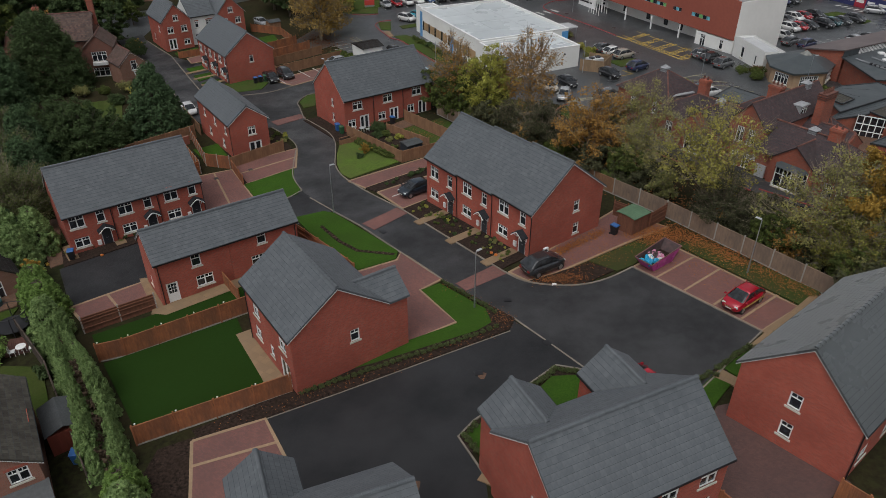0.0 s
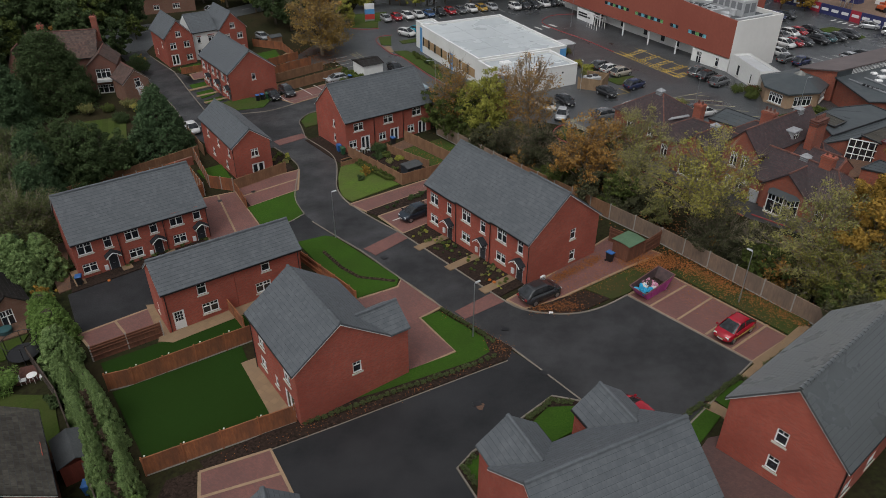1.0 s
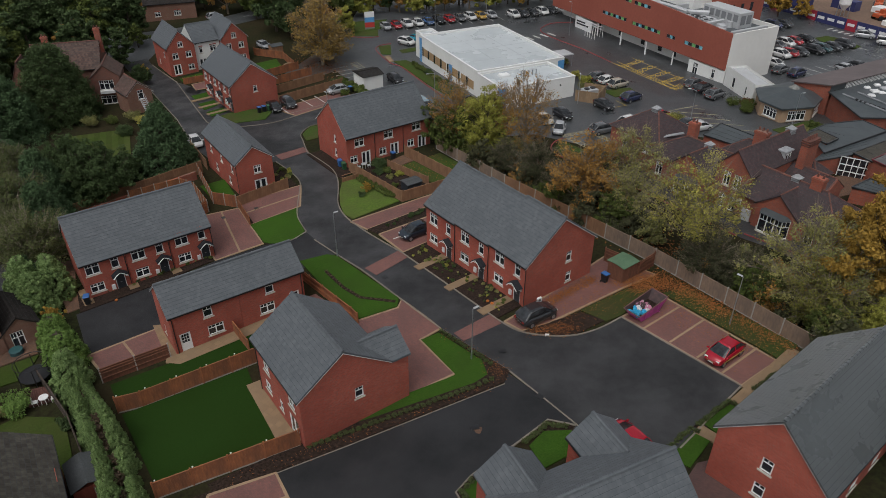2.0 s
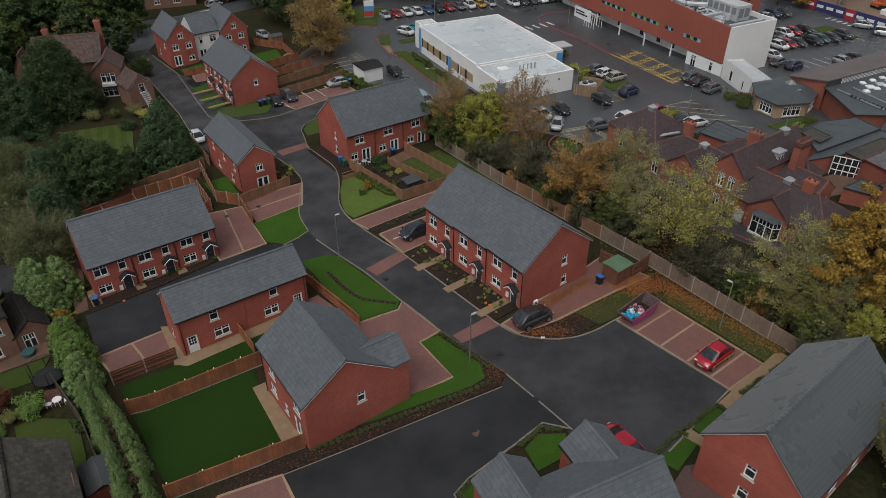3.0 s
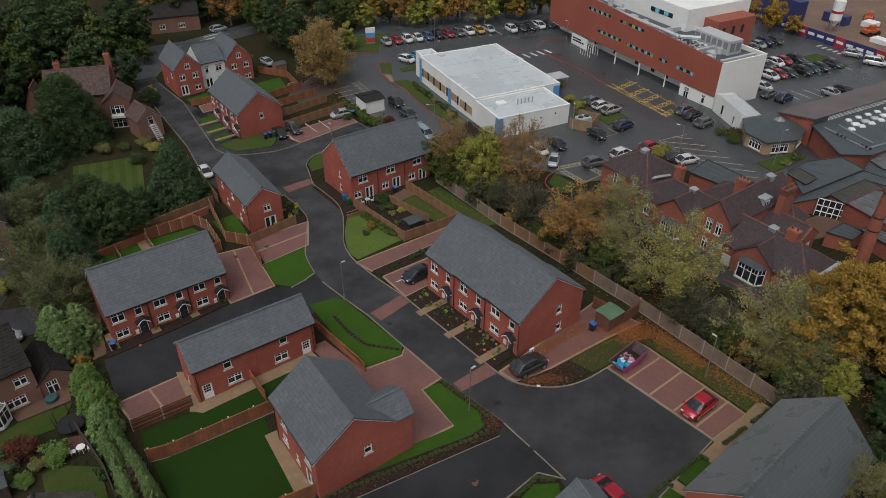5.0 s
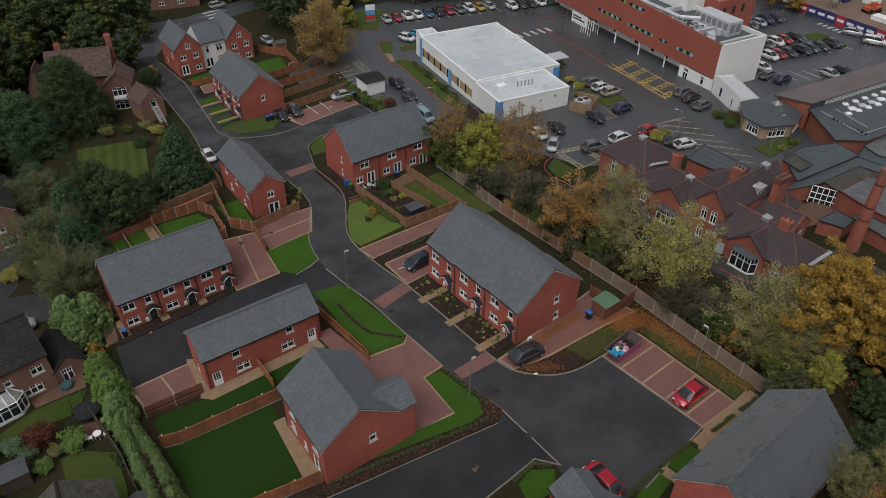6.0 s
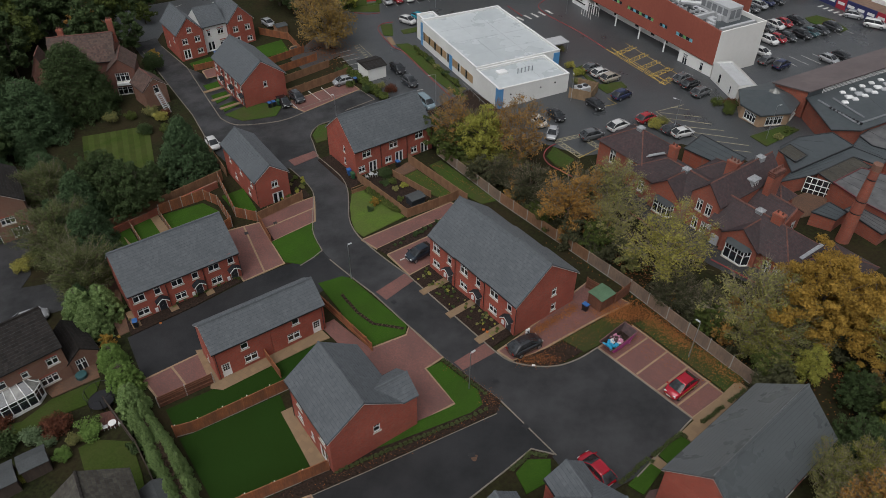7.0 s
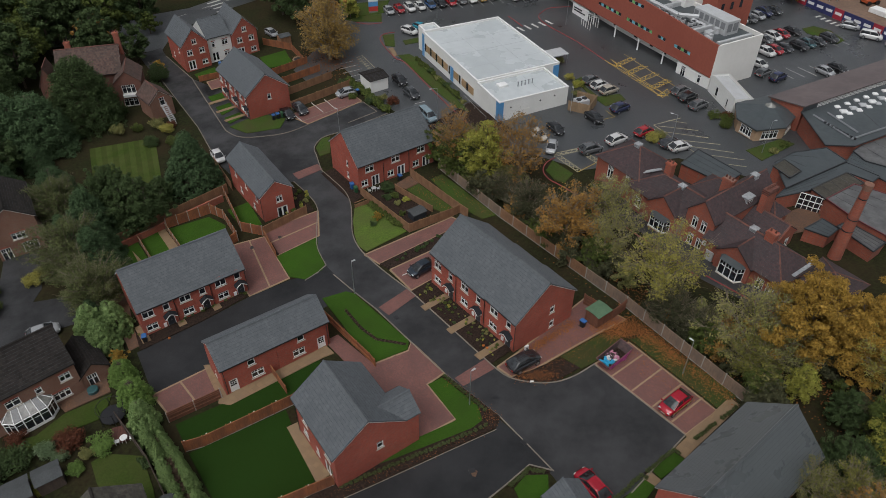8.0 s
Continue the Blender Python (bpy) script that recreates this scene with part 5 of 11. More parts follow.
# ---- other buildings ----
def hip_roof(h, x0, y0, x1, y1, ze, hr, mat_, cap_mat, name="roof", hips=(True, True)):
    """A roof with its ridge along x and hipped or gabled ends."""
    w = (y1 - y0) / 2
    ym = (y0 + y1) / 2
    a, b = x0 + (w if hips[0] else 0), x1 - (w if hips[1] else 0)
    if a > b:
        a = b = (x0 + x1) / 2
    bm = bmesh.new()
    lo = [bm.verts.new(p) for p in ((x0, y0, ze), (x1, y0, ze), (x1, y1, ze), (x0, y1, ze))]
    r0, r1 = bm.verts.new((a, ym, ze + hr)), bm.verts.new((b, ym, ze + hr))
    bm.faces.new((lo[0], lo[1], r1, r0))
    bm.faces.new((lo[2], lo[3], r0, r1))
    bm.faces.new((lo[1], lo[2], r1))
    bm.faces.new((lo[3], lo[0], r0))
    bm.faces.new(lo[::-1])
    roof = part(name, bm, mat_, h)
    # courses of lapped tiles, clipped to the hips
    verts, faces = [], []
    run = math.hypot(w, hr)
    nc = max(2, int(run / 0.32))
    for (p, q, u, v) in (((x0, y0), (x1, y0), (a, ym), (b, ym)), ((x1, y1), (x0, y1), (b, ym), (a, ym)), ((x1, y0), (x1, y1), (b, ym), (b, ym)), ((x0, y1), (x0, y0), (a, ym), (a, ym))):
        p, q, u, v = (Vector((*c, z)) for c, z in ((p, ze), (q, ze), (u, ze + hr), (v, ze + hr)))
        n = (q - p).cross(u - p).normalized()
        for i in range(nc):
            t0, t1 = i / nc, (i + 1.15) / nc
            l0, r0_, l1, r1_ = p.lerp(u, t0), q.lerp(v, t0), p.lerp(u, min(1, t1)), q.lerp(v, min(1, t1))
            m = max(1, int((r0_ - l0).length / 0.34))
            for j in range(m):
                f0, f1 = j / m + 0.004, (j + 1) / m - 0.004
                c = [l0.lerp(r0_, f0), l0.lerp(r0_, f1), l0.lerp(r0_, f1) + n * 0.04, l0.lerp(r0_, f0) + n * 0.04, l1.lerp(r1_, f1) + n * 0.008, l1.lerp(r1_, f0) + n * 0.008]
                c += [c[2].lerp(c[4], 0.08), c[3].lerp(c[5], 0.08)]
                k = len(verts)
                verts += [tuple(s) for s in c]
                faces += tile_faces(k)
    tagged(raw_ob("roof_tiles", verts, faces, mat_, h), kind="stuff")
    bm = bmesh.new()
    up = Vector((0, 0, 0.03))
    if b - a > 0.5:
        ridge_caps(bm, Vector((a, ym, ze + hr)) + up, Vector((b, ym, ze + hr)) + up)
    for c, r in (((x0, y0, ze), (a, ym, ze + hr)), ((x0, y1, ze), (a, ym, ze + hr)), ((x1, y0, ze), (b, ym, ze + hr)), ((x1, y1, ze), (b, ym, ze + hr))):
        ridge_caps(bm, Vector(c) + up, Vector(r) + up, 0.075)
    part("ridge_tiles", bm, cap_mat, roof)
    return roof


def block(h, x0, y0, x1, y1, z0, z1, mat_, holes=None, win=None, bars=True):
    """Walls round a rectangle, with windows by side (S, N, W, E) as (place, sill, width, height, lights)."""
    holes = holes or {}
    sides = {"S": (lambda a, z, d: (a, y0 + d, z), x0, x1), "N": (lambda a, z, d: (a, y1 - d, z), x0, x1),
             "W": (lambda a, z, d: (x0 + d, a, z), y0, y1), "E": (lambda a, z, d: (x1 - d, a, z), y0, y1)}
    bm = bmesh.new()
    for key, (at, a0, a1) in sides.items():
        panel(bm, at, a0, a1, z0, z1, holes.get(key, ()))
    bmesh.ops.remove_doubles(bm, verts=bm.verts[:], dist=0.001)
    bmesh.ops.recalc_face_normals(bm, faces=bm.faces[:])
    w = part("wall", bm, mat_, h)
    for key, (at, a0, a1) in sides.items():
        for c, z, ww, hh, n in holes.get(key, ()):
            window(h, at, c, z, ww, hh, n, bars, pane_mat=win)
    return w


def gable(h, x, y0, y1, w, ze, hr, wall_mat, roof_mat, cap_mat, holes=(), z0=-2.0, front_eave=0.15):
    """A gabled block whose ridge runs along y, its gable at y0 with openings."""
    l, r = x - w / 2, x + w / 2
    bm = bmesh.new()
    at = lambda a, z, d: (a, y0 + d, z)
    panel(bm, at, l, r, z0, ze, holes)
    for d in (0, 0.28):
        quad(bm, at(l, ze, d), at(r, ze, d), at(x, ze + hr, d))
    for xx, s in ((l, 1), (r, -1)):
        panel(bm, lambda a, z, d, xx=xx, s=s: (xx + s * d, a, z), y0, y1, z0, ze, ())
    panel(bm, lambda a, z, d: (a, y1 - d, z), l, r, z0, ze, ())
    quad(bm, (l, y1, ze), (r, y1, ze), (x, y1, ze + hr))
    bmesh.ops.remove_doubles(bm, verts=bm.verts[:], dist=0.001)
    bmesh.ops.recalc_face_normals(bm, faces=bm.faces[:])
    part("wall", bm, wall_mat, h)
    for c, z, ww, hh, n in holes:
        window(h, at, c, z, ww, hh, n)
    k = hr / (w / 2)
    e = 0.2
    bm = bmesh.new()
    verts, faces = [], []
    nl = math.hypot(1, k)
    ya, yb = y0 - front_eave, y1
    for q in (-1, 1):
        p = [Vector((x + q * (w / 2 + e), ya, ze - e * k)), Vector((x + q * (w / 2 + e), yb, ze - e * k)), Vector((x, yb, ze + hr)), Vector((x, ya, ze + hr))]
        up = Vector((0, 0, 0.16))
        v, u = [bm.verts.new(c + up) for c in p], [bm.verts.new(c + up * 0.05) for c in p]
        bm.faces.new(v)
        bm.faces.new(u[::-1])
        for i in range(4):
            bm.faces.new((v[i], v[(i + 1) % 4], u[(i + 1) % 4], u[i]))
        start = ya if q > 0 else yb
        tiles_on(verts, faces, (x + q * (w / 2 + e), start, ze - e * k + 0.16), (0, q, 0), (-q / nl, 0, k / nl), (q * k / nl, 0, 1 / nl), yb - ya, (w / 2 + e) * nl)
    bmesh.ops.recalc_face_normals(bm, faces=bm.faces[:])
    roof = part("gable_roof", bm, roof_mat, h)
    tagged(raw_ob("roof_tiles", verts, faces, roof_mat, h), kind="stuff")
    bm = bmesh.new()
    ridge_caps(bm, (x, ya, ze + hr + 0.18), (x, yb, ze + hr + 0.18), 0.09)
    part("ridge_tiles", bm, cap_mat, roof)


def chimney_stack(h, x, y, z0, z1, sx=1.0, sy=0.7, pots=2, mat_=None):
    bm = bmesh.new()
    box(bm, x - sx / 2, y - sy / 2, z0, x + sx / 2, y + sy / 2, z1)
    c = part("chimney", bm, mat_ or BRICK_OLD, h, "red brick chimney stack")
    bm = bmesh.new()
    box(bm, x - sx / 2 - 0.07, y - sy / 2 - 0.07, z1 - 0.36, x + sx / 2 + 0.07, y + sy / 2 + 0.07, z1 - 0.1)
    part("corbel", bm, mat_ or BRICK_OLD, c)
    for i in range(pots):
        bm = bmesh.new()
        px = x + (i - (pots - 1) / 2) * sx / pots
        tube(bm, (px, y, z1), (px, y, z1 + 0.4), 0.14, 0.11, 8)
        part("chimney_pot", bm, RIDGE_RED, c)


# the three attached houses with the white rendered middle
for cx, cy, lab in ((-53.5, 139.4, "red-brick gabled house with attic window, grey roof"), (-44.7, 145.7, "red-brick gabled house with attic window beside garden")):
    house("gabled_house", lab, cx, cy, 126, 9.4, 5.9, 0.6, 3.2,
          {"W": [(-1.45, 0.75, 1.2, 1.05, 2), (1.3, 0.05, 1.5, 2.1, "french"), (-1.3, 3.2, 1.15, 1.2, 2), (1.3, 3.2, 1.15, 1.2, 2), (0, 5.35, 1.0, 1.1, 2)], "N": [(-2, 3.2, 0.8, 1.1, 1), (2, 1, 0.6, 1.1, 1)]},
          base=-4.75, group="three attached houses")
h = house("rendered_house", "white rendered house between two red-brick gables", -49.2, 142.7, 36, 5.2, 8.0, 0.6, 2.8,
          {"S": [(-1.2, 0.05, 1.6, 2.1, "french"), (1.3, 0.8, 1.2, 1.05, 2), (-1.3, 3.2, 0.7, 1.2, 1), (1.2, 3.2, 1.3, 1.2, 2)]}, (0.012, 0.012), wall_mat=RENDER_WHITE, base=-4.75, group="three attached houses")

# the old house among the trees, and its coach house
h = house("old_house", "old red-brick house with clay tiled roof among trees", -67.8, 125.7, 15, 11.5, 9.0, 0.6, 3.8, {"S": [(-3, -1.5, 1.4, 1.4, 2), (1, -1.5, 1.4, 1.4, 2)]}, wall_mat=BRICK_DIM, roof_mat=TILE_RED, cap_mat=RIDGE_RED, base=-3.0)
gable(h, 6.6, -7.2, -1, 4.6, 2.9, 2.0, BRICK_DIM, TILE_RED, RIDGE_RED, [(6.6, 0.6, 2.4, 1.7, 3), (6.4, -2.0, 2.6, 1.5, 3)], z0=-4)
chimney_stack(h, 5.6, 1.0, 5, 9.4, 1.0, 0.8)
chimney_stack(h, -3.2, 0.5, 6, 8.6, 1.0, 0.7)
gable(h, -8.2, -2.2, 2.4, 3.0, 1.6, 3.4, BRICK_DIM, TILE_RED, RIDGE_RED, z0=-4)
bm = bmesh.new()
for s in (0, 1):
    box(bm, -5.9 + 1.4 * s, -3.3, 4.75, -5.1 + 1.4 * s, -2.3, 4.95)
part("roof_light", bm, METAL_PALE, h)
bm = bmesh.new()
box(bm, 5.4, -7.9, 0.1, 7.8, -7.05, 0.58)
part("bay_apron", bm, UPVC, h, "white panelled bay below the window")
h = house("coach_house", "small brick coach house with steep clay tiled roof", -53.8, 117.6, -47, 5.4, 4.8, -1.3, 2.1, {"E": [(0.2, 2.5, 1.0, 1.6, 1)]}, wall_mat=BRICK_BROWN, roof_mat=TILE_RED, cap_mat=RIDGE_RED)
st = thing("outside_stair", pose(-50.9, 114.3, rise(-50.9, 114.3), 0, 0, -47), "white metal outside stair leaning to coach house", "stair")
bm = bmesh.new()
for s in (-0.45, 0.45):
    tube(bm, (-0.6, s, 2.9), (2.2, s, 0.1), 0.05, 0.05, 6)
    tube(bm, (-0.6, s, 3.7), (2.2, s, 0.9), 0.03, 0.03, 6)
part("stringer", bm, METAL_PALE, st)
for i in range(11):
    bm = bmesh.new()
    x, z = -0.5 + 0.26 * i, 2.8 - 0.26 * i
    box(bm, x - 0.1, -0.43, z, x + 0.1, 0.43, z + 0.04)
    part("tread", bm, METAL_PALE, st)

# neighbours behind the hedge
h = house("brick_house", "brown-brick house with dark tiled roof and conservatory", -48.3, 48.3, 42, 14, 7.6, 2.5, 3.1,
          {"S": [(5.6, 3.2, 1.2, 1.1, 2), (2.8, 3.25, 0.7, 0.9, 1), (0.2, 3.2, 1.5, 1.1, 2), (4.6, 0.9, 1.8, 1.2, 3), (-4, 3.2, 1.4, 1.1, 2)]}, wall_mat=BRICK_BROWN, roof_mat=TILE_BROWN, cap_mat=TILE_BROWN)
gable(h, 8.4, -3.4, 2.2, 3.2, 2.2, 1.3, BRICK_BROWN, TILE_BROWN, TILE_BROWN, [(8.0, 0.1, 1.1, 2.0, 2)], z0=-2)
con = thing("conservatory", pose(-45.35, 46.55, rise(-45.35, 46.55), 0, 0, 42), "white framed glass conservatory with ridged glazed roof", "conservatory")
plan = [(-2.6, 1.5), (-2.6, -0.8), (-1.7, -1.7), (1.7, -1.7), (2.6, -0.8), (2.6, 1.5)]
bm = bmesh.new()
prism(bm, [(x * 1.02, y * 1.02) for x, y in plan], -0.8, 0.5)
part("dwarf_wall", bm, UPVC, con)
for i, (a, b) in enumerate(zip(plan, plan[1:])):
    n = 2 if 0 < i < 4 and i != 2 else (4 if i == 2 else 3)
    for k in range(n):
        p, q = Vector(a).lerp(Vector(b), k / n), Vector(a).lerp(Vector(b), (k + 1) / n)
        bm = bmesh.new()
        quad(bm, (*p, 0.5), (*q, 0.5), (*q, 2.1), (*p, 2.1))
        part("pane", bm, GLASS, con)
        bm = bmesh.new()
        tube(bm, (*p, 0.5), (*p, 2.15), 0.06, 0.06, 5)
        tube(bm, (*p, 2.12), (*q, 2.12), 0.07, 0.07, 5)
        tube(bm, (*p, 1.6), (*q, 1.6), 0.03, 0.03, 4)
        part("mullion", bm, UPVC, con)
eaves = [(-2.6, 1.5), (-2.6, 0.3), (-2.6, -0.8), (-1.7, -1.7), (-0.85, -1.7), (0, -1.7), (0.85, -1.7), (1.7, -1.7), (2.6, -0.8), (2.6, 0.3), (2.6, 1.5)]
tops = [(-1.3, 1.5), (-1.3, 0.4), (-1.3, 0.1), (-1.3, 0.1), (-0.65, 0.1), (0, 0.1), (0.65, 0.1), (1.3, 0.1), (1.3, 0.1), (1.3, 0.4), (1.3, 1.5)]
for i in range(len(eaves) - 1):
    bm = bmesh.new()
    quad(bm, (*eaves[i], 2.2), (*eaves[i + 1], 2.2), (*tops[i + 1], 3.1), (*tops[i], 3.1)) if tops[i] != tops[i + 1] else quad(bm, (*eaves[i], 2.2), (*eaves[i + 1], 2.2), (*tops[i], 3.1))
    part("roof_pane", bm, GLASS_PALE if i % 3 else GLASS, con)
    bm = bmesh.new()
    tube(bm, (*eaves[i], 2.22), (*tops[i], 3.12), 0.05, 0.05, 5)
    part("glazing_bar", bm, UPVC, con)
bm = bmesh.new()
tube(bm, (-1.4, 0.1, 3.14), (1.4, 0.1, 3.14), 0.09, 0.09, 6)
for x, y in ((-1.3, 0.1), (-0.65, 0.1), (0, 0.1), (0.65, 0.1), (1.3, 0.1)):
    tube(bm, (x, y, 3.1), (x, y, 3.45), 0.04, 0.01, 5)
part("ridge_bar", bm, UPVC, con)
bm = bmesh.new()
quad(bm, (-1.3, 0.1, 3.1), (1.3, 0.1, 3.1), (1.3, 1.6, 3.1), (-1.3, 1.6, 3.1))
part("roof_pane", bm, GLASS_PALE, con)
h = house("brick_house", "brown-brick house with dark roof and white bargeboards", -29.3, 29.9, -57, 8.6, 7.6, 2.6, 2.7, {"E": [(2.4, 3.0, 1.15, 1.1, 2)], "N": [(0, 3, 1.2, 1.1, 2)]}, wall_mat=BRICK_TAN, roof_mat=TILE_MOSS, cap_mat=TILE_BROWN)
FELT_LEAN = surface("grey lean-to tile", (0.085, 0.09, 0.092), (0.06, 0.064, 0.066), 4.0, 0.5, 0.8, bump=0.3)
bm = bmesh.new()
v = [bm.verts.new(p) for p in ((4.1, -3.4, 2.5), (4.1, 3.7, 2.5), (5.6, 3.7, 1.75), (5.6, -3.4, 1.75), (4.1, -3.4, 2.35), (4.1, 3.7, 2.35), (5.6, 3.7, 1.6), (5.6, -3.4, 1.6))]
for f in ((0, 3, 2, 1), (4, 5, 6, 7), (0, 1, 5, 4), (1, 2, 6, 5), (2, 3, 7, 6), (3, 0, 4, 7)):
    bm.faces.new([v[k] for k in f])
part("lean_to_roof", bm, FELT_LEAN, h, "grey lean-to roof below the gable window")
bm = bmesh.new()
box(bm, 4.17, -3.3, -1.5, 5.4, 3.6, 1.7)
part("lean_to_wall", bm, BRICK_TAN, h)
h = house("brick_house", "brown-brick gabled house with white bay windows", -62.2, 79.5, -58, 9.5, 6.6, 1.9, 2.4, {"E": [(0.3, 3.0, 1.8, 1.1, 3), (1.2, 0.7, 2.0, 1.5, 3), (-2.0, 0.1, 1.3, 2.0, 2)]}, wall_mat=BRICK_BROWN, roof_mat=TILE_BROWN, cap_mat=TILE_BROWN)
house("brick_house", "distant brown-brick house by the main road", -66.5, 176, 20, 12, 7, -0.2, 2.4, {"S": [(-3, 1, 1.3, 1.1, 2), (1.5, 1, 1.6, 1.2, 3)]}, wall_mat=BRICK_BROWN, roof_mat=TILE_BROWN, cap_mat=TILE_BROWN)
h = thing("hut", pose(-13.6, 125.6, rise(-13.6, 125.6), 0, 0, 32), "small white hut with dark flat-pitched roof", "hut")
block(h, -1.9, -2.2, 1.9, 2.2, -1, 2.5, RENDER_WHITE)
hip_roof(h, -2.1, -2.4, 2.1, 2.4, 2.5, 0.5, TILE_BROWN, TILE_BROWN, hips=(False, False))

# the flat-roofed clinic
h = thing("clinic_building", pose(9.7, 109.8, -2.3, 0, 0, 25.6), "low white flat-roofed clinic with blue corner panels", "building")
block(h, 0, 8.5, 17.9, 32.7, -1.5, 4.3, RENDER_WHITE)
block(h, 0, 0, 14.4, 8.496, -1.5, 4.0, RENDER_WHITE)
block(h, 0.6, 32.704, 4.2, 36, -1.5, 4.2, RENDER_WHITE)
for x0, y0, x1, y1, z, nm in ((0.2, 8.8, 17.7, 32.4, 4.0, "main roof"), (0.25, 0.25, 14.15, 8.3, 3.7, "lower roof"), (0.8, 32.9, 4.0, 35.8, 3.9, "back roof")):
    bm = bmesh.new()
    box(bm, x0, y0, z - 0.2, x1, y1, z)
    part("flat_roof", bm, MEMBRANE, h, "pale wet " + nm)
for x0, y0, x1, y1, z in ((0, 8.5, 17.9, 32.7, 4.3), (0, 0, 14.4, 8.5, 4.0), (0.6, 32.77, 4.2, 36, 4.2)):
    bm = bmesh.new()
    for a in ((x0 - 0.06, y0 - 0.06, x1 + 0.06, y0 + 0.3), (x0 - 0.06, y1 - 0.3, x1 + 0.06, y1 + 0.06), (x0 - 0.06, y0 + 0.301, x0 + 0.3, y1 - 0.301), (x1 - 0.3, y0 + 0.301, x1 + 0.06, y1 - 0.301)):
        box(bm, a[0], a[1], z, a[2], a[3], z + 0.1)
    part("parapet_cap", bm, UPVC, h)
MEMBRANE_LAP = surface("grey lap of roof membrane", (0.36, 0.38, 0.4), (0.28, 0.3, 0.32), 4.0, 0.6, 0.4, bump=0.1)
for x0, y0, x1, y1, z in ((0.3, 20.3, 17.6, 20.42, 4.0), (0.3, 14.4, 17.6, 14.45, 4.0), (0.3, 26.2, 17.6, 26.25, 4.0), (6.2, 9.0, 6.25, 32.3, 4.0), (12.0, 9.0, 12.05, 32.3, 4.0), (9.3, 0.4, 9.36, 8.2, 3.7)):
    bm = bmesh.new()
    box(bm, x0, y0, z - 0.02, x1, y1, z + 0.012)
    part("membrane_lap", bm, MEMBRANE_LAP, h, "grey lap between roof sheets")
for x, y, sx, sy in ((-0.03, 0.0, 0.05, 1.0), (0.0, -0.03, 0.9, 0.05), (-0.03, 31.7, 0.05, 1.0), (17.88, 8.6, 0.06, 1.2), (16.6, 8.46, 1.3, 0.05)):
    bm = bmesh.new()
    box(bm, x - 0.02, y - 0.02, -1, x + sx, y + sy, 3.9)
    part("corner_panel", bm, BLUE_TRIM, h, "blue corner panel")
for i, y in enumerate((9.6, 12.6, 15.8, 20.6, 23.2, 26.2, 28.8)):
    bm = bmesh.new()
    box(bm, -0.05, y, 0.7, 0.0, y + (1.9 if i % 2 else 2.2), 2.2)
    part("cladding_panel", bm, TIMBER_PANEL, h, "tan cladding panel")
for y in (11.9, 15.0, 19.6, 22.6, 25.5, 28.2, 30.8):
    bm = bmesh.new()
    box(bm, -0.06, y, 0.6, -0.01, y + 0.55, 2.3)
    part("window", bm, GLASS, h)
bm = bmesh.new()
box(bm, -0.08, 18.1, -0.4, -0.01, 19.3, 2.5)
part("door", bm, BLUE_TRIM, h, "blue entrance door")
bm = bmesh.new()
soft_box(bm, 3.0, 5.2, 3.7, 4.8, 6.6, 4.1, 0.1)
part("roof_light", bm, UPVC, h)
for i in range(5):
    bm = bmesh.new()
    tube(bm, (6.4 + 0.75 * i, 4.5, 3.7), (6.4 + 0.75 * i, 4.5, 4.5), 0.1, 0.1, 8)
    tube(bm, (6.4 + 0.75 * i, 4.5, 4.5), (6.4 + 0.75 * i, 4.5, 4.65), 0.17, 0.13, 8)
    part("vent_pipe", bm, METAL, h)
for x, z in ((2.4, 2.6), (8.5, 2.6), (11.5, 2.9)):
    bm = bmesh.new()
    tube(bm, (x, 0.02, z), (x, -0.14, z), 0.16, 0.13, 10)
    part("bulkhead_lamp", bm, BLACK, h)
for x in (4.6, 5.5):
    bm = bmesh.new()
    box(bm, x, -0.05, -0.6, x + 0.86, -0.003, 1.7)
    part("plant_door", bm, PANEL_GREY, h)
for i in range(4):
    bm = bmesh.new()
    tube(bm, (-1.4, 2 + 2.2 * i, -1.0), (-1.4, 2 + 2.2 * i, 0.6), 0.03, 0.03, 5)
    tube(bm, (-1.4, 2 + 2.2 * i, 0.6), (-1.4, 4.2 + 2.2 * i, 0.6), 0.03, 0.03, 5)
    part("handrail", bm, METAL, h)
pl = thing("cooling_unit", pose(25.0, 114.2, rise(25, 114.2), 0, 0, 25.6), "pale rooftop-style cooling unit with two round fans", "cooling unit")
bm = bmesh.new()
soft_box(bm, -1.2, -0.9, 0, 1.2, 0.9, 1.9, 0.06)
part("casing", bm, METAL_PALE, pl)
for s in (-0.6, 0.6):
    bm = bmesh.new()
    tube(bm, (s, 0, 1.9), (s, 0, 2.05), 0.5, 0.46, 14)
    part("fan", bm, BLACK, pl)
cn = thing("entrance_canopy", pose(22.6, 133.4, rise(22.6, 133.4), 0, 0, 25.6), "flat white canopy on slim posts", "canopy")
bm = bmesh.new()
soft_box(bm, -2.2, -1.6, 2.3, 2.2, 1.6, 2.5, 0.05)
part("canopy_roof", bm, METAL_PALE, cn)
for x, y in ((-2, -1.4), (2, -1.4), (2, 1.4), (-2, 1.4)):
    bm = bmesh.new()
    tube(bm, (x, y, -0.3), (x, y, 2.3), 0.05, 0.05, 6)
    part("post", bm, METAL, cn)

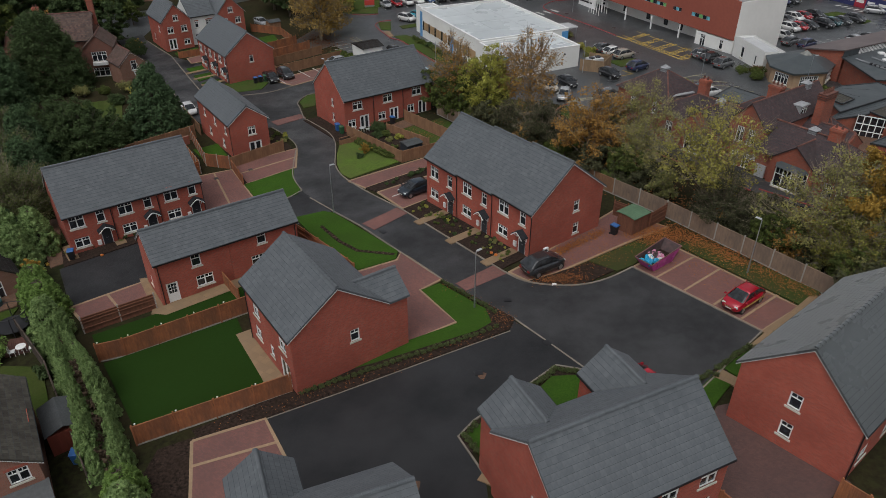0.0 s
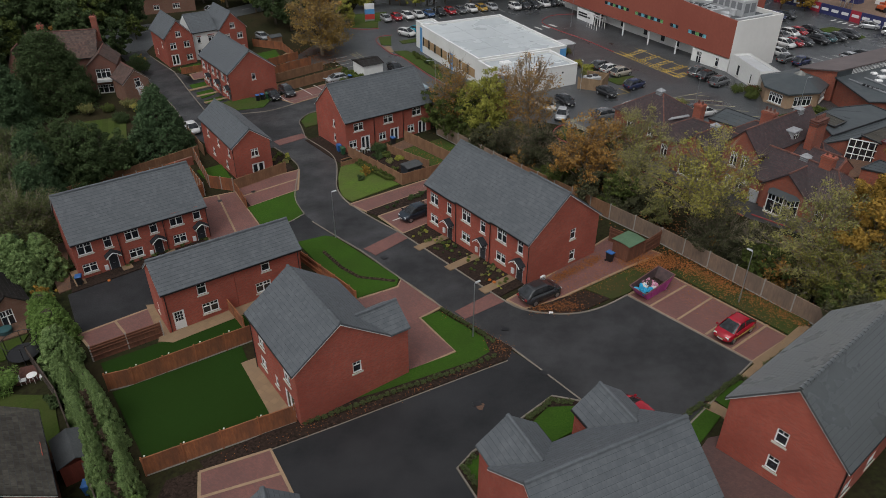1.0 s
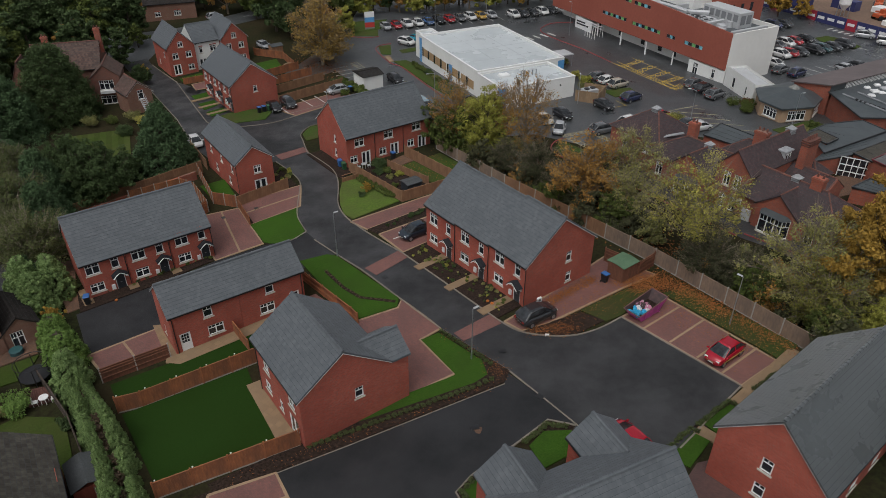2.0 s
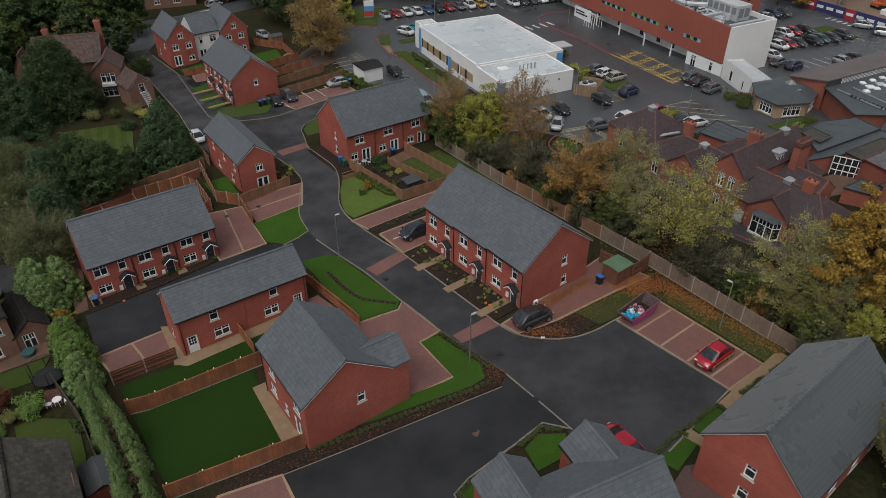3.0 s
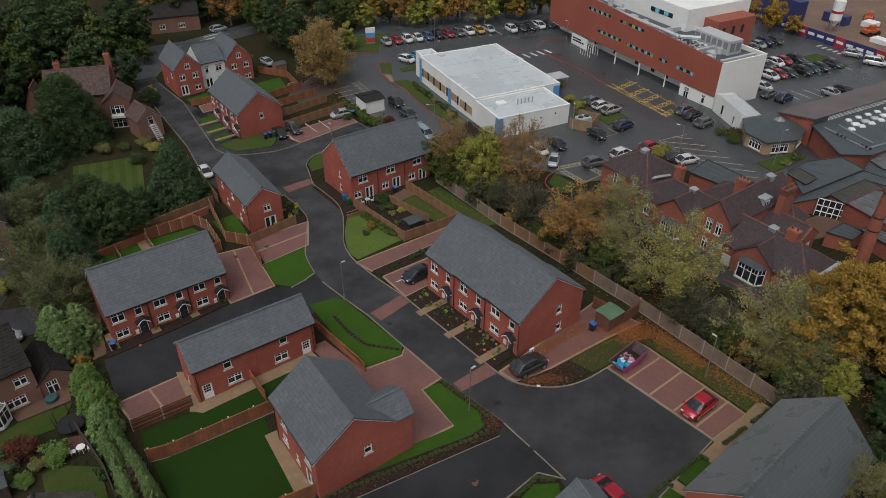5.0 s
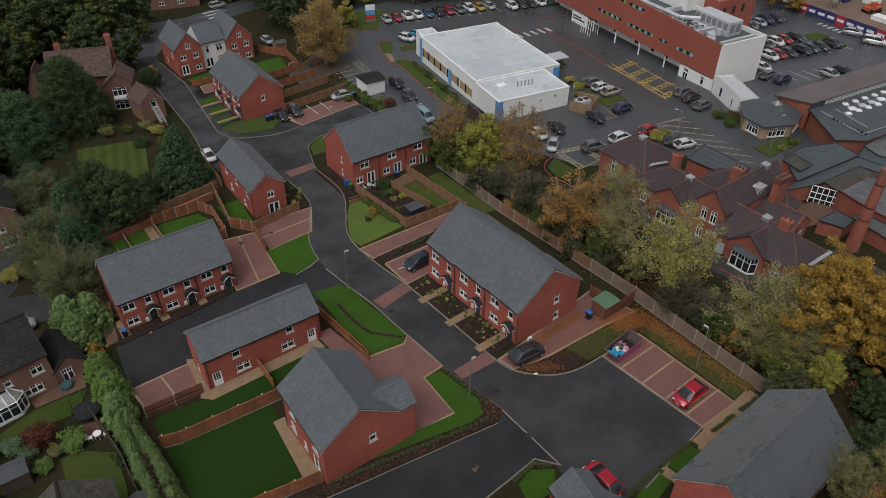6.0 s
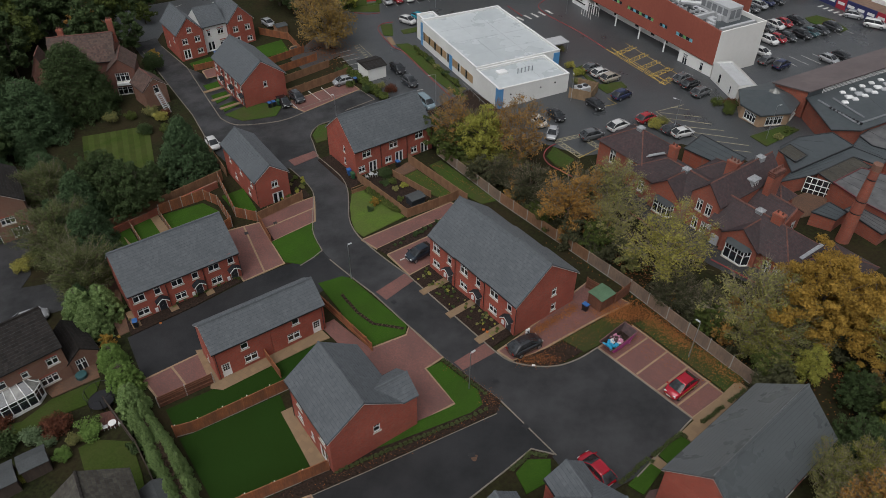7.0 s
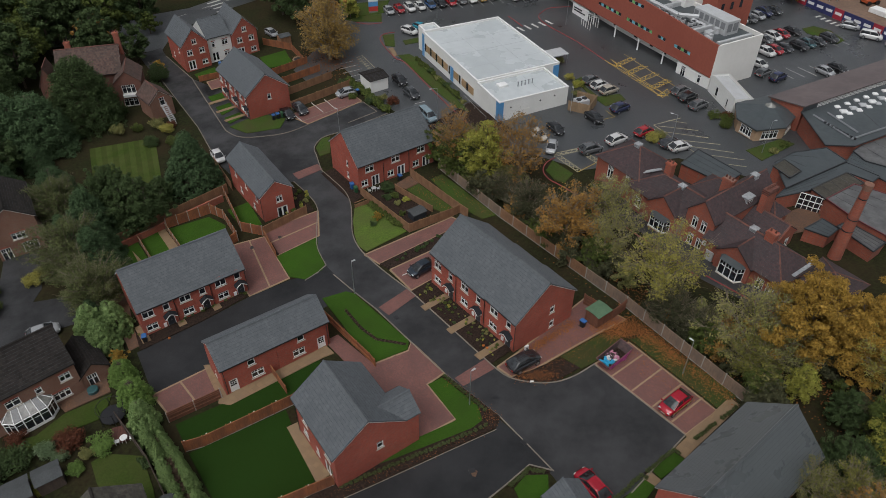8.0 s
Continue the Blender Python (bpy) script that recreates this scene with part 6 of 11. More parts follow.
# the large treatment building with its red upper floors
h = thing("hospital_block", pose(50.0, 120.9, -1.4, 0, 0, 28), "large hospital block, red upper floors and white end wall", "building")
TOP = 8.8
bm = bmesh.new()
wat = lambda a, z, d: (0 + d, a, z)
low_hs = [(30.6, 4.6, 7.6, 0.68), (21.0, 4.5, 8.0, 0.68), (14.1, 4.45, 2.2, 0.68), (8.3, 4.4, 4.5, 0.68)]
high_hs = [(34.6, 8.5, 7.4, 0.68), (27.0, 8.45, 1.8, 0.68), (22.9, 8.42, 4.6, 0.68)]
hs = low_hs + high_hs
panel(bm, wat, 0, 52, 2.4, 8.2, low_hs)
panel(bm, wat, 18.6, 52, 8.2, 9.4, high_hs)
# the parapet climbs towards the far end
for p0, p1, p2, p3 in (((0, 8.2), (18.6, 8.2), (18.6, 9.95), (0, 8.85)), ((18.6, 9.4), (52, 9.4), (52, 11.9), (18.6, 9.95))):
    for d in (0, 0.28):
        bm.faces.new([bm.verts.new(wat(*p, d)) for p in (p0, p1, p2, p3)])
    quad(bm, wat(*p3, 0), wat(*p2, 0), wat(*p2, 0.28), wat(*p3, 0.28))
quad(bm, (0, 0, 2.4), (0, 52, 2.4), (4.5, 52, 2.4), (4.5, 0, 2.4))
bmesh.ops.recalc_face_normals(bm, faces=bm.faces[:])
RED_PANEL = surface("red terracotta cladding", (0.30, 0.083, 0.054), (0.26, 0.072, 0.047), 2.0, 0.12, 0.7, bump=0.05, stain=(0.23, 0.058, 0.038))
part("upper_wall", bm, RED_PANEL, h, "red terracotta clad upper wall")
for n, (c, z, w, hh) in enumerate(hs):
    k = max(2, round(w / 0.85))
    for i in range(k):
        bm = bmesh.new()
        bar(bm, wat, c - w / 2 + i * w / k + 0.05, c - w / 2 + (i + 1) * w / k - 0.05, z + 0.04, z + hh - 0.04, 0.08, 0.12)
        part("window", bm, (GLASS, GLASS_GREEN, GLASS, GLASS_CYAN)[(i + n) % 4], h)
    bm = bmesh.new()
    bar(bm, wat, c - w / 2, c + w / 2, z, z + 0.04, 0.05, 0.14)
    bar(bm, wat, c - w / 2, c + w / 2, z + hh - 0.04, z + hh, 0.05, 0.14)
    part("window_frame", bm, METAL, h)
bm = bmesh.new()
box(bm, 0.01, -0.06, -2, 11.4, 0.24, TOP)
box(bm, 11.1, 0.2404, -2, 11.4, 51.9, TOP - 0.004)
part("end_wall", bm, PANEL_GREY, h, "plain pale end wall")
bm = bmesh.new()
box(bm, 3.2, 0.3, -2, 3.5, 51.9, 2.39)
part("ground_floor_wall", bm, RENDER_WHITE, h)
eat = lambda a, z, d: (0.02 + d, a, z)
bm = bmesh.new()
low = [(2.6, 0.3, 0.8, 1.6, 1), (6.9, -0.5, 1.2, 2.4, 2)]
panel(bm, eat, 0.25, 8.6, -2, 2.195, low)
quad(bm, (0.02, 8.6, -2), (3.2, 8.6, -2), (3.2, 8.6, 2.195), (0.02, 8.6, 2.195))
bmesh.ops.recalc_face_normals(bm, faces=bm.faces[:])
part("ground_floor_wall", bm, RENDER_WHITE, h)
for c, z, w, hh, n in low:
    window(h, eat, c, z, w, hh, n)
for i in range(21):
    bm = bmesh.new()
    x, y = 1.1 + 1.25 * (i % 3) + 0.2 * math.sin(5 * i), 8.5 + 1.6 * (i // 3) + 0.25 * math.sin(3 * i)
    if i % 5 == 3:
        bm.free()
        continue
    soft_box(bm, x - 0.4, y - 0.4, TOP - 0.8, x + 0.4, y + 0.4, TOP + 0.25, 0.03)
    u = part("condenser", bm, METAL_PALE, h)
    bm = bmesh.new()
    tube(bm, (x, y, TOP + 0.25), (x, y, TOP + 0.3), 0.36, 0.36, 12)
    part("fan", bm, BLACK, u)
for y in (1.2, 7.6, 19.4):
    bm = bmesh.new()
    soft_box(bm, 1.0, y - 0.3, TOP - 0.8, 9.6, y + 0.3, TOP + 0.1, 0.05)
    part("duct", bm, METAL_PALE, h)
for i, y in enumerate((13, 20.5, 28, 35.5, 43)):
    bm = bmesh.new()
    tube(bm, (0.3, y, -1.5), (0.3, y, 2.2), 0.16, 0.16, 10)
    part("column", bm, UPVC, h)
for y in (9.6, 15, 19, 24, 31, 38):
    bm = bmesh.new()
    box(bm, 3.14, y, 0.2, 3.19, y + 1.0, 1.6)
    part("window", bm, GLASS, h)
bm = bmesh.new()
box(bm, 0.3, 0.25, TOP - 1.0, 11.1, 51.9, TOP - 0.8)
part("flat_roof", bm, SLATE_LEAD, h)
rng = random.Random(4)
for i in range(26):
    bm = bmesh.new()
    x, y = rng.uniform(1.2, 9.8), rng.uniform(2, 44)
    sx, sy, sz = rng.uniform(0.5, 1.6), rng.uniform(0.5, 2.0), rng.uniform(0.5, 1.5)
    if i % 3:
        soft_box(bm, x - sx / 2, y - sy / 2, TOP - 0.8, x + sx / 2, y + sy / 2, TOP - 0.8 + sz, 0.06)
    else:
        tube(bm, (x, y, TOP - 0.8), (x, y, TOP - 0.8 + sz), sx / 2.5, sx / 2.8, 12)
    part("roof_plant", bm, METAL_PALE, h, "grey rooftop ventilation plant")
bm = bmesh.new()
soft_box(bm, 5.6, 4.0, TOP - 0.8, 9.0, 12.6, TOP + 1.9, 0.08)
housing = part("plant_housing", bm, METAL_PALE, h, "large pale plant housing")
for i in range(6):
    bm = bmesh.new()
    box(bm, 5.55, 4.4 + 1.4 * i, TOP + 0.3, 5.598, 5.4 + 1.4 * i, TOP + 1.5)
    part("louvre", bm, METAL_GREY, housing)
for i in range(2):
    bm = bmesh.new()
    box(bm, 6.0 + 1.5 * i, 3.95, TOP - 0.2, 7.1 + 1.5 * i, 3.998, TOP + 1.4)
    part("louvre", bm, METAL_GREY, housing)
bm = bmesh.new()
soft_box(bm, 9.05, 5.4, TOP - 0.4, 10.0, 7.2, TOP + 0.7, 0.2)
part("duct_hood", bm, METAL_PALE, h)
for p, q in (((2.6, 13.5, TOP + 0.5), (5.5, 11.0, TOP + 0.5)), ((2.6, 13.5, TOP + 0.5), (2.6, 40, TOP + 0.5)), ((4.6, 8, TOP - 0.2), (4.6, 13, TOP - 0.2))):
    bm = bmesh.new()
    tube(bm, p, q, 0.45, 0.45, 6)
    part("duct", bm, METAL_PALE, h)
bm = bmesh.new()
box(bm, 0.35, 15, TOP - 0.75, 0.6, 51, TOP + 0.05)
part("roof_upstand", bm, PANEL_GREY, h)
bm = bmesh.new()
box(bm, 8.6, 18, -1.5, 26, 60, TOP + 3.6)
part("rear_block", bm, RENDER_WHITE, h, "taller white rear block")
for i in range(5):
    bm = bmesh.new()
    box(bm, 8.5, 22 + 1.3 * i, TOP + 0.9, 8.59, 23.2 + 1.3 * i, TOP + 1.8)
    part("window", bm, GLASS_CYAN if i % 2 else GLASS, h)
bm = bmesh.new()
box(bm, 13.5, 14.2, -1.5, 24, 17.99, TOP + 1.5)
part("rear_wing", bm, RED_PANEL, h, "red clad rear wing")
for i in range(3):
    bm = bmesh.new()
    box(bm, 15 + 2.6 * i, 14.12, TOP - 1.4, 15.7 + 2.6 * i, 14.19, TOP + 0.1)
    part("window", bm, GLASS, h)
bm = bmesh.new()
box(bm, -0.05, 37.2, -0.6, 0.0, 43, 2.1)
part("sign_wall", bm, UPVC, h, "white sign wall with dark lettering bars")
for z, l in ((1.1, 3.0), (0.55, 4.2)):
    bm = bmesh.new()
    box(bm, -0.09, 42.5 - l, z, -0.06, 42.5, z + 0.32)
    part("lettering_bar", bm, BLACK, h)
bm = bmesh.new()
for i in range(5):
    y = 33.4 + 0.8 * i
    for x in (-2.2, -0.1):
        tube(bm, (x, y, -0.6), (x, y, 1.7), 0.06, 0.06, 6)
    prev = None
    for k in range(9):
        a = math.pi * k / 8
        c = (-1.15 - 1.05 * math.cos(a), y, 1.7 + 0.5 * math.sin(a))
        if prev:
            tube(bm, prev, c, 0.05, 0.05, 5)
        prev = c
part("porch_frame", bm, UPVC, h, "white arched entrance porch frame")
# its low white annexe
h = thing("annexe", pose(50.0, 119.8, -1.3, 0, 0, 7), "low white annexe with narrow windows", "building")
block(h, 0, -9.4, 3.5, 0.5, -1.5, 3.4, RENDER_WHITE, {"W": [(-6.9, 0.7, 0.55, 1.6, 1), (-2.6, 0.6, 0.9, 1.8, 1)]}, bars=False)
bm = bmesh.new()
box(bm, 0.3, -9.1, 2.9, 3.2, 0.2, 3.1)
part("flat_roof", bm, METAL_PALE, h)

# the bay with the faceted roof
c0 = Vector((55.9, 107.0))
ring = [(51.0, 109.8), (49.6, 104.6), (51.6, 100.6), (57.0, 101.6), (61.0, 106.6), (58.4, 113)]
h = thing("bay_pavilion", pose(c0.x, c0.y, -0.9), "buff-brick pavilion with faceted grey roof and big windows", "building")
loc = [(x - c0.x, y - c0.y) for x, y in ring]
bm = bmesh.new()
prism(bm, [(x * 0.93, y * 0.93) for x, y in loc], -1.5, 2.6)
part("wall", bm, BRICK_BUFF, h)
bm = bmesh.new()
lo, hi, top = ([bm.verts.new((x * s, y * s, z)) for x, y in loc] for s, z in ((1.0, 2.6), (1.0, 2.85), (0.16, 3.9)))
for i in range(6):
    j = (i + 1) % 6
    bm.faces.new((lo[i], lo[j], hi[j], hi[i]))
    bm.faces.new((hi[i], hi[j], top[j], top[i]))
bm.faces.new(top)
bm.faces.new(lo[::-1])
part("roof", bm, SLATE_LEAD, h)
bm = bmesh.new()
ap = bm.verts.new((0, 0, 4.5))
rg = [bm.verts.new((0.95 * math.cos(a), 0.95 * math.sin(a), 3.9)) for a in [k * math.pi / 4 for k in range(8)]]
for i in range(8):
    bm.faces.new((rg[i], rg[(i + 1) % 8], ap))
part("roof_lantern", bm, GLASS_PALE, h)
for i in (1, 2, 3, 4):
    a, b = Vector(loc[i]) * 0.93, Vector(loc[(i + 1) % 6]) * 0.93
    d = (b - a).normalized()
    n = Vector((d.y, -d.x))
    L_ = (b - a).length
    at = lambda u, z, dep, a=a, d=d, n=n: (a.x + d.x * u + n.x * (0.11 - dep), a.y + d.y * u + n.y * (0.11 - dep), z)
    window(h, at, L_ / 2, 0.75, L_ * 0.58, 1.5, 4, True)

# the Victorian wing with its gables
h = thing("victorian_wing", pose(22.6, 89.3, 0.7, 0, 0, -54.5), "Victorian red-brick wing with plum tiled gables and chimneys", "building")
P, R = TILE_PLUM, RIDGE_RED
block(h, 0.2, 0.6, 8.3, 7.9, -3, 3.4, BRICK_OLD, {"W": [(2.6, 1.0, 1.1, 2.2, 2)], "S": [(3.0, 0.9, 1.1, 2.2, 2), (6.4, 1.6, 0.9, 1.6, 2)]})
hip_roof(h, -0.1, 0.3, 8.6, 8.2, 3.4, 2.65, P, R)
block(h, 8.304, -0.5, 17.6, 6.4, -3, 2.75, BRICK_OLD, {"S": [(9.7, 0.2, 1.0, 1.7, 2)]})
hip_roof(h, 6.9, -0.8, 18.6, 6.8, 2.75, 2.15, P, R, hips=(True, False))
gable(h, 14.15, -1.1, 3.2, 4.7, 2.8, 1.92, BRICK_OLD, P, R)
gable(h, 20.0, -0.65, 12.2, 4.35, 4.95, 2.29, BRICK_OLD, P, R, [(19.3, -0.1, 0.9, 1.75, 2), (20.7, -0.1, 0.9, 1.75, 2), (19.3, 2.75, 0.9, 1.75, 2), (20.7, 2.75, 0.9, 1.75, 2)])
block(h, 22.204, -1.4, 33.0, 5.3, -2, 3.0, BRICK_OLD, {"S": [(30.6, 0.5, 1.0, 1.7, 2), (32.0, 0.5, 1.0, 1.7, 2)]})
hip_roof(h, 21.6, -1.8, 33.4, 5.6, 3.0, 2.5, P, R, hips=(False, True))
gable(h, 26.7, -1.95, 1.9, 4.95, 2.95, 1.94, BRICK_OLD, P, R)
# the lower ranges behind
block(h, 13.3, 6.404, 18.0, 11.2, -2, 2.9, BRICK_OLD)
hip_roof(h, 12.9, 6.1, 18.2, 11.4, 2.9, 1.9, P, R, hips=(True, False))
block(h, 22.204, 5.804, 27.5, 10.2, -2, 2.6, BRICK_OLD, {"E": [(8.9, 0.3, 1.0, 1.5, 2)]})
hip_roof(h, 21.9, 5.5, 27.62, 10.5, 2.6, 1.8, P, R, hips=(False, False))
block(h, 22.204, 10.204, 24.4, 13.4, -2, 2.3, BRICK_OLD, {"E": [(11.9, 0.2, 0.8, 1.5, 1)]})
hip_roof(h, 21.4, 9.9, 24.7, 13.7, 2.3, 1.5, P, R, hips=(False, True))
block(h, 33.004, 2.3, 38.6, 8.5, -2, 2.1, BRICK_OLD)
hip_roof(h, 32.6, 2.0, 39.0, 8.8, 2.1, 1.5, P, R)
for x, y0, y1, ze, hr in ((27.64, 5.5, 10.5, 2.6, 1.8),):
    bm = bmesh.new()
    e0, e1 = ([bm.verts.new((x + d, y, z)) for y, z in ((y0 + 0.2, ze), (y1 - 0.2, ze), ((y0 + y1) / 2, ze + hr - 0.12))] for d in (0, 0.12))
    bm.faces.new(e0)
    bm.faces.new(e1[::-1])
    for i in range(3):
        bm.faces.new((e0[i], e0[(i + 1) % 3], e1[(i + 1) % 3], e1[i]))
    bmesh.ops.recalc_face_normals(bm, faces=bm.faces[:])
    part("gable_wall", bm, BRICK_OLD, h)


def lead_gutter(h, p, q, wide=0.5):
    """A pale lead valley lining between two roof slopes."""
    p, q = Vector(p), Vector(q)
    d = (q - p).normalized()
    s_ = d.cross(Vector((0, 0, 1))).normalized() * wide / 2
    bm = bmesh.new()
    up = Vector((0, 0, 0.1))
    c = [bm.verts.new(v) for v in (p - s_, q - s_, q + s_, p + s_)]
    e = [bm.verts.new(v + up) for v in (p - s_, q - s_, q + s_, p + s_)]
    bm.faces.new(e)
    bm.faces.new(c[::-1])
    for i in range(4):
        bm.faces.new((c[i], c[(i + 1) % 4], e[(i + 1) % 4], e[i]))
    bmesh.ops.recalc_face_normals(bm, faces=bm.faces[:])
    part("lead_valley", bm, LEAD_PALE, h, "pale lead valley lining")


LEAD_PALE = surface("pale weathered lead", (0.34, 0.35, 0.36), (0.22, 0.23, 0.24), 3.0, 0.6, 0.6, bump=0.1)
lead_gutter(h, (7.2, 1.4, 3.75), (9.0, 4.4, 4.3))
lead_gutter(h, (33.0, 0.9, 3.3), (33.0, 5.4, 3.3), 0.6)
for x, y, z0, z1, sx, sy, n in ((10.6, 4.0, 3.0, 7.0, 1.1, 0.9, 2), (18.8, 5.6, 5.0, 8.3, 1.5, 0.9, 3), (28.4, 2.0, 4.0, 7.2, 1.3, 0.9, 2)):
    chimney_stack(h, x, y, z0, z1 - 0.5, sx, sy, n)
bm = bmesh.new()
box(bm, 22.75, 7.5, 1.5, 23.65, 9.7, 7.6)
stack = part("chimney", bm, BRICK_OLD, h, "tall wide brick chimney stack")
for z, g in ((6.9, 0.06), (7.2, 0.12), (7.45, 0.06)):
    bm = bmesh.new()
    box(bm, 22.75 - g, 7.5 - g, z, 23.65 + g, 9.7 + g, z + 0.16)
    part("corbel", bm, RIDGE_RED, stack)
for i in range(5):
    bm = bmesh.new()
    y = 7.75 + 0.42 * i
    tube(bm, (23.2, y, 7.6), (23.2, y, 8.1), 0.15, 0.11, 8)
    part("chimney_pot", bm, RIDGE_RED, stack)
for x, y, z in ((4.3, 4.2, 5.95), (14.1, 2.7, 4.8), (20.0, 9.6, 7.25), (26.0, 2.0, 5.4)):
    vt = bmesh.new()
    soft_box(vt, x - 0.42, y - 0.42, z - 0.5, x + 0.42, y + 0.42, z + 0.35, 0.05)
    vent = part("ridge_ventilator", vt, METAL_GREY, h, "grey lead ridge ventilator")
    for k in range(3):
        bm = bmesh.new()
        box(bm, x - 0.46, y - 0.46, z - 0.3 + 0.2 * k, x + 0.46, y + 0.46, z - 0.24 + 0.2 * k)
        part("louvre", bm, LEAD_PALE, vent)
    bm = bmesh.new()
    tip_ = bm.verts.new((x, y, z + 0.75))
    rim_ = [bm.verts.new((x + 0.52 * a, y + 0.52 * b, z + 0.35)) for a, b in ((-1, -1), (1, -1), (1, 1), (-1, 1))]
    for i in range(4):
        bm.faces.new((rim_[i], rim_[(i + 1) % 4], tip_))
    bm.faces.new(rim_[::-1])
    part("cap", bm, LEAD_PALE, vent)
# the dormer on the long ridge
bm = bmesh.new()
box(bm, 20.8, 5.9, 5.0, 22.0, 7.2, 6.1)
dm = part("dormer", bm, METAL_PALE, h, "small pale dormer with a window")
bm = bmesh.new()
soft_box(bm, 20.6, 5.7, 6.1, 22.2, 7.4, 6.28, 0.06)
part("dormer_roof", bm, LEAD_PALE, dm)
window(dm, lambda a, z, d: (22.0 - d + 0.12, a, z), 6.55, 5.12, 1.1, 0.95, 2)
for cx, y, w, z, hh in ((14.5, -1.1, 3.4, -0.15, 1.8), (26.8, -1.95, 3.7, 0.45, 2.2)):
    pl_ = [(cx - w / 2, y), (cx - w / 2 + 0.5, y - 0.9), (cx + w / 2 - 0.5, y - 0.9), (cx + w / 2, y)]
    for k, (a, b) in enumerate(zip(pl_, pl_[1:])):
        a, b = Vector(a), Vector(b)
        d = (b - a).normalized()
        n = Vector((d.y, -d.x))
        at = lambda u, zz, dep, a=a, d=d, n=n: (a.x + d.x * u - n.x * dep, a.y + d.y * u - n.y * dep, zz)
        window(h, at, (b - a).length / 2, z, (b - a).length, hh, 3 if k == 1 else 1, True, name="bay_window")
    bm = bmesh.new()
    prism(bm, [(x * 1.0, yy) for x, yy in pl_], -2.5, z - 0.01)
    part("bay_base", bm, BRICK_OLD, h)
    bm = bmesh.new()
    v = [bm.verts.new((x, yy - 0.15 * (0 < i < 3), z + hh)) for i, (x, yy) in enumerate(pl_)]
    t = [bm.verts.new((x, y - 0.02, z + hh + 0.3)) for x in (cx - w / 2 + 0.5, cx + w / 2 - 0.5)]
    bm.faces.new((v[0], v[1], t[0]))
    bm.faces.new((v[1], v[2], t[1], t[0]))
    bm.faces.new((v[2], v[3], t[1]))
    part("bay_roof", bm, SLATE_LEAD, h)
bm = bmesh.new()
box(bm, 22.6, -1.62, -1.2, 23.7, -1.42, 1.5)
part("side_door", bm, METAL_PALE, h)
bm = bmesh.new()
soft_box(bm, 21.4, -1.0, 1.3, 22.15, -0.66, 1.9, 0.04)
part("air_conditioner", bm, UPVC, h, "white wall-hung air conditioner")
for x, y in ((22.35, -0.75), (24.2, -1.5)):
    bm = bmesh.new()
    tube(bm, (x, y, -1.5), (x, y, 3.0), 0.05, 0.05, 6)
    part("downpipe", bm, BLACK, h)
h = thing("brick_chimney", pose(51.5, 69.7, rise(51.5, 69.7)), "tall tapering round brick chimney with dark bands", "chimney")
bm = bmesh.new()
tube(bm, (0, 0, -1), (0, 0, 11.6), 0.9, 0.5, 16)
part("shaft", bm, BRICK_OLD, h)
for z in (4.6, 6.4, 9.6):
    bm = bmesh.new()
    r = 0.9 - (z + 1) / 12.6 * 0.4
    tube(bm, (0, 0, z), (0, 0, z + 0.14), r + 0.03, r + 0.03, 16)
    part("iron_band", bm, BLACK, h)
bm = bmesh.new()
tube(bm, (0, 0, 10.9), (0, 0, 11.75), 0.58, 0.57, 16)
part("collar", bm, BRICK_BROWN, h)

# flat-roofed ranges behind it
FELT_WORN = surface("worn pale roofing felt", (0.13, 0.13, 0.13), (0.07, 0.07, 0.072), 0.9, 0.25, 0.6, 0.4, bump=0.15, stain=(0.06, 0.06, 0.06))
FLAT_EDGE = plain("dark roof edge trim", (0.03, 0.032, 0.035), 0.5)
EDGE_RED = plain("dark red roof edge", (0.13, 0.025, 0.028), 0.5)


def flat_range(lab, pts, z, wall=None, roof=None, up=0.15):
    c = Vector((sum(p[0] for p in pts) / len(pts), sum(p[1] for p in pts) / len(pts)))
    z0 = rise(c.x, c.y)
    h = thing("flat_roofed_building", pose(c.x, c.y, z0), lab, "building")
    loc = [(x - c.x, y - c.y) for x, y in pts]
    bm = bmesh.new()
    prism(bm, loc, -1.5, z - z0)
    part("wall", bm, wall or BRICK_OLD, h)
    bm = bmesh.new()
    prism(bm, [(x * 1.03, y * 1.03) for x, y in loc], z - z0 + 0.004, z - z0 + up)
    part("flat_roof", bm, roof or SLATE_LEAD, h)
    rim = [(x * 1.03, y * 1.03) for x, y in loc]
    zt = z - z0 + up
    for a, b in zip(rim, rim[1:] + rim[:1]):
        bm = bmesh.new()
        tube(bm, (*a, zt), (*b, zt), 0.11, 0.11, 4)
        part("roof_edge", bm, EDGE_RED if "red edge" in lab else FLAT_EDGE, h)
    a, b = Vector(rim[0]), Vector(rim[1])
    d, far_ = (b - a).normalized(), Vector(rim[-1])
    for k in range(1, 4):
        bm = bmesh.new()
        tube(bm, (*a.lerp(b, k / 4), zt - 0.02), (*far_.lerp(Vector(rim[2]), k / 4), zt - 0.02), 0.05, 0.05, 4)
        part("roof_seam", bm, FLAT_EDGE, h)
    return h, c


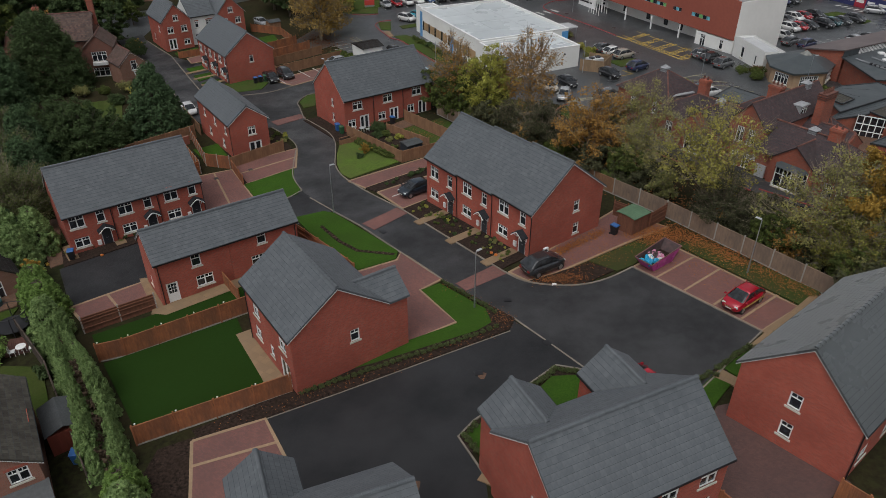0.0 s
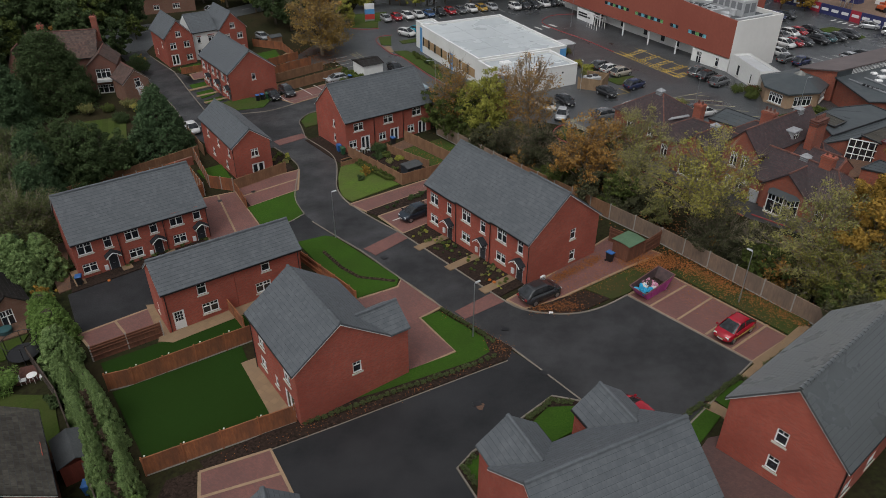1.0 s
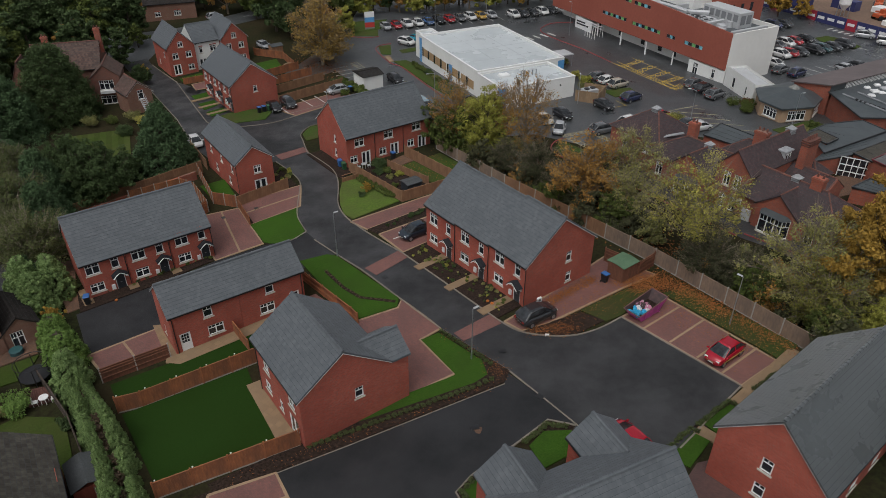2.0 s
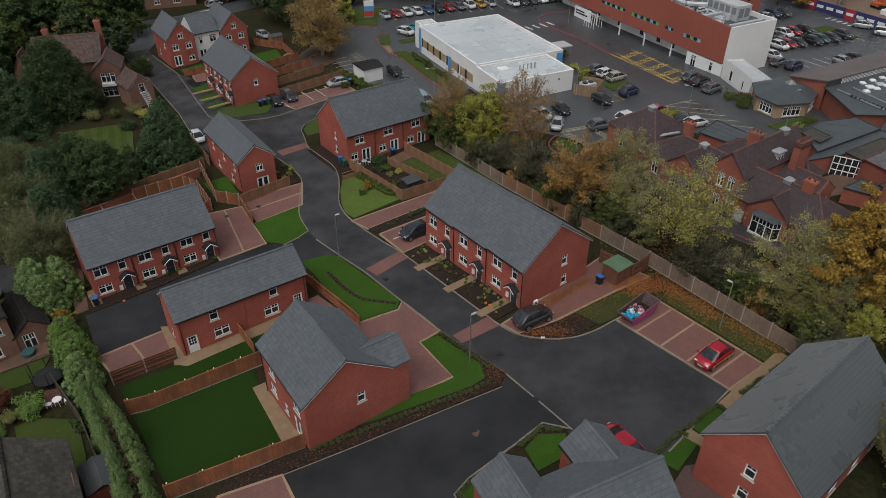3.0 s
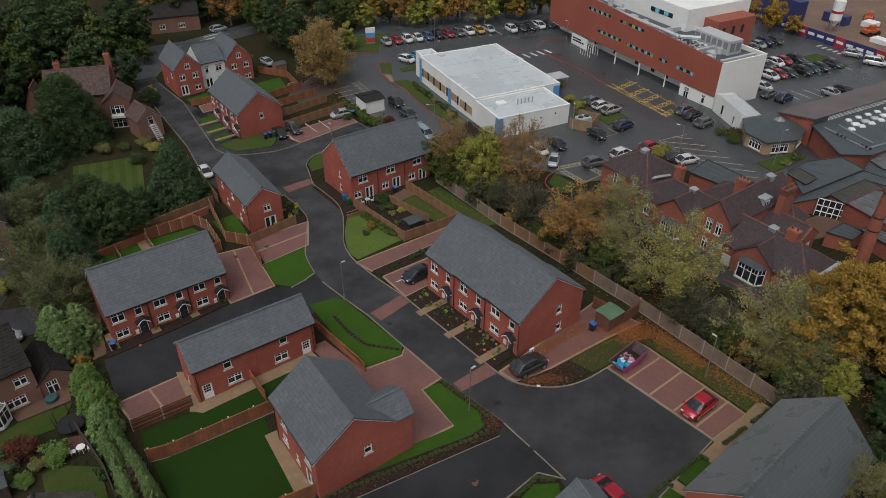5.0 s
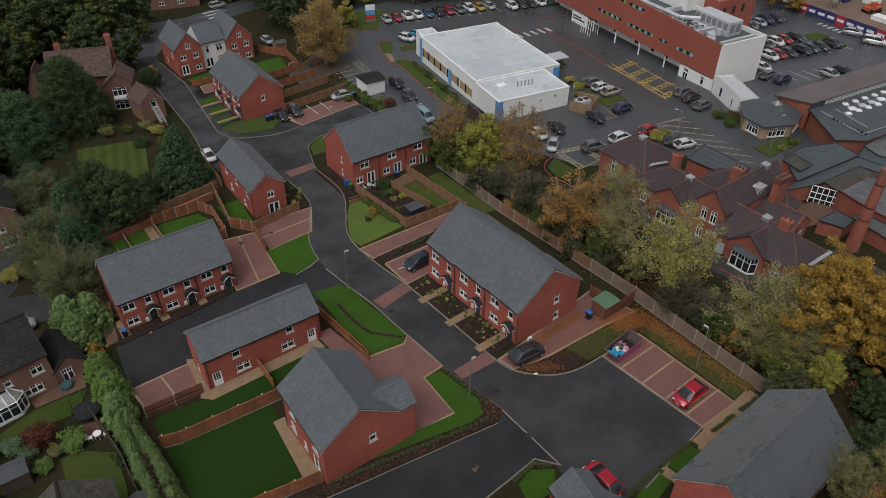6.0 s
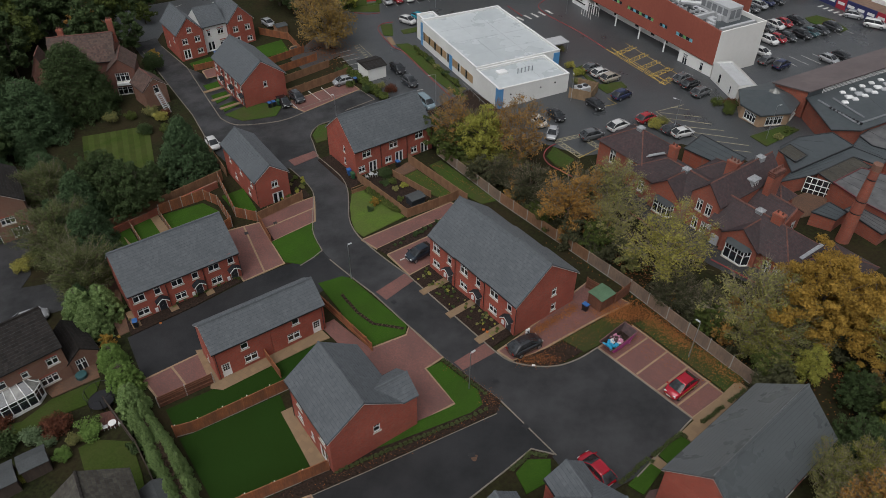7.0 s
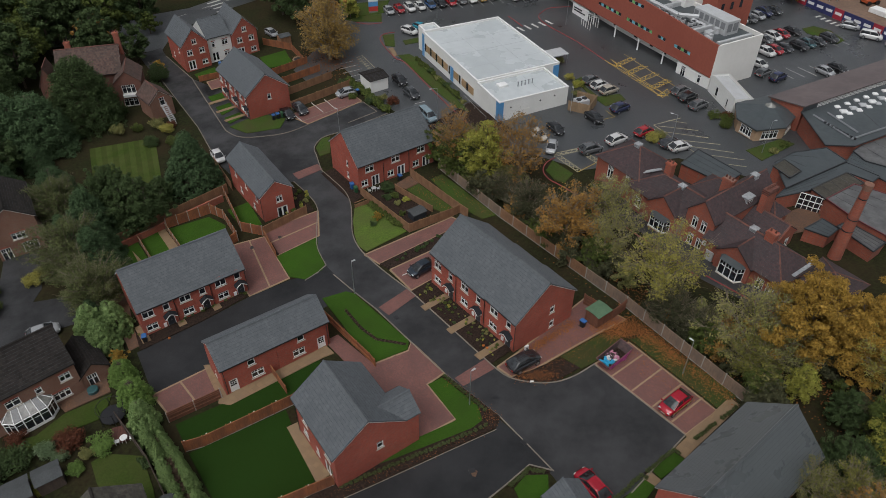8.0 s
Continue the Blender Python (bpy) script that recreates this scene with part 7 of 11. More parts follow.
flat_range("flat felt-roofed ward building", [(50.3, 89.3), (54.0, 92.0), (59.6, 93.3), (61.1, 89.7), (49.5, 82.8)], 3.0)
flat_range("low sunken flat roof in the ward", [(49.4, 88.0), (51.7, 89.7), (53.0, 86.7), (50.7, 85.0)], 3.2, roof=TILE_MOSS)
flat_range("narrow flat felt-roofed corridor", [(47.3, 80.6), (49.4, 82.7), (61.1, 89.5), (64.4, 85.9), (62.7, 84.5), (60.2, 86.8), (52.6, 82.3)], 2.8)
flat_range("mossy flat roof over the courtyard range", [(52.8, 82.0), (59.5, 86.1), (60.8, 83.5), (53.9, 79.4)], 3.3, roof=TILE_MOSS)
flat_range("flat grey-roofed boiler house with red edge", [(53.4, 78.7), (58.8, 82.2), (63.5, 79.0), (61.5, 74.5), (57.9, 70.6), (55.2, 74.6)], 3.9, roof=FELT_WORN)
flat_range("low worn-felt boiler house extension", [(52.9, 73.6), (54.7, 74.6), (57.7, 70.3), (55.3, 68.5)], 3.1, roof=FELT_WORN)
flat_range("small slate-grey roofed store", [(48.5, 73.4), (51.7, 75.5), (53.0, 73.4), (50.9, 71.7)], 2.9)
flat_range("low flat felt-roofed garages", [(36.3, 89.9), (40.0, 93.8), (44.5, 87.3), (41.2, 84.6)], 2.3)
flat_range("worn pale flat roof beside the wards", [(64.0, 93.0), (72.0, 99.2), (76.4, 94.1), (67.9, 88.2), (64.6, 90.3)], 2.7, roof=FELT_WORN)
flat_range("dark brick link with a felt roof", [(61.4, 89.8), (63.8, 92.6), (66.0, 90.2), (71.0, 86.0), (66.0, 83.6), (64.2, 86.4)], 2.6)
yd = thing("courtyard_window", pose(52.6, 80.4, 1.0, 0, 0, -31), "large white gridded window wall of a courtyard", "window")
bm = bmesh.new()
box(bm, -1.9, 0.1, -0.6, 1.9, 0.2, 2.3)
part("pane", bm, GLASS, yd)
for i in range(6):
    bm = bmesh.new()
    box(bm, -1.9 + 0.72 * i, 0.02, -0.6, -1.8 + 0.72 * i, 0.11, 2.3)
    part("mullion", bm, UPVC, yd)
for z in (-0.6, 0.3, 1.2, 2.2):
    bm = bmesh.new()
    box(bm, -1.9, 0.0, z, 1.9, 0.09, z + 0.1)
    part("transom", bm, UPVC, yd)
hh_, c_ = flat_range("dark flat roof with rows of roof lights", [(60.4, 104.2), (99.0, 125.0), (104.0, 113.0), (79.0, 101.5), (64.6, 94.0), (60.2, 94.2)], 3.2)
zr_ = 3.2 - rise(c_.x, c_.y) + 0.15
rng = random.Random(9)
for i in range(12):
    for bx, by, r in ((67.1, 104.3, 0.62), (66.7, 105.9, 0.42), (65.6, 102.5, 0.46)):
        bm = bmesh.new()
        x, y = bx + 2.15 * i - c_.x, by + 1.15 * i - c_.y
        soft_box(bm, x - r, y - 0.8 * r, zr_, x + r, y + 0.8 * r, zr_ + 0.3, 0.12)
        part("roof_light", bm, UPVC if rng.random() < 0.7 else METAL_PALE, hh_)
for p, q in (((61.5, 103.2), (64.4, 96.0)), ((64.5, 95.6), (80.5, 103.6)), ((64.2, 103.9), (66.4, 97.6))):
    bm = bmesh.new()
    p, q = Vector(p) - c_, Vector(q) - c_
    tube(bm, (*p, zr_ + 0.08), (*q, zr_ + 0.08), 0.16, 0.16, 6)
    part("roof_duct", bm, METAL_GREY, hh_)
for i in range(9):
    bm = bmesh.new()
    x, y = 62.4 + 0.33 * i - c_.x, 100.6 - 0.62 * i - c_.y
    soft_box(bm, x - 0.16, y - 0.16, zr_, x + 0.16, y + 0.16, zr_ + 0.3, 0.04)
    part("roof_vent", bm, BLACK, hh_)
h = thing("long_hall", pose(60.2, 104.4, -0.9, 0, 0, 28.3), "long hall with plum metal roof and clerestory windows", "building")
block(h, 0, 0, 46, 6.4, -1.5, 4.0, BRICK_OLD)
bm = bmesh.new()
for p in (((-0.3, -0.3, 5.4), (46.3, -0.3, 5.4), (46.3, 6.9, 3.9), (-0.3, 6.9, 3.9)),):
    v, u = [bm.verts.new(c) for c in p], [bm.verts.new((c[0], c[1], c[2] - 0.2)) for c in p]
    bm.faces.new(v)
    bm.faces.new(u[::-1])
    for i in range(4):
        bm.faces.new((v[i], v[(i + 1) % 4], u[(i + 1) % 4], u[i]))
part("roof", bm, surface("plum roof sheeting", (0.135, 0.105, 0.102), (0.105, 0.084, 0.083), 1.0, 0.2, 0.6, bump=0.1), h)
for x in (0.0, 45.9):
    bm = bmesh.new()
    prof_ = [(0.1, 3.99), (6.38, 3.99), (0.1, 5.2)]
    e0, e1 = ([bm.verts.new((x + d, y, z)) for y, z in prof_] for d in (0, 0.1))
    bm.faces.new(e0)
    bm.faces.new(e1[::-1])
    for i in range(3):
        bm.faces.new((e0[i], e0[(i + 1) % 3], e1[(i + 1) % 3], e1[i]))
    bmesh.ops.recalc_face_normals(bm, faces=bm.faces[:])
    part("end_wall", bm, BRICK_OLD, h)
bm = bmesh.new()
box(bm, 0.0, -0.05, 4.0, 46, 0.1, 5.2)
part("clerestory_wall", bm, SLATE_LEAD, h)
for i in range(40):
    bm = bmesh.new()
    box(bm, 3.4 + 1.05 * i, -0.1, 4.3, 4.4 + 1.05 * i, -0.054, 5.1)
    pane = part("clerestory_pane", bm, GLASS, h)
    for k in range(3):
        bm = bmesh.new()
        box(bm, 3.4 + 1.05 * i + 0.35 * k, -0.17, 4.25, 3.52 + 1.05 * i + 0.35 * k, -0.102, 5.12)
        part("mullion", bm, UPVC, pane)


# ---- fences ----
def fence_meshes(high, mat_name):
    """One close-boarded panel, 1 m long before it is stretched, with its rails behind and a gravel board below."""
    bm = bmesh.new()
    n = 14
    prof = []
    for i in range(n):
        a, b = i / n, (i + 1) / n
        y = -0.02 + 0.007 * (i % 2)
        z = high - 0.06 + 0.012 * ((i * 7) % 3)
        prof += [(a + 0.003, y, z), (b - 0.006, y, z), (b - 0.003, 0.0, z - 0.01)]
    rows = [[bm.verts.new((x, y, 0.1)) for x, y, z in prof], [bm.verts.new((x, y, z)) for x, y, z in prof], [bm.verts.new((x, 0.012, z)) for x, y, z in prof], [bm.verts.new((x, 0.012, 0.1)) for x, y, z in prof]]
    for r, q in zip(rows, rows[1:]):
        for i in range(len(prof) - 1):
            bm.faces.new((r[i], r[i + 1], q[i + 1], q[i]))
    bmesh.ops.recalc_face_normals(bm, faces=bm.faces[:])
    boards = bpy.data.meshes.new("panel")
    bm.to_mesh(boards)
    bm.free()
    bm = bmesh.new()
    for z in (0.45, 1.0, high - 0.3):
        box(bm, 0, 0.014, z, 1, 0.075, z + 0.08)
    box(bm, 0, -0.035, high - 0.055, 1, 0.05, high - 0.015)
    rails = bpy.data.meshes.new("rail")
    bm.to_mesh(rails)
    bm.free()
    bm = bmesh.new()
    box(bm, 0, -0.03, -0.3, 1, 0.03, 0.1)
    base = bpy.data.meshes.new("gravel_board")
    bm.to_mesh(base)
    bm.free()
    return boards, rails, base


FENCES = {}


def fence(label, pts, high=1.75, mat_=None, post=None, span=2.4, base_mat=None, flip=False, cap=False):
    """A panel fence along a line of corners, each panel stepping with the land."""
    mat_, post = mat_ or FENCE, post or FENCE
    key = (round(high, 2), mat_.name, (base_mat or mat_).name)
    if key not in FENCES:
        FENCES[key] = fence_meshes(high, mat_.name)
        for me, m in zip(FENCES[key], (mat_, mat_, base_mat or mat_)):
            me.materials.append(m)
        bm = bmesh.new()
        soft_box(bm, -0.055, -0.055, -0.4, 0.055, 0.055, high + 0.06, 0.02)
        pm = bpy.data.meshes.new("post")
        bm.to_mesh(pm)
        bm.free()
        pm.materials.append(post)
        FENCES[key] = (*FENCES[key], pm)
    boards, rails, base, pm = FENCES[key]
    o = pts[0]
    f = thing("fence", pose(o[0], o[1], rise(*o)), label, "fence")
    inv = f.matrix_world.inverted()
    for a, b in zip(pts, pts[1:]):
        if flip:
            a, b = b, a
        a, b = Vector(a), Vector(b)
        n = max(1, round((b - a).length / span))
        w = (b - a).length / n
        yaw = math.degrees(math.atan2(b.y - a.y, b.x - a.x))
        for i in range(n):
            p, q = a.lerp(b, i / n), a.lerp(b, (i + 1) / n)
            z0, z1 = rise(p.x, p.y), rise(q.x, q.y)
            z = z0 + 0.03
            lean = -math.degrees(math.atan2(z1 - z0, w))
            for name, me in (("panel", boards), ("rail", rails), ("gravel_board", base)):
                ob = new(name, me)
                ob.parent = f
                ob.matrix_basis = inv @ pose(p.x, p.y, z, 0, lean, yaw) @ Matrix.Diagonal((math.hypot(w, z1 - z0), 1, 1, 1))
            ob = new("post", pm)
            ob.parent = f
            ob.matrix_basis = inv @ pose(p.x, p.y, z0 + 0.1, 0, 0, yaw)
        ob = new("post", pm)
        ob.parent = f
        ob.matrix_basis = inv @ pose(b.x, b.y, rise(b.x, b.y) + 0.1, 0, 0, yaw)
    return f


fence("weathered grey-brown panel fence with concrete posts", [(-0.8, 94.8), (8.1, 80.7)], 1.8, FENCE_GREY, CONCRETE, 2.9, CONCRETE)
fence("red-brown panel fence with concrete posts behind the terrace", [(8.1, 80.7), (18.2, 66.44)], 1.8, FENCE_TAN, CONCRETE, 2.9, CONCRETE)
fence("weathered grey-brown panel fence with concrete posts", [(18.2, 66.44), (22.2, 60.8), (31.6, 45.6)], 1.8, FENCE_GREY, CONCRETE, 2.9, CONCRETE)
fence("brown timber fence by the store", [(22.0, 60.4), (20.0, 58.6), (17.2, 61.6)], 1.7, FENCE_DIM, FENCE_DIM)
fence("orange-brown close-boarded fence round the artificial lawn", [(-20.6, 32.7), (-10.9, 37.2)], 1.75, FENCE, FENCE, base_mat=CONCRETE)
fence("orange-brown close-boarded fence between the gardens", [(-26.9, 41.6), (-25.0, 42.2), (-16.3, 47.4), (-14.9, 48.4)], 1.75, FENCE, FENCE, base_mat=CONCRETE)
fence("orange-brown timber gate fence beside the house", [(-16.3, 47.4), (-15.0, 45.6), (-13.7, 46.5)], 1.5, FENCE, FENCE)
fence("dark timber fence showing its posts and rails", [(-29.8, 45.4), (-24.8, 48.5)], 1.61, FENCE_DIM, CONCRETE, 2.5, flip=True)
fence("red-brown timber fence along the lawn", [(-15.3, 61.2), (-8.7, 53.3), (-8.0, 52.3)], 1.3, FENCE, FENCE, flip=True)
fence("short timber fence between back doors", [(-19.9, 52.0), (-17.6, 48.8)], 1.4, FENCE, FENCE)
fence("long tan timber fence behind the gardens", [(-48.6, 75.4), (-34.0, 89.6)], 1.9, FENCE_TAN, FENCE_TAN, 2.0)
fence("orange-brown garden fence with pale posts", [(-41.0, 80.9), (-35.4, 84.4), (-32.9, 82.7), (-29.6, 77.3), (-30.4, 76.0)], 1.7, FENCE, CONCRETE, 1.8)
fence("low garden divider with pale posts", [(-44.3, 78.0), (-40.4, 72.6)], 1.1, FENCE_TAN, CONCRETE, 1.8)
fence("low garden divider with pale posts", [(-41.0, 80.6), (-37.0, 75.0)], 1.1, FENCE_TAN, CONCRETE, 1.8)
fence("low brown fence closing the back garden", [(-48.0, 75.6), (-45.4, 71.4)], 1.5, FENCE, FENCE, 1.8)
fence("timber fence beside the narrow house", [(-34.4, 89.0), (-29.6, 79.6), (-26.2, 78.3)], 1.7, FENCE, FENCE, 1.9)
fence("orange-brown timber fence in front of the narrow house", [(-26.2, 78.3), (-20.6, 83.4)], 1.5, FENCE_TAN, FENCE_TAN, 1.8)
fence("low timber fence with pale end post", [(-25.9, 78.0), (-23.3, 73.1)], 1.3, FENCE, CONCRETE, 1.8)
fence("timber fence round the planted back garden", [(-12.9, 88.0), (-5.0, 77.8), (1.0, 81.3), (2.2, 82.2)], 1.5, FENCE_TAN, FENCE_TAN, 1.8)
fence("long timber fence between back gardens", [(-5.4, 92.8), (2.0, 82.7), (3.4, 80.9)], 1.6, FENCE_TAN, FENCE_TAN, 1.8)
fence("low timber fence between back gardens", [(-7.6, 88.9), (-1.8, 82.7)], 1.12, FENCE_TAN, FENCE_TAN, 1.8)
fence("low tan fence at the head of the lawn", [(-13.4, 84.3), (-11.5, 85.6)], 0.7, FENCE_TAN, FENCE_TAN, 1.8)
fence("timber fence behind the white-lined bays", [(-28.6, 117.4), (-18.4, 125.8)], 1.6, FENCE_TAN, FENCE_TAN, 2.0)
fence("timber fence between stepped back gardens", [(-31.0, 122.6), (-22.6, 129.8)], 1.5, FENCE_TAN, FENCE_TAN, 2.0)
fence("timber fence between stepped back gardens", [(-33.6, 126.6), (-25.4, 133.2)], 1.5, FENCE, FENCE, 2.0)
fence("timber fence between stepped back gardens", [(-36.2, 130.6), (-28.6, 137.0)], 1.5, FENCE, FENCE, 2.0)
fence("timber fence round the far garden", [(-39.6, 146.5), (-32.8, 143.4), (-29.5, 137.4)], 1.5, FENCE, FENCE, 2.0)
fence("low brown fence in front of the gabled house", [(-49.4, 129.9), (-45.2, 132.0)], 1.2, FENCE, FENCE, 2.0)
fence("brown timber fence by the lane", [(-38.2, 98.2), (-33.6, 90.6)], 1.6, FENCE_TAN, FENCE_TAN, 2.0)
fence("dark garden fence behind the hedge", [(-35.6, 45.9), (-30.4, 40.4), (-22.4, 29.5)], 1.5, FENCE_OLD, FENCE_OLD, 2.2)
fence("slatted timber screen round the cooling unit", [(22.6, 113.6), (26.0, 111.6), (28.0, 115.4), (24.8, 117.4)], 1.9, FENCE_PALE, FENCE_PALE, 1.9)
fence("brown timber fence in the passage", [(14.6, 27.6), (19.2, 20.6)], 1.6, FENCE, FENCE, 2.0)
fence("timber fence beside the large house", [(22.6, 26.4), (24.5, 24.0)], 1.6, FENCE, FENCE, 2.0)
# low brick wall behind the terrace gardens
w = thing("garden_wall", pose(-47.4, 76.0, rise(-47.4, 76)), "low dark red brick garden wall", "wall")
inv = w.matrix_world.inverted()
bm = bmesh.new()
a, b = Vector((-47.0, 75.2)), Vector((-34.2, 87.6))
for i in range(8):
    p, q = a.lerp(b, i / 8), a.lerp(b, (i + 1) / 8 - 0.002)
    d = (q - p).normalized()
    n = Vector((-d.y, d.x)) * 0.12
    z = rise(p.x, p.y)
    prism(bm, [tuple(Vector((c.x, c.y)) - Vector((-47.4, 76.0))) for c in (p - n, q - n, q + n, p + n)], z - rise(-47.4, 76) - 0.4, z - rise(-47.4, 76) + 1.2)
part("brickwork", bm, BRICK_OLD, w)


# ---- street lamps, bins, sheds and other loose things ----
def street_lamp(x, y, high, yaw, arm=0.6, label="grey steel street lamp with a short bracket"):
    l = thing("street_lamp", pose(x, y, rise(x, y), 0, 0, yaw), label, "street lamp", "street lamps")
    bm = bmesh.new()
    tube(bm, (0, 0, -0.3), (0, 0, 1.0), 0.07, 0.07, 10)
    tube(bm, (0, 0, 1.0), (0, 0, high), 0.05, 0.038, 10)
    part("pole", bm, METAL, l)
    bm = bmesh.new()
    tube(bm, (0, 0, high - 0.02), (arm, 0, high + 0.06), 0.03, 0.03, 6)
    part("bracket", bm, METAL, l)
    bm = bmesh.new()
    soft_box(bm, arm - 0.05, -0.1, high + 0.02, arm + 0.45, 0.1, high + 0.11, 0.04)
    part("lantern", bm, METAL_PALE, l)


street_lamp(2.6, 46.4, 5.6, 40, 0.15)
street_lamp(-11.6, 64.9, 5.6, 35, 0.1)
street_lamp(26.2, 49.8, 5.4, 130, 0.1)
street_lamp(-18.2, 106.2, 5.6, 140, 0.1)
street_lamp(37.6, 99.6, 6.0, 150, 0.8)
street_lamp(51.8, 97.0, 6.0, 20, 0.4)
street_lamp(-1.2, 111.0, 6.5, 200, 1.0)
street_lamp(27.5, 152.5, 7.0, 120, 0.4)
street_lamp(-1.5, 157.5, 7.0, 250, 0.4)
street_lamp(22.8, 112.2, 5.0, 90, 0.2)
street_lamp(10.5, 170.5, 7.0, 250, 0.4)


def wheelie_bin(x, y, yaw, colour, lid, label):
    b = thing("wheelie_bin", pose(x, y, rise(x, y) + 0.09, 0, 0, yaw), label, "bin")
    bm = bmesh.new()
    lo = [bm.verts.new(p) for p in ((-0.22, -0.26, 0.06), (0.22, -0.26, 0.06), (0.22, 0.2, 0.06), (-0.22, 0.2, 0.06))]
    hi = [bm.verts.new(p) for p in ((-0.29, -0.36, 1.0), (0.29, -0.36, 1.0), (0.29, 0.34, 1.0), (-0.29, 0.34, 1.0))]
    for i in range(4):
        bm.faces.new((lo[i], lo[(i + 1) % 4], hi[(i + 1) % 4], hi[i]))
    bm.faces.new(lo[::-1])
    bm.faces.new(hi)
    part("body", bm, colour, b)
    bm = bmesh.new()
    soft_box(bm, -0.31, -0.4, 1.0, 0.31, 0.38, 1.09, 0.05)
    part("lid", bm, lid, b)
    for s in (-0.26, 0.26):
        bm = bmesh.new()
        tube(bm, (s - 0.03, 0.26, 0.1), (s + 0.03, 0.26, 0.1), 0.1, 0.1, 10)
        part("wheel", bm, BLACK, b)


BIN_BLACK, BIN_BLUE, BIN_GREEN = plain("black bin plastic", (0.014, 0.015, 0.017), 0.5), plain("blue bin plastic", (0.03, 0.12, 0.34), 0.45), plain("green bin plastic", (0.03, 0.10, 0.045), 0.5)
for x, y, yaw, c, l, lab in ((16.4, 57.6, 40, BIN_BLACK, BIN_BLUE, "black wheelie bin with blue lid by the store"), (-36.4, 57.6, 20, BIN_BLACK, BIN_BLUE, "black wheelie bin with blue lid by the terrace"),
                             (-13.7, 88.6, 30, BIN_GREEN, BIN_GREEN, "green wheelie bin by the gable wall"),
                             (-14.4, 89.7, 30, BIN_BLUE, BIN_BLUE, "blue wheelie bin by the gable wall"), (-7.0, 91.6, 35, BIN_BLACK, BIN_BLUE, "black wheelie bin with blue lid on the patio"),
                             (-31.2, 113.4, 30, BIN_BLACK, BIN_BLUE, "black wheelie bin with blue lid on the lawn"), (-30.5, 113.9, 30, BIN_BLACK, BIN_BLUE, "black wheelie bin with blue lid on the lawn"),
                             (-29.8, 114.4, 20, BIN_GREEN, BIN_GREEN, "green wheelie bin on the corner lawn"), (-46.6, 136.2, 30, BIN_BLUE, BIN_BLUE, "blue wheelie bin by the white house"),
                             (-16.6, 122.4, 30, BIN_BLACK, BIN_BLUE, "black wheelie bin with blue lid by the hut"), (-17.6, 122.6, 10, BIN_GREEN, BIN_GREEN, "green wheelie bin by the hut"),
                             (-24.2, 84.2, 30, BIN_BLACK, BIN_BLUE, "black wheelie bin with blue lid behind the fence"), (-24.0, 31.4, 10, BIN_BLUE, BIN_BLUE, "blue storage bin by the hedge"), (26.4, 24.4, 0, BIN_BLUE, BIN_BLUE, "blue bucket-like bin on rough ground")):
    wheelie_bin(x, y, yaw, c, l, lab)


def shed(x, y, yaw, sx, sy, hz, wall, roof, label, pitch=0.35, door=True):
    s = thing("shed", pose(x, y, rise(x, y), 0, 0, yaw), label, "shed")
    n = max(4, int(sx / 0.15))
    for i in range(n):
        a, b = -sx / 2 + sx * i / n + 0.004, -sx / 2 + sx * (i + 1) / n - 0.004
        for y0, y1 in ((-sy / 2 - 0.02, -sy / 2), (sy / 2, sy / 2 + 0.02)):
            bm = bmesh.new()
            box(bm, a, y0, -0.3, b, y1, hz)
            part("board", bm, wall, s)
    bm = bmesh.new()
    box(bm, -sx / 2, -sy / 2 + 0.001, -0.3, sx / 2, sy / 2 - 0.001, hz - 0.02)
    part("body", bm, wall, s)
    bm = bmesh.new()
    p = [(-sx / 2 - 0.12, -sy / 2 - 0.15, hz), (sx / 2 + 0.12, -sy / 2 - 0.15, hz), (sx / 2 + 0.12, 0, hz + pitch), (-sx / 2 - 0.12, 0, hz + pitch), (sx / 2 + 0.12, sy / 2 + 0.15, hz), (-sx / 2 - 0.12, sy / 2 + 0.15, hz)]
    v, u = [bm.verts.new(c) for c in p], [bm.verts.new((c[0], c[1], c[2] + 0.06)) for c in p]
    for f in ((0, 1, 2, 3), (3, 2, 4, 5)):
        bm.faces.new([u[i] for i in f])
        bm.faces.new([v[i] for i in reversed(f)])
    for a, b in ((0, 1), (1, 2), (2, 4), (4, 5), (5, 3), (3, 0)):
        bm.faces.new((v[a], v[b], u[b], u[a]))
    part("roof", bm, roof, s)
    return s


FELT_GREEN = surface("green roofing felt", (0.09, 0.16, 0.09), (0.07, 0.13, 0.075), 8.0, 0.6, 0.9, bump=0.3)
FELT_GREY = surface("grey shed felt", (0.065, 0.07, 0.072), (0.045, 0.05, 0.052), 8.0, 0.6, 0.9, bump=0.3)
DECK = surface("red-brown decking", (0.12, 0.045, 0.032), (0.085, 0.036, 0.028), 5.0, 0.6, 0.8, bump=0.3)
SHED_RED = surface("red-stained timber", (0.24, 0.05, 0.03), (0.18, 0.04, 0.025), 6.0, 0.6, 0.8, bump=0.3, stretch=(4, 4, 0.4))
shed(18.3, 58.6, 38, 2.2, 1.9, 1.9, FENCE_DIM, FELT_GREEN, "brown timber store with green felt roof", 0.12)
shed(-4.0, 81.5, 36, 2.2, 1.6, 1.15, DOOR_GREY, FELT_GREY, "small grey garden shed with grey roof", 0.2)
deck = thing("decking", pose(-34.3, 44.1, rise(-34.3, 44.1), 0, 0, 20), "low red-brown timber deck in the garden", "decking")
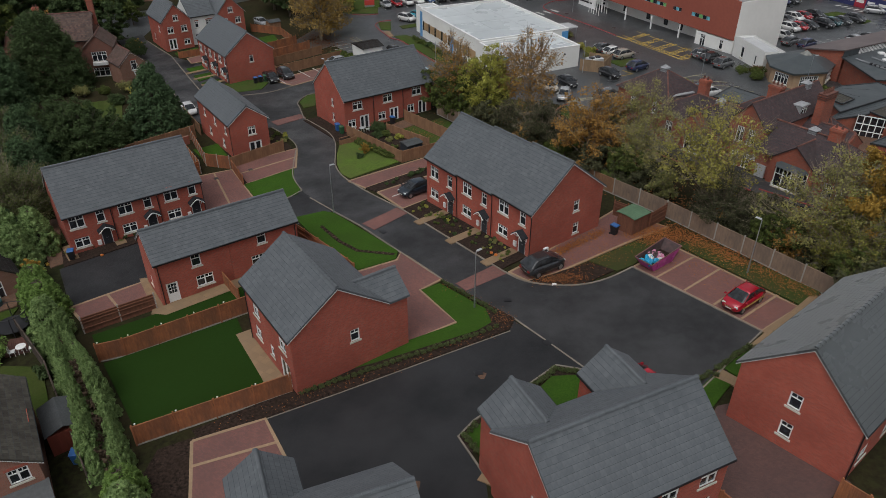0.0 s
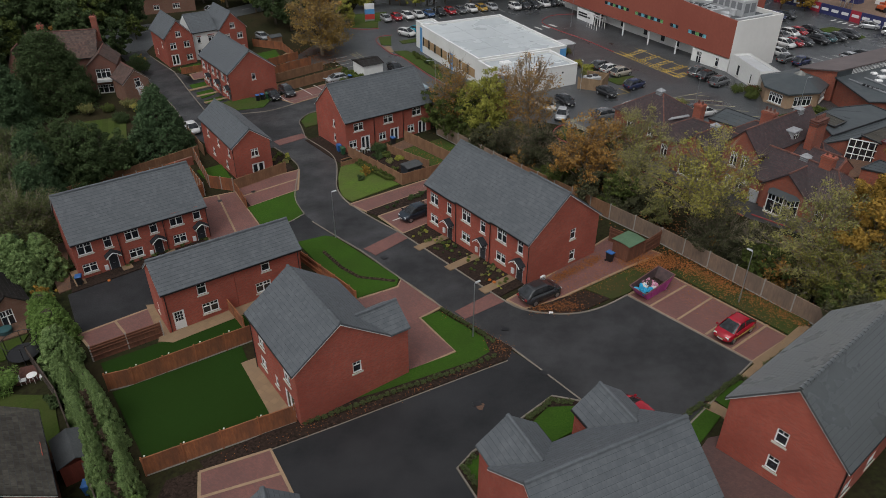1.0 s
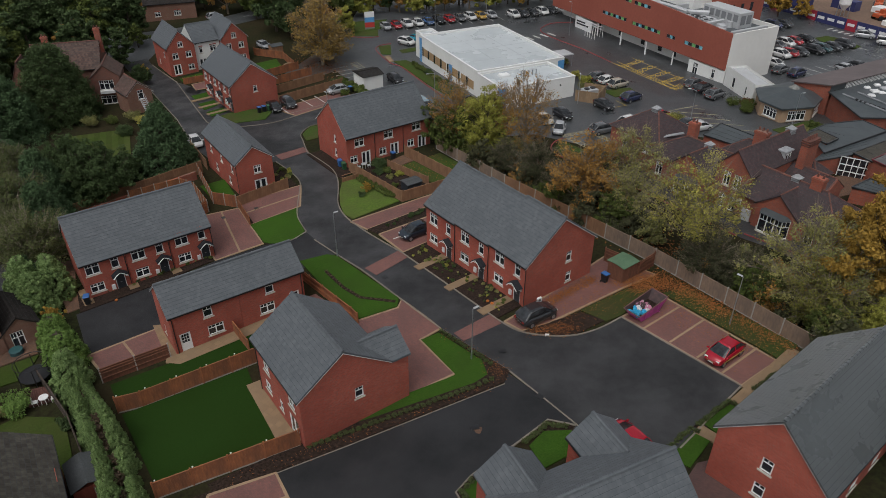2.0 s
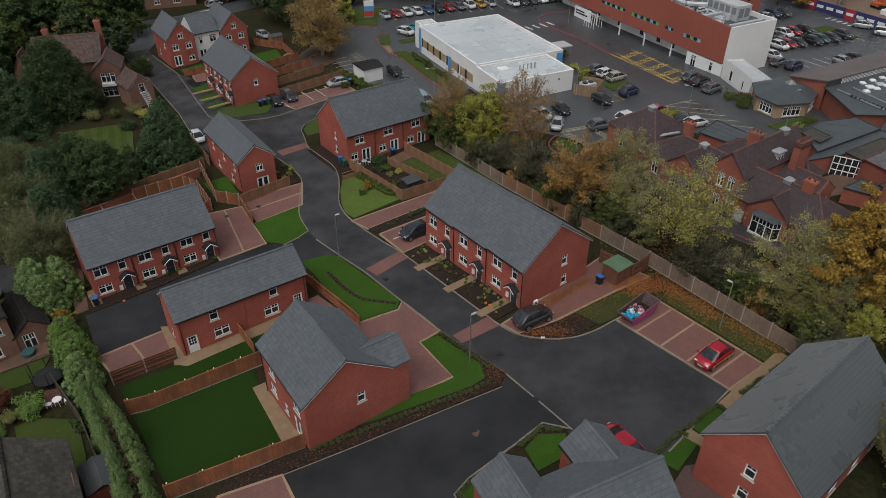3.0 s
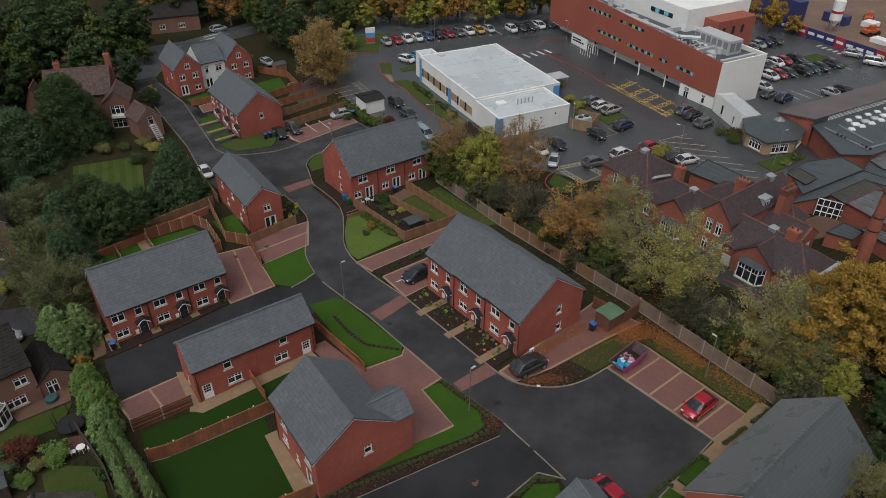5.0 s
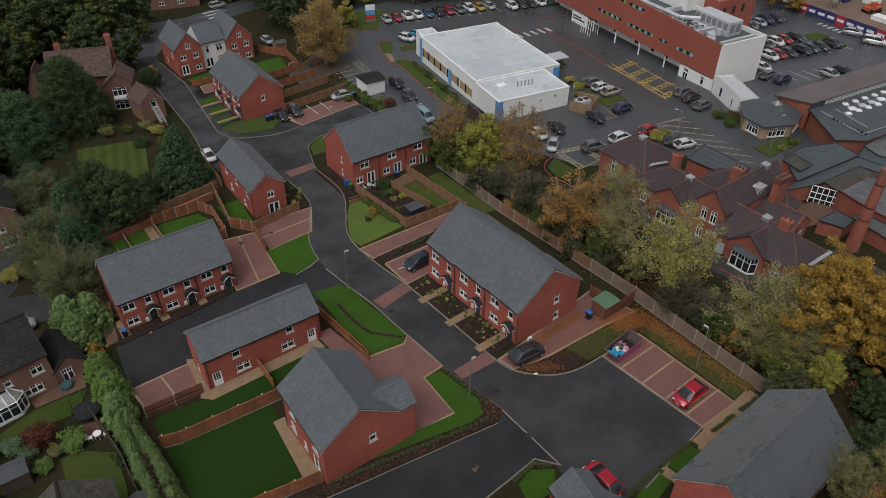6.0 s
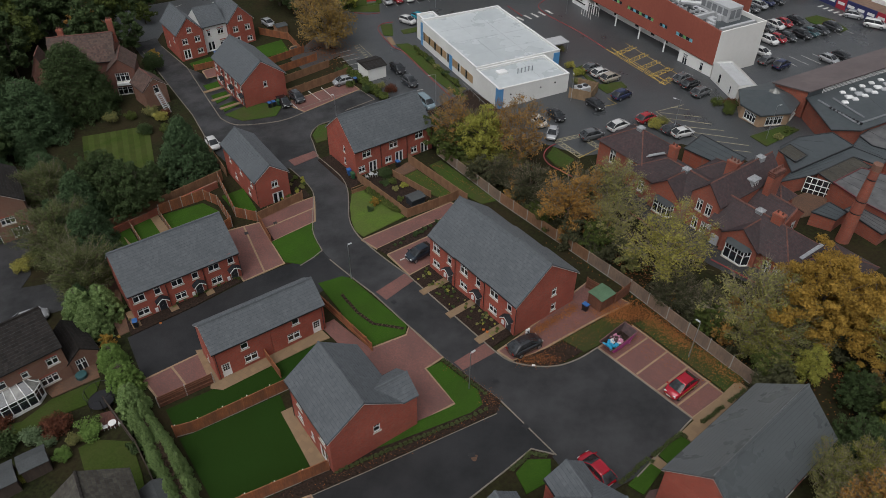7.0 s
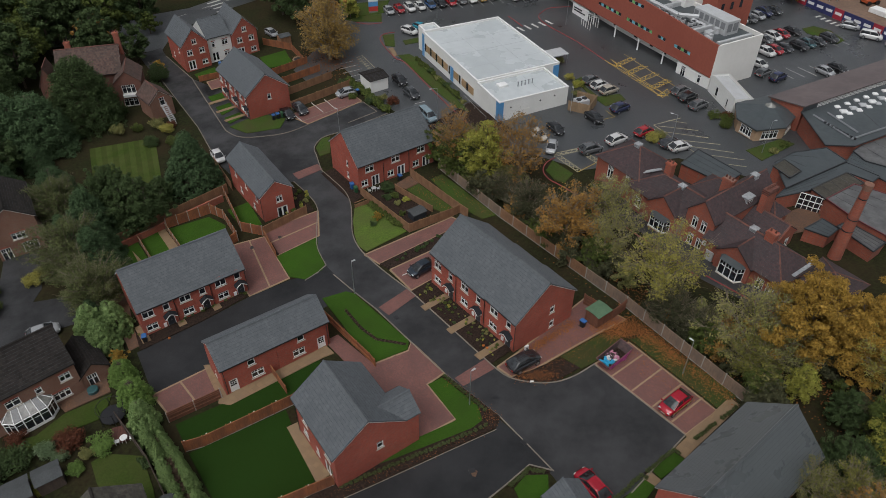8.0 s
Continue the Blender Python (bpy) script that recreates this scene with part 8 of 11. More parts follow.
for k in range(17):
    bm = bmesh.new()
    soft_box(bm, -1.2 + 0.15 * k, -1.1, -0.1, -1.06 + 0.15 * k, 1.1, 0.16, 0.01)
    part("plank", bm, DECK, deck)
shed(-25.9, 33.9, -55, 3.0, 2.2, 1.8, SHED_RED, FELT_GREY, "red-stained shed with grey felt roof", 0.5)
shed(-39.6, 38.4, 35, 2.4, 2.0, 1.7, FENCE_OLD, FELT_GREY, "grey garden shed among shrubs", 0.4)
shed(-42.2, 36.2, 35, 3.4, 2.6, 1.8, FENCE_OLD, FELT_GREY, "weathered garden shed among shrubs", 0.4)
shed(-35.0, 146.9, 35, 2.4, 2.0, 1.8, FENCE_TAN, FELT_GREY, "tan timber shed in the far garden", 0.4)

# the builders' skip
MAGENTA = surface("scuffed magenta steel", (0.52, 0.07, 0.34), (0.43, 0.055, 0.27), 3.0, 0.7, 0.5, bump=0.15, stain=(0.18, 0.05, 0.11))
SKIP_INSIDE = surface("rusty skip inside", (0.085, 0.05, 0.05), (0.05, 0.035, 0.035), 3.0, 0.7, 0.8, bump=0.2)
s = thing("skip", pose(19.0, 52.05, rise(19.0, 52.05) + 0.1, 0, 0, 38), "magenta steel builders' skip heaped with plastic sacks", "skip")
# place along the skip, half width and height of its bottom and of its rim
SHAPE = [(-1.25, 0.72, 0.0), (1.25, 0.72, 0.0), (2.05, 0.92, 1.45), (-2.0, 0.9, 1.0)]


def skip_wall(pts, inside, name, mats):
    """One plate of the skip, 4 cm thick, painted outside and rusty inside."""
    bm = bmesh.new()
    pts = [Vector(p) for p in pts]
    inw = Vector(inside).normalized() * 0.04
    o, i_ = [bm.verts.new(p) for p in pts], [bm.verts.new(p + inw) for p in pts]
    bm.faces.new(o)
    bm.faces.new(i_[::-1]).material_index = 1
    for k in range(4):
        bm.faces.new((o[k], o[(k + 1) % 4], i_[(k + 1) % 4], i_[k]))
    bmesh.ops.recalc_face_normals(bm, faces=bm.faces[:])
    part(name, bm, mats, s)


(ax_, aw_, az_), (bx_, bw_, bz_), (cx_, cw_, cz_), (dx_, dw_, dz_) = SHAPE
for q in (-1, 1):
    skip_wall([(ax_, q * aw_, az_), (bx_, q * bw_, bz_), (cx_, q * cw_, cz_), (dx_, q * dw_, dz_)], (0, -q, 0), "side_plate", [MAGENTA, SKIP_INSIDE])
skip_wall([(bx_, -bw_, bz_), (bx_, bw_, bz_), (cx_, cw_, cz_), (cx_, -cw_, cz_)], (-1, 0, 0.5), "end_plate", [MAGENTA, SKIP_INSIDE])
skip_wall([(ax_, aw_, az_), (ax_, -aw_, az_), (dx_, -dw_, dz_), (dx_, dw_, dz_)], (1, 0, 0.7), "end_plate", [MAGENTA, SKIP_INSIDE])
skip_wall([(ax_, -aw_, az_), (bx_, -bw_, bz_), (bx_, bw_, bz_), (ax_, aw_, az_)], (0, 0, 1), "floor_plate", [MAGENTA, SKIP_INSIDE])
RIM_WORN = surface("scraped skip rim", (0.2, 0.085, 0.085), (0.14, 0.06, 0.06), 4.0, 0.8, 0.7, bump=0.2)
for p, q in (((cx_, cw_, cz_), (dx_, dw_, dz_)), ((cx_, -cw_, cz_), (dx_, -dw_, dz_)), ((cx_, cw_, cz_), (cx_, -cw_, cz_)), ((dx_, dw_, dz_), (dx_, -dw_, dz_))):
    bm = bmesh.new()
    tube(bm, p, q, 0.05, 0.05, 6)
    part("rim", bm, RIM_WORN, s)
for x in (-0.9, 0.0, 0.9):
    for q in (-1, 1):
        bm = bmesh.new()
        tube(bm, (x, q * 0.75, 0.03), (x * 1.3, q * 0.93, 1.15 + 0.12 * x), 0.045, 0.045, 5)
        part("rib", bm, MAGENTA, s)
for q in (-1, 1):
    for z in (0.35, 0.75):
        bm = bmesh.new()
        tube(bm, (0.9, q * (0.76 + 0.12 * z), z), (0.9, q * (1.0 + 0.12 * z), z), 0.06, 0.06, 8)
        part("lifting_lug", bm, MAGENTA, s)
rng = random.Random(2)
SACK_BLUE, SACK_WHITE, RUBBLE = plain("blue plastic sacks", (0.03, 0.33, 0.55), 0.3), plain("white plastic sacks", (0.62, 0.6, 0.58), 0.45), plain("pink packaging", (0.5, 0.2, 0.3), 0.6)
for i in range(36):
    x, y = rng.uniform(-1.75, 0.3), rng.uniform(-0.66, 0.66)
    r = rng.uniform(0.16, 0.3)
    bm = bmesh.new()
    bmesh.ops.create_icosphere(bm, subdivisions=3, radius=r)
    spin = Euler((rng.uniform(0, 6), rng.uniform(0, 6), rng.uniform(0, 6))).to_matrix()
    for v in bm.verts:
        f = 1 + 0.45 * noise.noise(v.co * 5 + Vector((i, 0, 0))) + 0.22 * noise.noise(v.co * 14 + Vector((0, i, 0)))
        v.co = spin @ Vector((v.co.x * f * 1.2, v.co.y * f, v.co.z * f * 0.6))
        v.co += Vector((x, y * (0.9 if x > -1.2 else 0.75), 0.86 + 0.1 * rng.random() * (1 - abs(y)) - 0.12 * max(0, x)))
    part("rubbish_sack", bm, SACK_BLUE if x < -0.85 else (SACK_WHITE if i % 3 == 0 else (RUBBLE if i % 3 == 1 else SKIP_INSIDE)), s)
bm = bmesh.new()
bmesh.ops.create_grid(bm, x_segments=24, y_segments=14, size=1.0)
for v in bm.verts:
    v.co = Vector((v.co.x * 1.5 - 0.02, v.co.y * 0.76, 0.62 + 0.14 * noise.noise(v.co * 4) - 0.08 * v.co.x))
part("rubble", bm, MULCH, s)

# trampoline, table sets, tank and rotary drier of the gardens
def hoop(r, z, thick, n=24, m=6):
    """A closed round tube lying flat at height z."""
    bm = bmesh.new()
    rows = []
    for k in range(n):
        a = 2 * math.pi * k / n
        rows.append([bm.verts.new(((r + thick * math.cos(q)) * math.cos(a), (r + thick * math.cos(q)) * math.sin(a), z + thick * math.sin(q))) for q in [2 * math.pi * i / m for i in range(m)]])
    for k in range(n):
        for i in range(m):
            bm.faces.new((rows[k][i], rows[(k + 1) % n][i], rows[(k + 1) % n][(i + 1) % m], rows[k][(i + 1) % m]))
    return bm


t = thing("trampoline", pose(-36.1, 46.2, rise(-36.1, 46.2)), "round trampoline with dark net and grey poles", "trampoline")
for z, r in ((0.7, 1.3), (2.1, 1.4)):
    part("ring", hoop(r, z, 0.035), BLACK, t)
for k in range(6):
    a = 2 * math.pi * k / 6
    bm = bmesh.new()
    tube(bm, (1.4 * math.cos(a), 1.4 * math.sin(a), -0.2), (1.4 * math.cos(a), 1.4 * math.sin(a), 2.1), 0.035, 0.035, 5)
    part("pole", bm, BLACK, t)
bm = bmesh.new()
tube(bm, (0, 0, 0.66), (0, 0, 0.7), 1.28, 1.28, 24)
part("mat", bm, BLACK, t)
t = thing("trampoline", pose(-30.4, 137.8, rise(-30.4, 137.8)), "small trampoline with pale orange rim", "trampoline")
part("rim", hoop(1.2, 0.6, 0.13), BUFF, t)
bm = bmesh.new()
tube(bm, (0, 0, 0.52), (0, 0, 0.56), 1.1, 1.1, 20)
part("mat", bm, BLACK, t)
for k in range(5):
    bm = bmesh.new()
    a = 2 * math.pi * k / 5
    tube(bm, (1.1 * math.cos(a), 1.1 * math.sin(a), -0.3), (1.1 * math.cos(a), 1.1 * math.sin(a), 0.55), 0.03, 0.03, 5)
    part("leg", bm, METAL, t)


def garden_table(x, y, mat_, chairs, label):
    t = thing("garden_table", pose(x, y, rise(x, y) + 0.05), label, "table")
    bm = bmesh.new()
    tube(bm, (0, 0, 0.7), (0, 0, 0.74), 0.4, 0.4, 18)
    part("tabletop", bm, mat_, t)
    for k in range(4):
        bm = bmesh.new()
        a = math.pi * (k + 0.5) / 2
        tube(bm, (0.3 * math.cos(a), 0.3 * math.sin(a), 0), (0.25 * math.cos(a), 0.25 * math.sin(a), 0.7), 0.03, 0.03, 5)
        part("leg", bm, mat_, t)
    for k in range(chairs):
        a = 2 * math.pi * k / chairs + 0.4
        c = thing("garden_chair", pose(x + 0.72 * math.cos(a), y + 0.72 * math.sin(a), rise(x, y) + 0.05, 0, 0, math.degrees(a) + 90), "small garden chair drawn up to a table", "chair", "garden chairs")
        bm = bmesh.new()
        soft_box(bm, -0.22, -0.22, 0.4, 0.22, 0.22, 0.45, 0.02)
        part("seat", bm, mat_, c)
        bm = bmesh.new()
        soft_box(bm, -0.22, -0.25, 0.45, 0.22, -0.2, 0.85, 0.02)
        part("backrest", bm, mat_, c)
        for lx, ly in ((-0.18, -0.18), (0.18, -0.18), (0.18, 0.18), (-0.18, 0.18)):
            bm = bmesh.new()
            tube(bm, (lx, ly, 0), (lx, ly, 0.4), 0.02, 0.02, 5)
            part("leg", bm, mat_, c)


garden_table(-33.8, 43.1, UPVC, 2, "round white garden table on dark paving")
garden_table(-26.4, 36.4, METAL, 2, "grey metal garden table beside the shed")
garden_table(-10.9, 88.7, METAL_PALE, 2, "round pale patio table by french doors")
tk = thing("paddling_pool", pose(-39.9, 50.0, rise(-39.9, 50.0)), "round teal covered paddling pool", "pool")
bm = bmesh.new()
tube(bm, (0, 0, 0), (0, 0, 0.5), 0.62, 0.58, 18)
part("wall", bm, plain("teal vinyl", (0.02, 0.06, 0.065), 0.6), tk)
bm = bmesh.new()
tube(bm, (0, 0, 0.5), (0, 0, 0.56), 0.61, 0.52, 18)
part("cover", bm, plain("dull teal cover", (0.025, 0.085, 0.09), 0.7), tk)
bl = thing("bollard", pose(9.6, 49.3, rise(9.6, 49.3)), "small white kerb marker on the bend", "bollard")
bm = bmesh.new()
soft_box(bm, -0.18, -0.1, 0, 0.18, 0.1, 0.22, 0.05)
part("body", bm, UPVC, bl)
for x, y, yaw in ((2.6, 38.3, 10), (8.0, 41.4, -50), (-6.0, 60.2, -50), (-5.8, 53.5, 35), (-27.2, 75.4, -60), (-23.6, 77.6, -60), (5.4, 47.3, 0), (-2.3, 26.0, 0)):
    m = drape("inspection_cover", [(x + a * math.cos(radians(yaw)) - b * math.sin(radians(yaw)), y + a * math.sin(radians(yaw)) + b * math.cos(radians(yaw))) for a, b in ((-0.32, -0.25), (0.32, -0.25), (0.32, 0.25), (-0.32, 0.25))], 0.115, BLACK if yaw < 20 else PAVING, "small metal inspection cover", "cover", depth=0.03)
# meter boxes and wall lamps
for x, y, z, yaw in ((9.35, 53.75, 1.0, 35),):
    mb = thing("notice_box", pose(x, y, rise(x, y), 0, 0, yaw), "white meter box on the brick wall", "meter box")
    bm = bmesh.new()
    soft_box(bm, -0.25, -0.1, 0.5, 0.25, 0.1, 1.2, 0.03)
    part("box", bm, UPVC, mb)

# hospital signs, hoardings and building site
sg = thing("totem_sign", pose(-16.4, 161.2, rise(-16.4, 161.2), 0, 0, 15), "upright sign in white, blue and red bands", "sign")
for i, (z0, z1, m) in enumerate(((2.7, 3.9, UPVC), (1.6, 2.696, BLUE_TRIM), (0.5, 1.596, plain("red sign band", (0.5, 0.05, 0.04), 0.5)), (-0.3, 0.496, METAL))):
    bm = bmesh.new()
    box(bm, -1.1, -0.12, z0, 1.1, 0.12, z1)
    part("band", bm, m, sg)
NAVY, HOARD_RED = plain("navy hoarding", (0.035, 0.04, 0.13), 0.5), plain("red hoarding", (0.36, 0.03, 0.05), 0.5)
hd = thing("hoarding", pose(77.0, 178.0, -1.5), "long navy and red site hoarding with pale lettering bars", "hoarding")
a, b = Vector((0, 0)), Vector((21.5, -39.0))
for i in range(18):
    p, q = a.lerp(b, i / 18), a.lerp(b, (i + 0.98) / 18)
    d = (q - p).normalized()
    n = Vector((-d.y, d.x)) * 0.04
    bm = bmesh.new()
    prism(bm, [tuple(c) for c in (p - n, q - n, q + n, p + n)], -0.5, 2.3)
    pn = part("board", bm, HOARD_RED if i % 4 == 2 else NAVY, hd)
    bm = bmesh.new()
    p2, q2 = p.lerp(q, 0.15), p.lerp(q, 0.85)
    m = -n * 1.4
    prism(bm, [tuple(c) for c in (p2 + m * 1.2, q2 + m * 1.2, q2 + m, p2 + m)], 0.9, 1.5)
    part("lettering_bar", bm, UPVC, pn)
drape("site_ground", [(99, 141), (79, 178), (84, 196), (150, 196), (150, 141)], 0.06, MUD, "bare orange building-site earth", "ground")
so = thing("cement_silo", pose(92.8, 166.0, -1.4), "white cement silo on steel legs", "silo")
bm = bmesh.new()
tube(bm, (0, 0, 3.0), (0, 0, 7.4), 1.3, 1.3, 16)
tube(bm, (0, 0, 1.6), (0, 0, 3.0), 0.3, 1.3, 16)
part("tank", bm, UPVC, so)
for k in range(4):
    bm = bmesh.new()
    c = math.pi * (k + 0.5) / 2
    tube(bm, (1.3 * math.cos(c), 1.3 * math.sin(c), 0), (1.2 * math.cos(c), 1.2 * math.sin(c), 3.2), 0.09, 0.09, 6)
    part("leg", bm, METAL, so)
bm = bmesh.new()
tube(bm, (0, 0, 4.6), (0, 0, 5.2), 1.32, 1.32, 16)
part("red_band", bm, HOARD_RED, so)
for x, y, sx, sy, sz, m, lab in ((85, 178, 12, 3, 5.2, NAVY, "stacked navy site cabins"), (97, 173, 6, 2.4, 2.4, NAVY, "navy blue steel site cabin"), (104, 170, 3, 3, 1.4, UPVC, "stack of wrapped white blocks"), (109, 166, 4, 3, 1.2, METAL_PALE, "stack of pale blocks"), (101, 158, 5, 2.5, 1.0, UPVC, "stack of white boards"), (107, 152, 4, 2, 1.3, UPVC, "stack of wrapped boards")):
    c = thing("site_store", pose(x, y, -1.4, 0, 0, -60), lab, "site store")
    bm = bmesh.new()
    soft_box(bm, -sx / 2, -sy / 2, 0, sx / 2, sy / 2, sz, 0.05)
    part("body", bm, m, c)
DIGGER = plain("orange-red machine paint", (0.45, 0.09, 0.03), 0.45)
for x, y, yaw in ((101, 164, 20), (106, 175, 60)):
    d = thing("telehandler", pose(x, y, -1.4, 0, 0, yaw), "orange-red site telehandler with black tyres", "vehicle")
    bm = bmesh.new()
    soft_box(bm, -2.0, -0.9, 0.7, 2.0, 0.9, 1.5, 0.15)
    soft_box(bm, -0.9, -0.8, 1.5, 0.4, 0.2, 2.5, 0.15)
    part("body", bm, DIGGER, d)
    bm = bmesh.new()
    tube(bm, (-1.8, 0.5, 1.9), (3.4, 0.5, 1.4), 0.2, 0.16, 6)
    part("boom", bm, DIGGER, d)
    for lx in (-1.3, 1.3):
        for ly in (-1.0, 1.0):
            bm = bmesh.new()
            tube(bm, (lx, ly - 0.2, 0.55), (lx, ly + 0.2, 0.55), 0.6, 0.6, 14)
            part("tyre", bm, BLACK, d)

# painted lines of the hospital car park
def stripes(label, a, b, n, along, mat_, wide=0.14, up=0.04):
    """n lines, each reaching from a point between a and b by the vector along."""
    for i in range(n):
        p = Vector(a).lerp(Vector(b), i / max(1, n - 1))
        ribbon("bay_line", [tuple(p), tuple(p + Vector(along))], wide, up, mat_, label, "marking", thick=0.03)


def hatched(a, b, wide, mat_, label, line=0.1, up=0.045):
    """A strip from a to b between two painted lines, filled with crossed diagonals."""
    a, b = Vector(a), Vector(b)
    d = (b - a).normalized()
    n = Vector((-d.y, d.x)) * wide
    for o in (Vector((0, 0)), n):
        ribbon("bay_line", [tuple(a + o), tuple(b + o)], line, up, mat_, label, "marking", thick=0.03)
    k = max(1, round((b - a).length / (1.15 * wide)))
    for i in range(k):
        p, q = a.lerp(b, i / k), a.lerp(b, (i + 1) / k)
        ribbon("bay_line", [tuple(p), tuple(q + n)], line, up + 0.004, mat_, label, "marking", thick=0.03)
        ribbon("bay_line", [tuple(p + n), tuple(q)], line, up + 0.008, mat_, label, "marking", thick=0.03)


HATCH_L = "yellow hatched strip between disabled bays"
hatched((40.9, 117.6), (33.1, 134.4), -1.3, YELLOW_LINE, HATCH_L)
for a, b in (((34.9, 131.1), (39.5, 134.9)), ((36.5, 127.5), (41.1, 131.2)), ((38.1, 124.2), (42.7, 127.8)), ((39.5, 120.9), (44.3, 124.6)), ((40.8, 117.7), (43.4, 120.4))):
    hatched(a, b, 1.15, YELLOW_LINE, HATCH_L)
ribbon("bay_line", [(37.6, 137.1), (44.3, 122.5)], 0.1, 0.045, YELLOW_LINE, "yellow line closing the bays", "marking", thick=0.03)
for a, b in (((36.7, 107.3), (43.6, 92.2)), ((36.7, 107.3), (42.1, 109.7)), ((39.7, 108.9), (42.6, 107.7)), ((37.4, 106.9), (43.8, 105.0)), ((37.6, 104.9), (44.8, 102.4)), ((38.6, 102.1), (46.1, 100.1)), ((40.8, 99.7), (47.4, 97.4)), ((43.6, 96.6), (48.4, 95.0)), ((45.4, 93.7), (48.0, 92.9))):
    ribbon("bay_line", [a, b], 0.13, 0.045, PALE_LINE, "worn cream hatching line", "marking", thick=0.03)
hatched((18.1, 97.4), (23.6, 99.4), 0.9, PALE_LINE, "worn yellow hatched strip beside a disabled bay")
hatched((18.5, 97.0), (21.2, 92.4), 0.9, PALE_LINE, "worn yellow hatched strip beside a disabled bay")
hatched((22.8, 98.0), (24.8, 94.6), 0.9, PALE_LINE, "worn yellow hatched strip beside a disabled bay")
ribbon("bay_line", [(21.2, 92.4), (25.2, 95.6)], 0.13, 0.045, YELLOW_LINE, "yellow line along the railing", "marking", thick=0.03)
ribbon("bay_line", [(27.6, 109.4), (30.6, 110.6), (29.4, 113.0)], 0.12, 0.045, YELLOW_LINE, "yellow line round a bay", "marking", thick=0.03)
stripes("white bay line", (-14.5, 163.2), (34.5, 173.6), 21, (1.9, -4.4), WHITE_LINE, 0.12)
stripes("white bay line", (65.5, 140.0), (84.5, 146.0), 8, (2.2, -4.0), WHITE_LINE, 0.12)
stripes("white bay line", (63.5, 129.0), (79.0, 133.0), 7, (2.2, -4.0), WHITE_LINE, 0.12)
stripes("white crossing stripe", (16.5, 151.6), (23.2, 154.8), 5, (1.4, -2.0), WHITE_LINE, 0.5)
stripes("white crossing stripe", (85.2, 156.4), (88.6, 150.6), 6, (1.5, 0.8), WHITE_LINE, 0.5)
stripes("white lane dash", (-72, 152.5), (-44, 179), 7, (1.6, 1.5), WHITE_LINE, 0.14)
stripes("white zebra stripe", (-57.5, 168.6), (-54.0, 163.6), 4, (2.8, 2.6), WHITE_LINE, 0.55)
stripes("pale yellow hatching", (-17.6, 139.6), (-11.6, 128.4), 14, (-0.9, -0.9), PALE_LINE, 0.1)
stripes("pale yellow hatching", (-18.4, 138.8), (-12.4, 127.6), 14, (0.9, -0.3), PALE_LINE, 0.1)
stripes("white bay line", (-19.0, 137.4), (-13.6, 128.0), 6, (-3.6, -1.8), WHITE_LINE, 0.1)
ribbon("edge_line", [(-17.4, 140.0), (-11.3, 128.6)], 0.12, 0.035, PALE_LINE, "pale yellow line edging the hatched strip", "marking")
stripes("white bay line", (-9.9, 128.6), (-3.2, 112.6), 4, (1.8, 0.8), WHITE_LINE, 0.12)
for pts in (smooth_line([(-10.9, 150.7), (-12.4, 150.4), (-13.6, 149.4), (-13.8, 146.6), (-10.4, 138.5), (-7.9, 135.6), (-3.0, 125.0), (1.5, 115.3), (7.4, 103.0)]), smooth_line([(-20.0, 156.4), (-17.0, 155.3), (-14.0, 155.8)]), smooth_line([(29.8, 161.8), (25.4, 161.4), (23.3, 159.8), (21.8, 156.5), (23.7, 151.5), (28.8, 143.4), (33.0, 134.5)]), [(14.9, 157.5), (17.7, 151.9)], [(32.6, 66.0), (24.6, 79.0), (20, 86)], [(33.6, 66.3), (40.0, 58.6)], smooth_line([(18.1, 96.9), (16.6, 95.5), (15.8, 93.1), (16.4, 90.6), (17.9, 88.7), (20, 86)])):
    ribbon("kerb", pts, 0.15, 0.13, RED_LINE, "kerb painted with a red line", "kerb")

# pumpkins by the front doors
ORANGE_SKIN = plain("orange pumpkin skin", (0.5, 0.14, 0.015), 0.5)
for x, y in ((-33.6, 57.9), (4.5, 54.9), (4.9, 54.5)):
    p = thing("pumpkin", pose(x, y, rise(x, y) + 0.1), "small orange pumpkin on the mulch bed", "pumpkin")
    bm = bmesh.new()
    bmesh.ops.create_uvsphere(bm, u_segments=20, v_segments=10, radius=0.17)
    for v in bm.verts:
        a = math.atan2(v.co.y, v.co.x)
        r = 1 - 0.1 * abs(math.sin(5 * a))
        v.co = Vector((v.co.x * r, v.co.y * r, v.co.z * 0.75 + 0.12))
    part("fruit", bm, ORANGE_SKIN, p)
    bm = bmesh.new()
    tube(bm, (0, 0, 0.22), (0.03, 0.01, 0.32), 0.025, 0.015, 6)
    part("stalk", bm, TRUNK, p)

# small white lights on the posts of the lawn fence
for x, y in ((-20.4, 32.85), (-18.0, 33.95), (-15.5, 35.1), (-13.1, 36.2), (-11.0, 37.2), (-26.7, 41.7), (-24.6, 42.5), (-22.4, 43.8), (-20.2, 45.1), (-18.1, 46.4)):
    lt = thing("post_light", pose(x, y, rise(x, y) + 1.84), "small white cap light on a fence post", "light", "fence post lights")
    bm = bmesh.new()
    soft_box(bm, -0.045, -0.045, 0, 0.045, 0.045, 0.09, 0.015)
    part("cap", bm, UPVC, lt)


# ---- vehicles ----
CAR_PAINT = {}


def paint(c):
    if c not in CAR_PAINT:
        CAR_PAINT[c] = plain("car paint %d" % len(CAR_PAINT), c, 0.22, 0.15, 0.7)
    return CAR_PAINT[c]


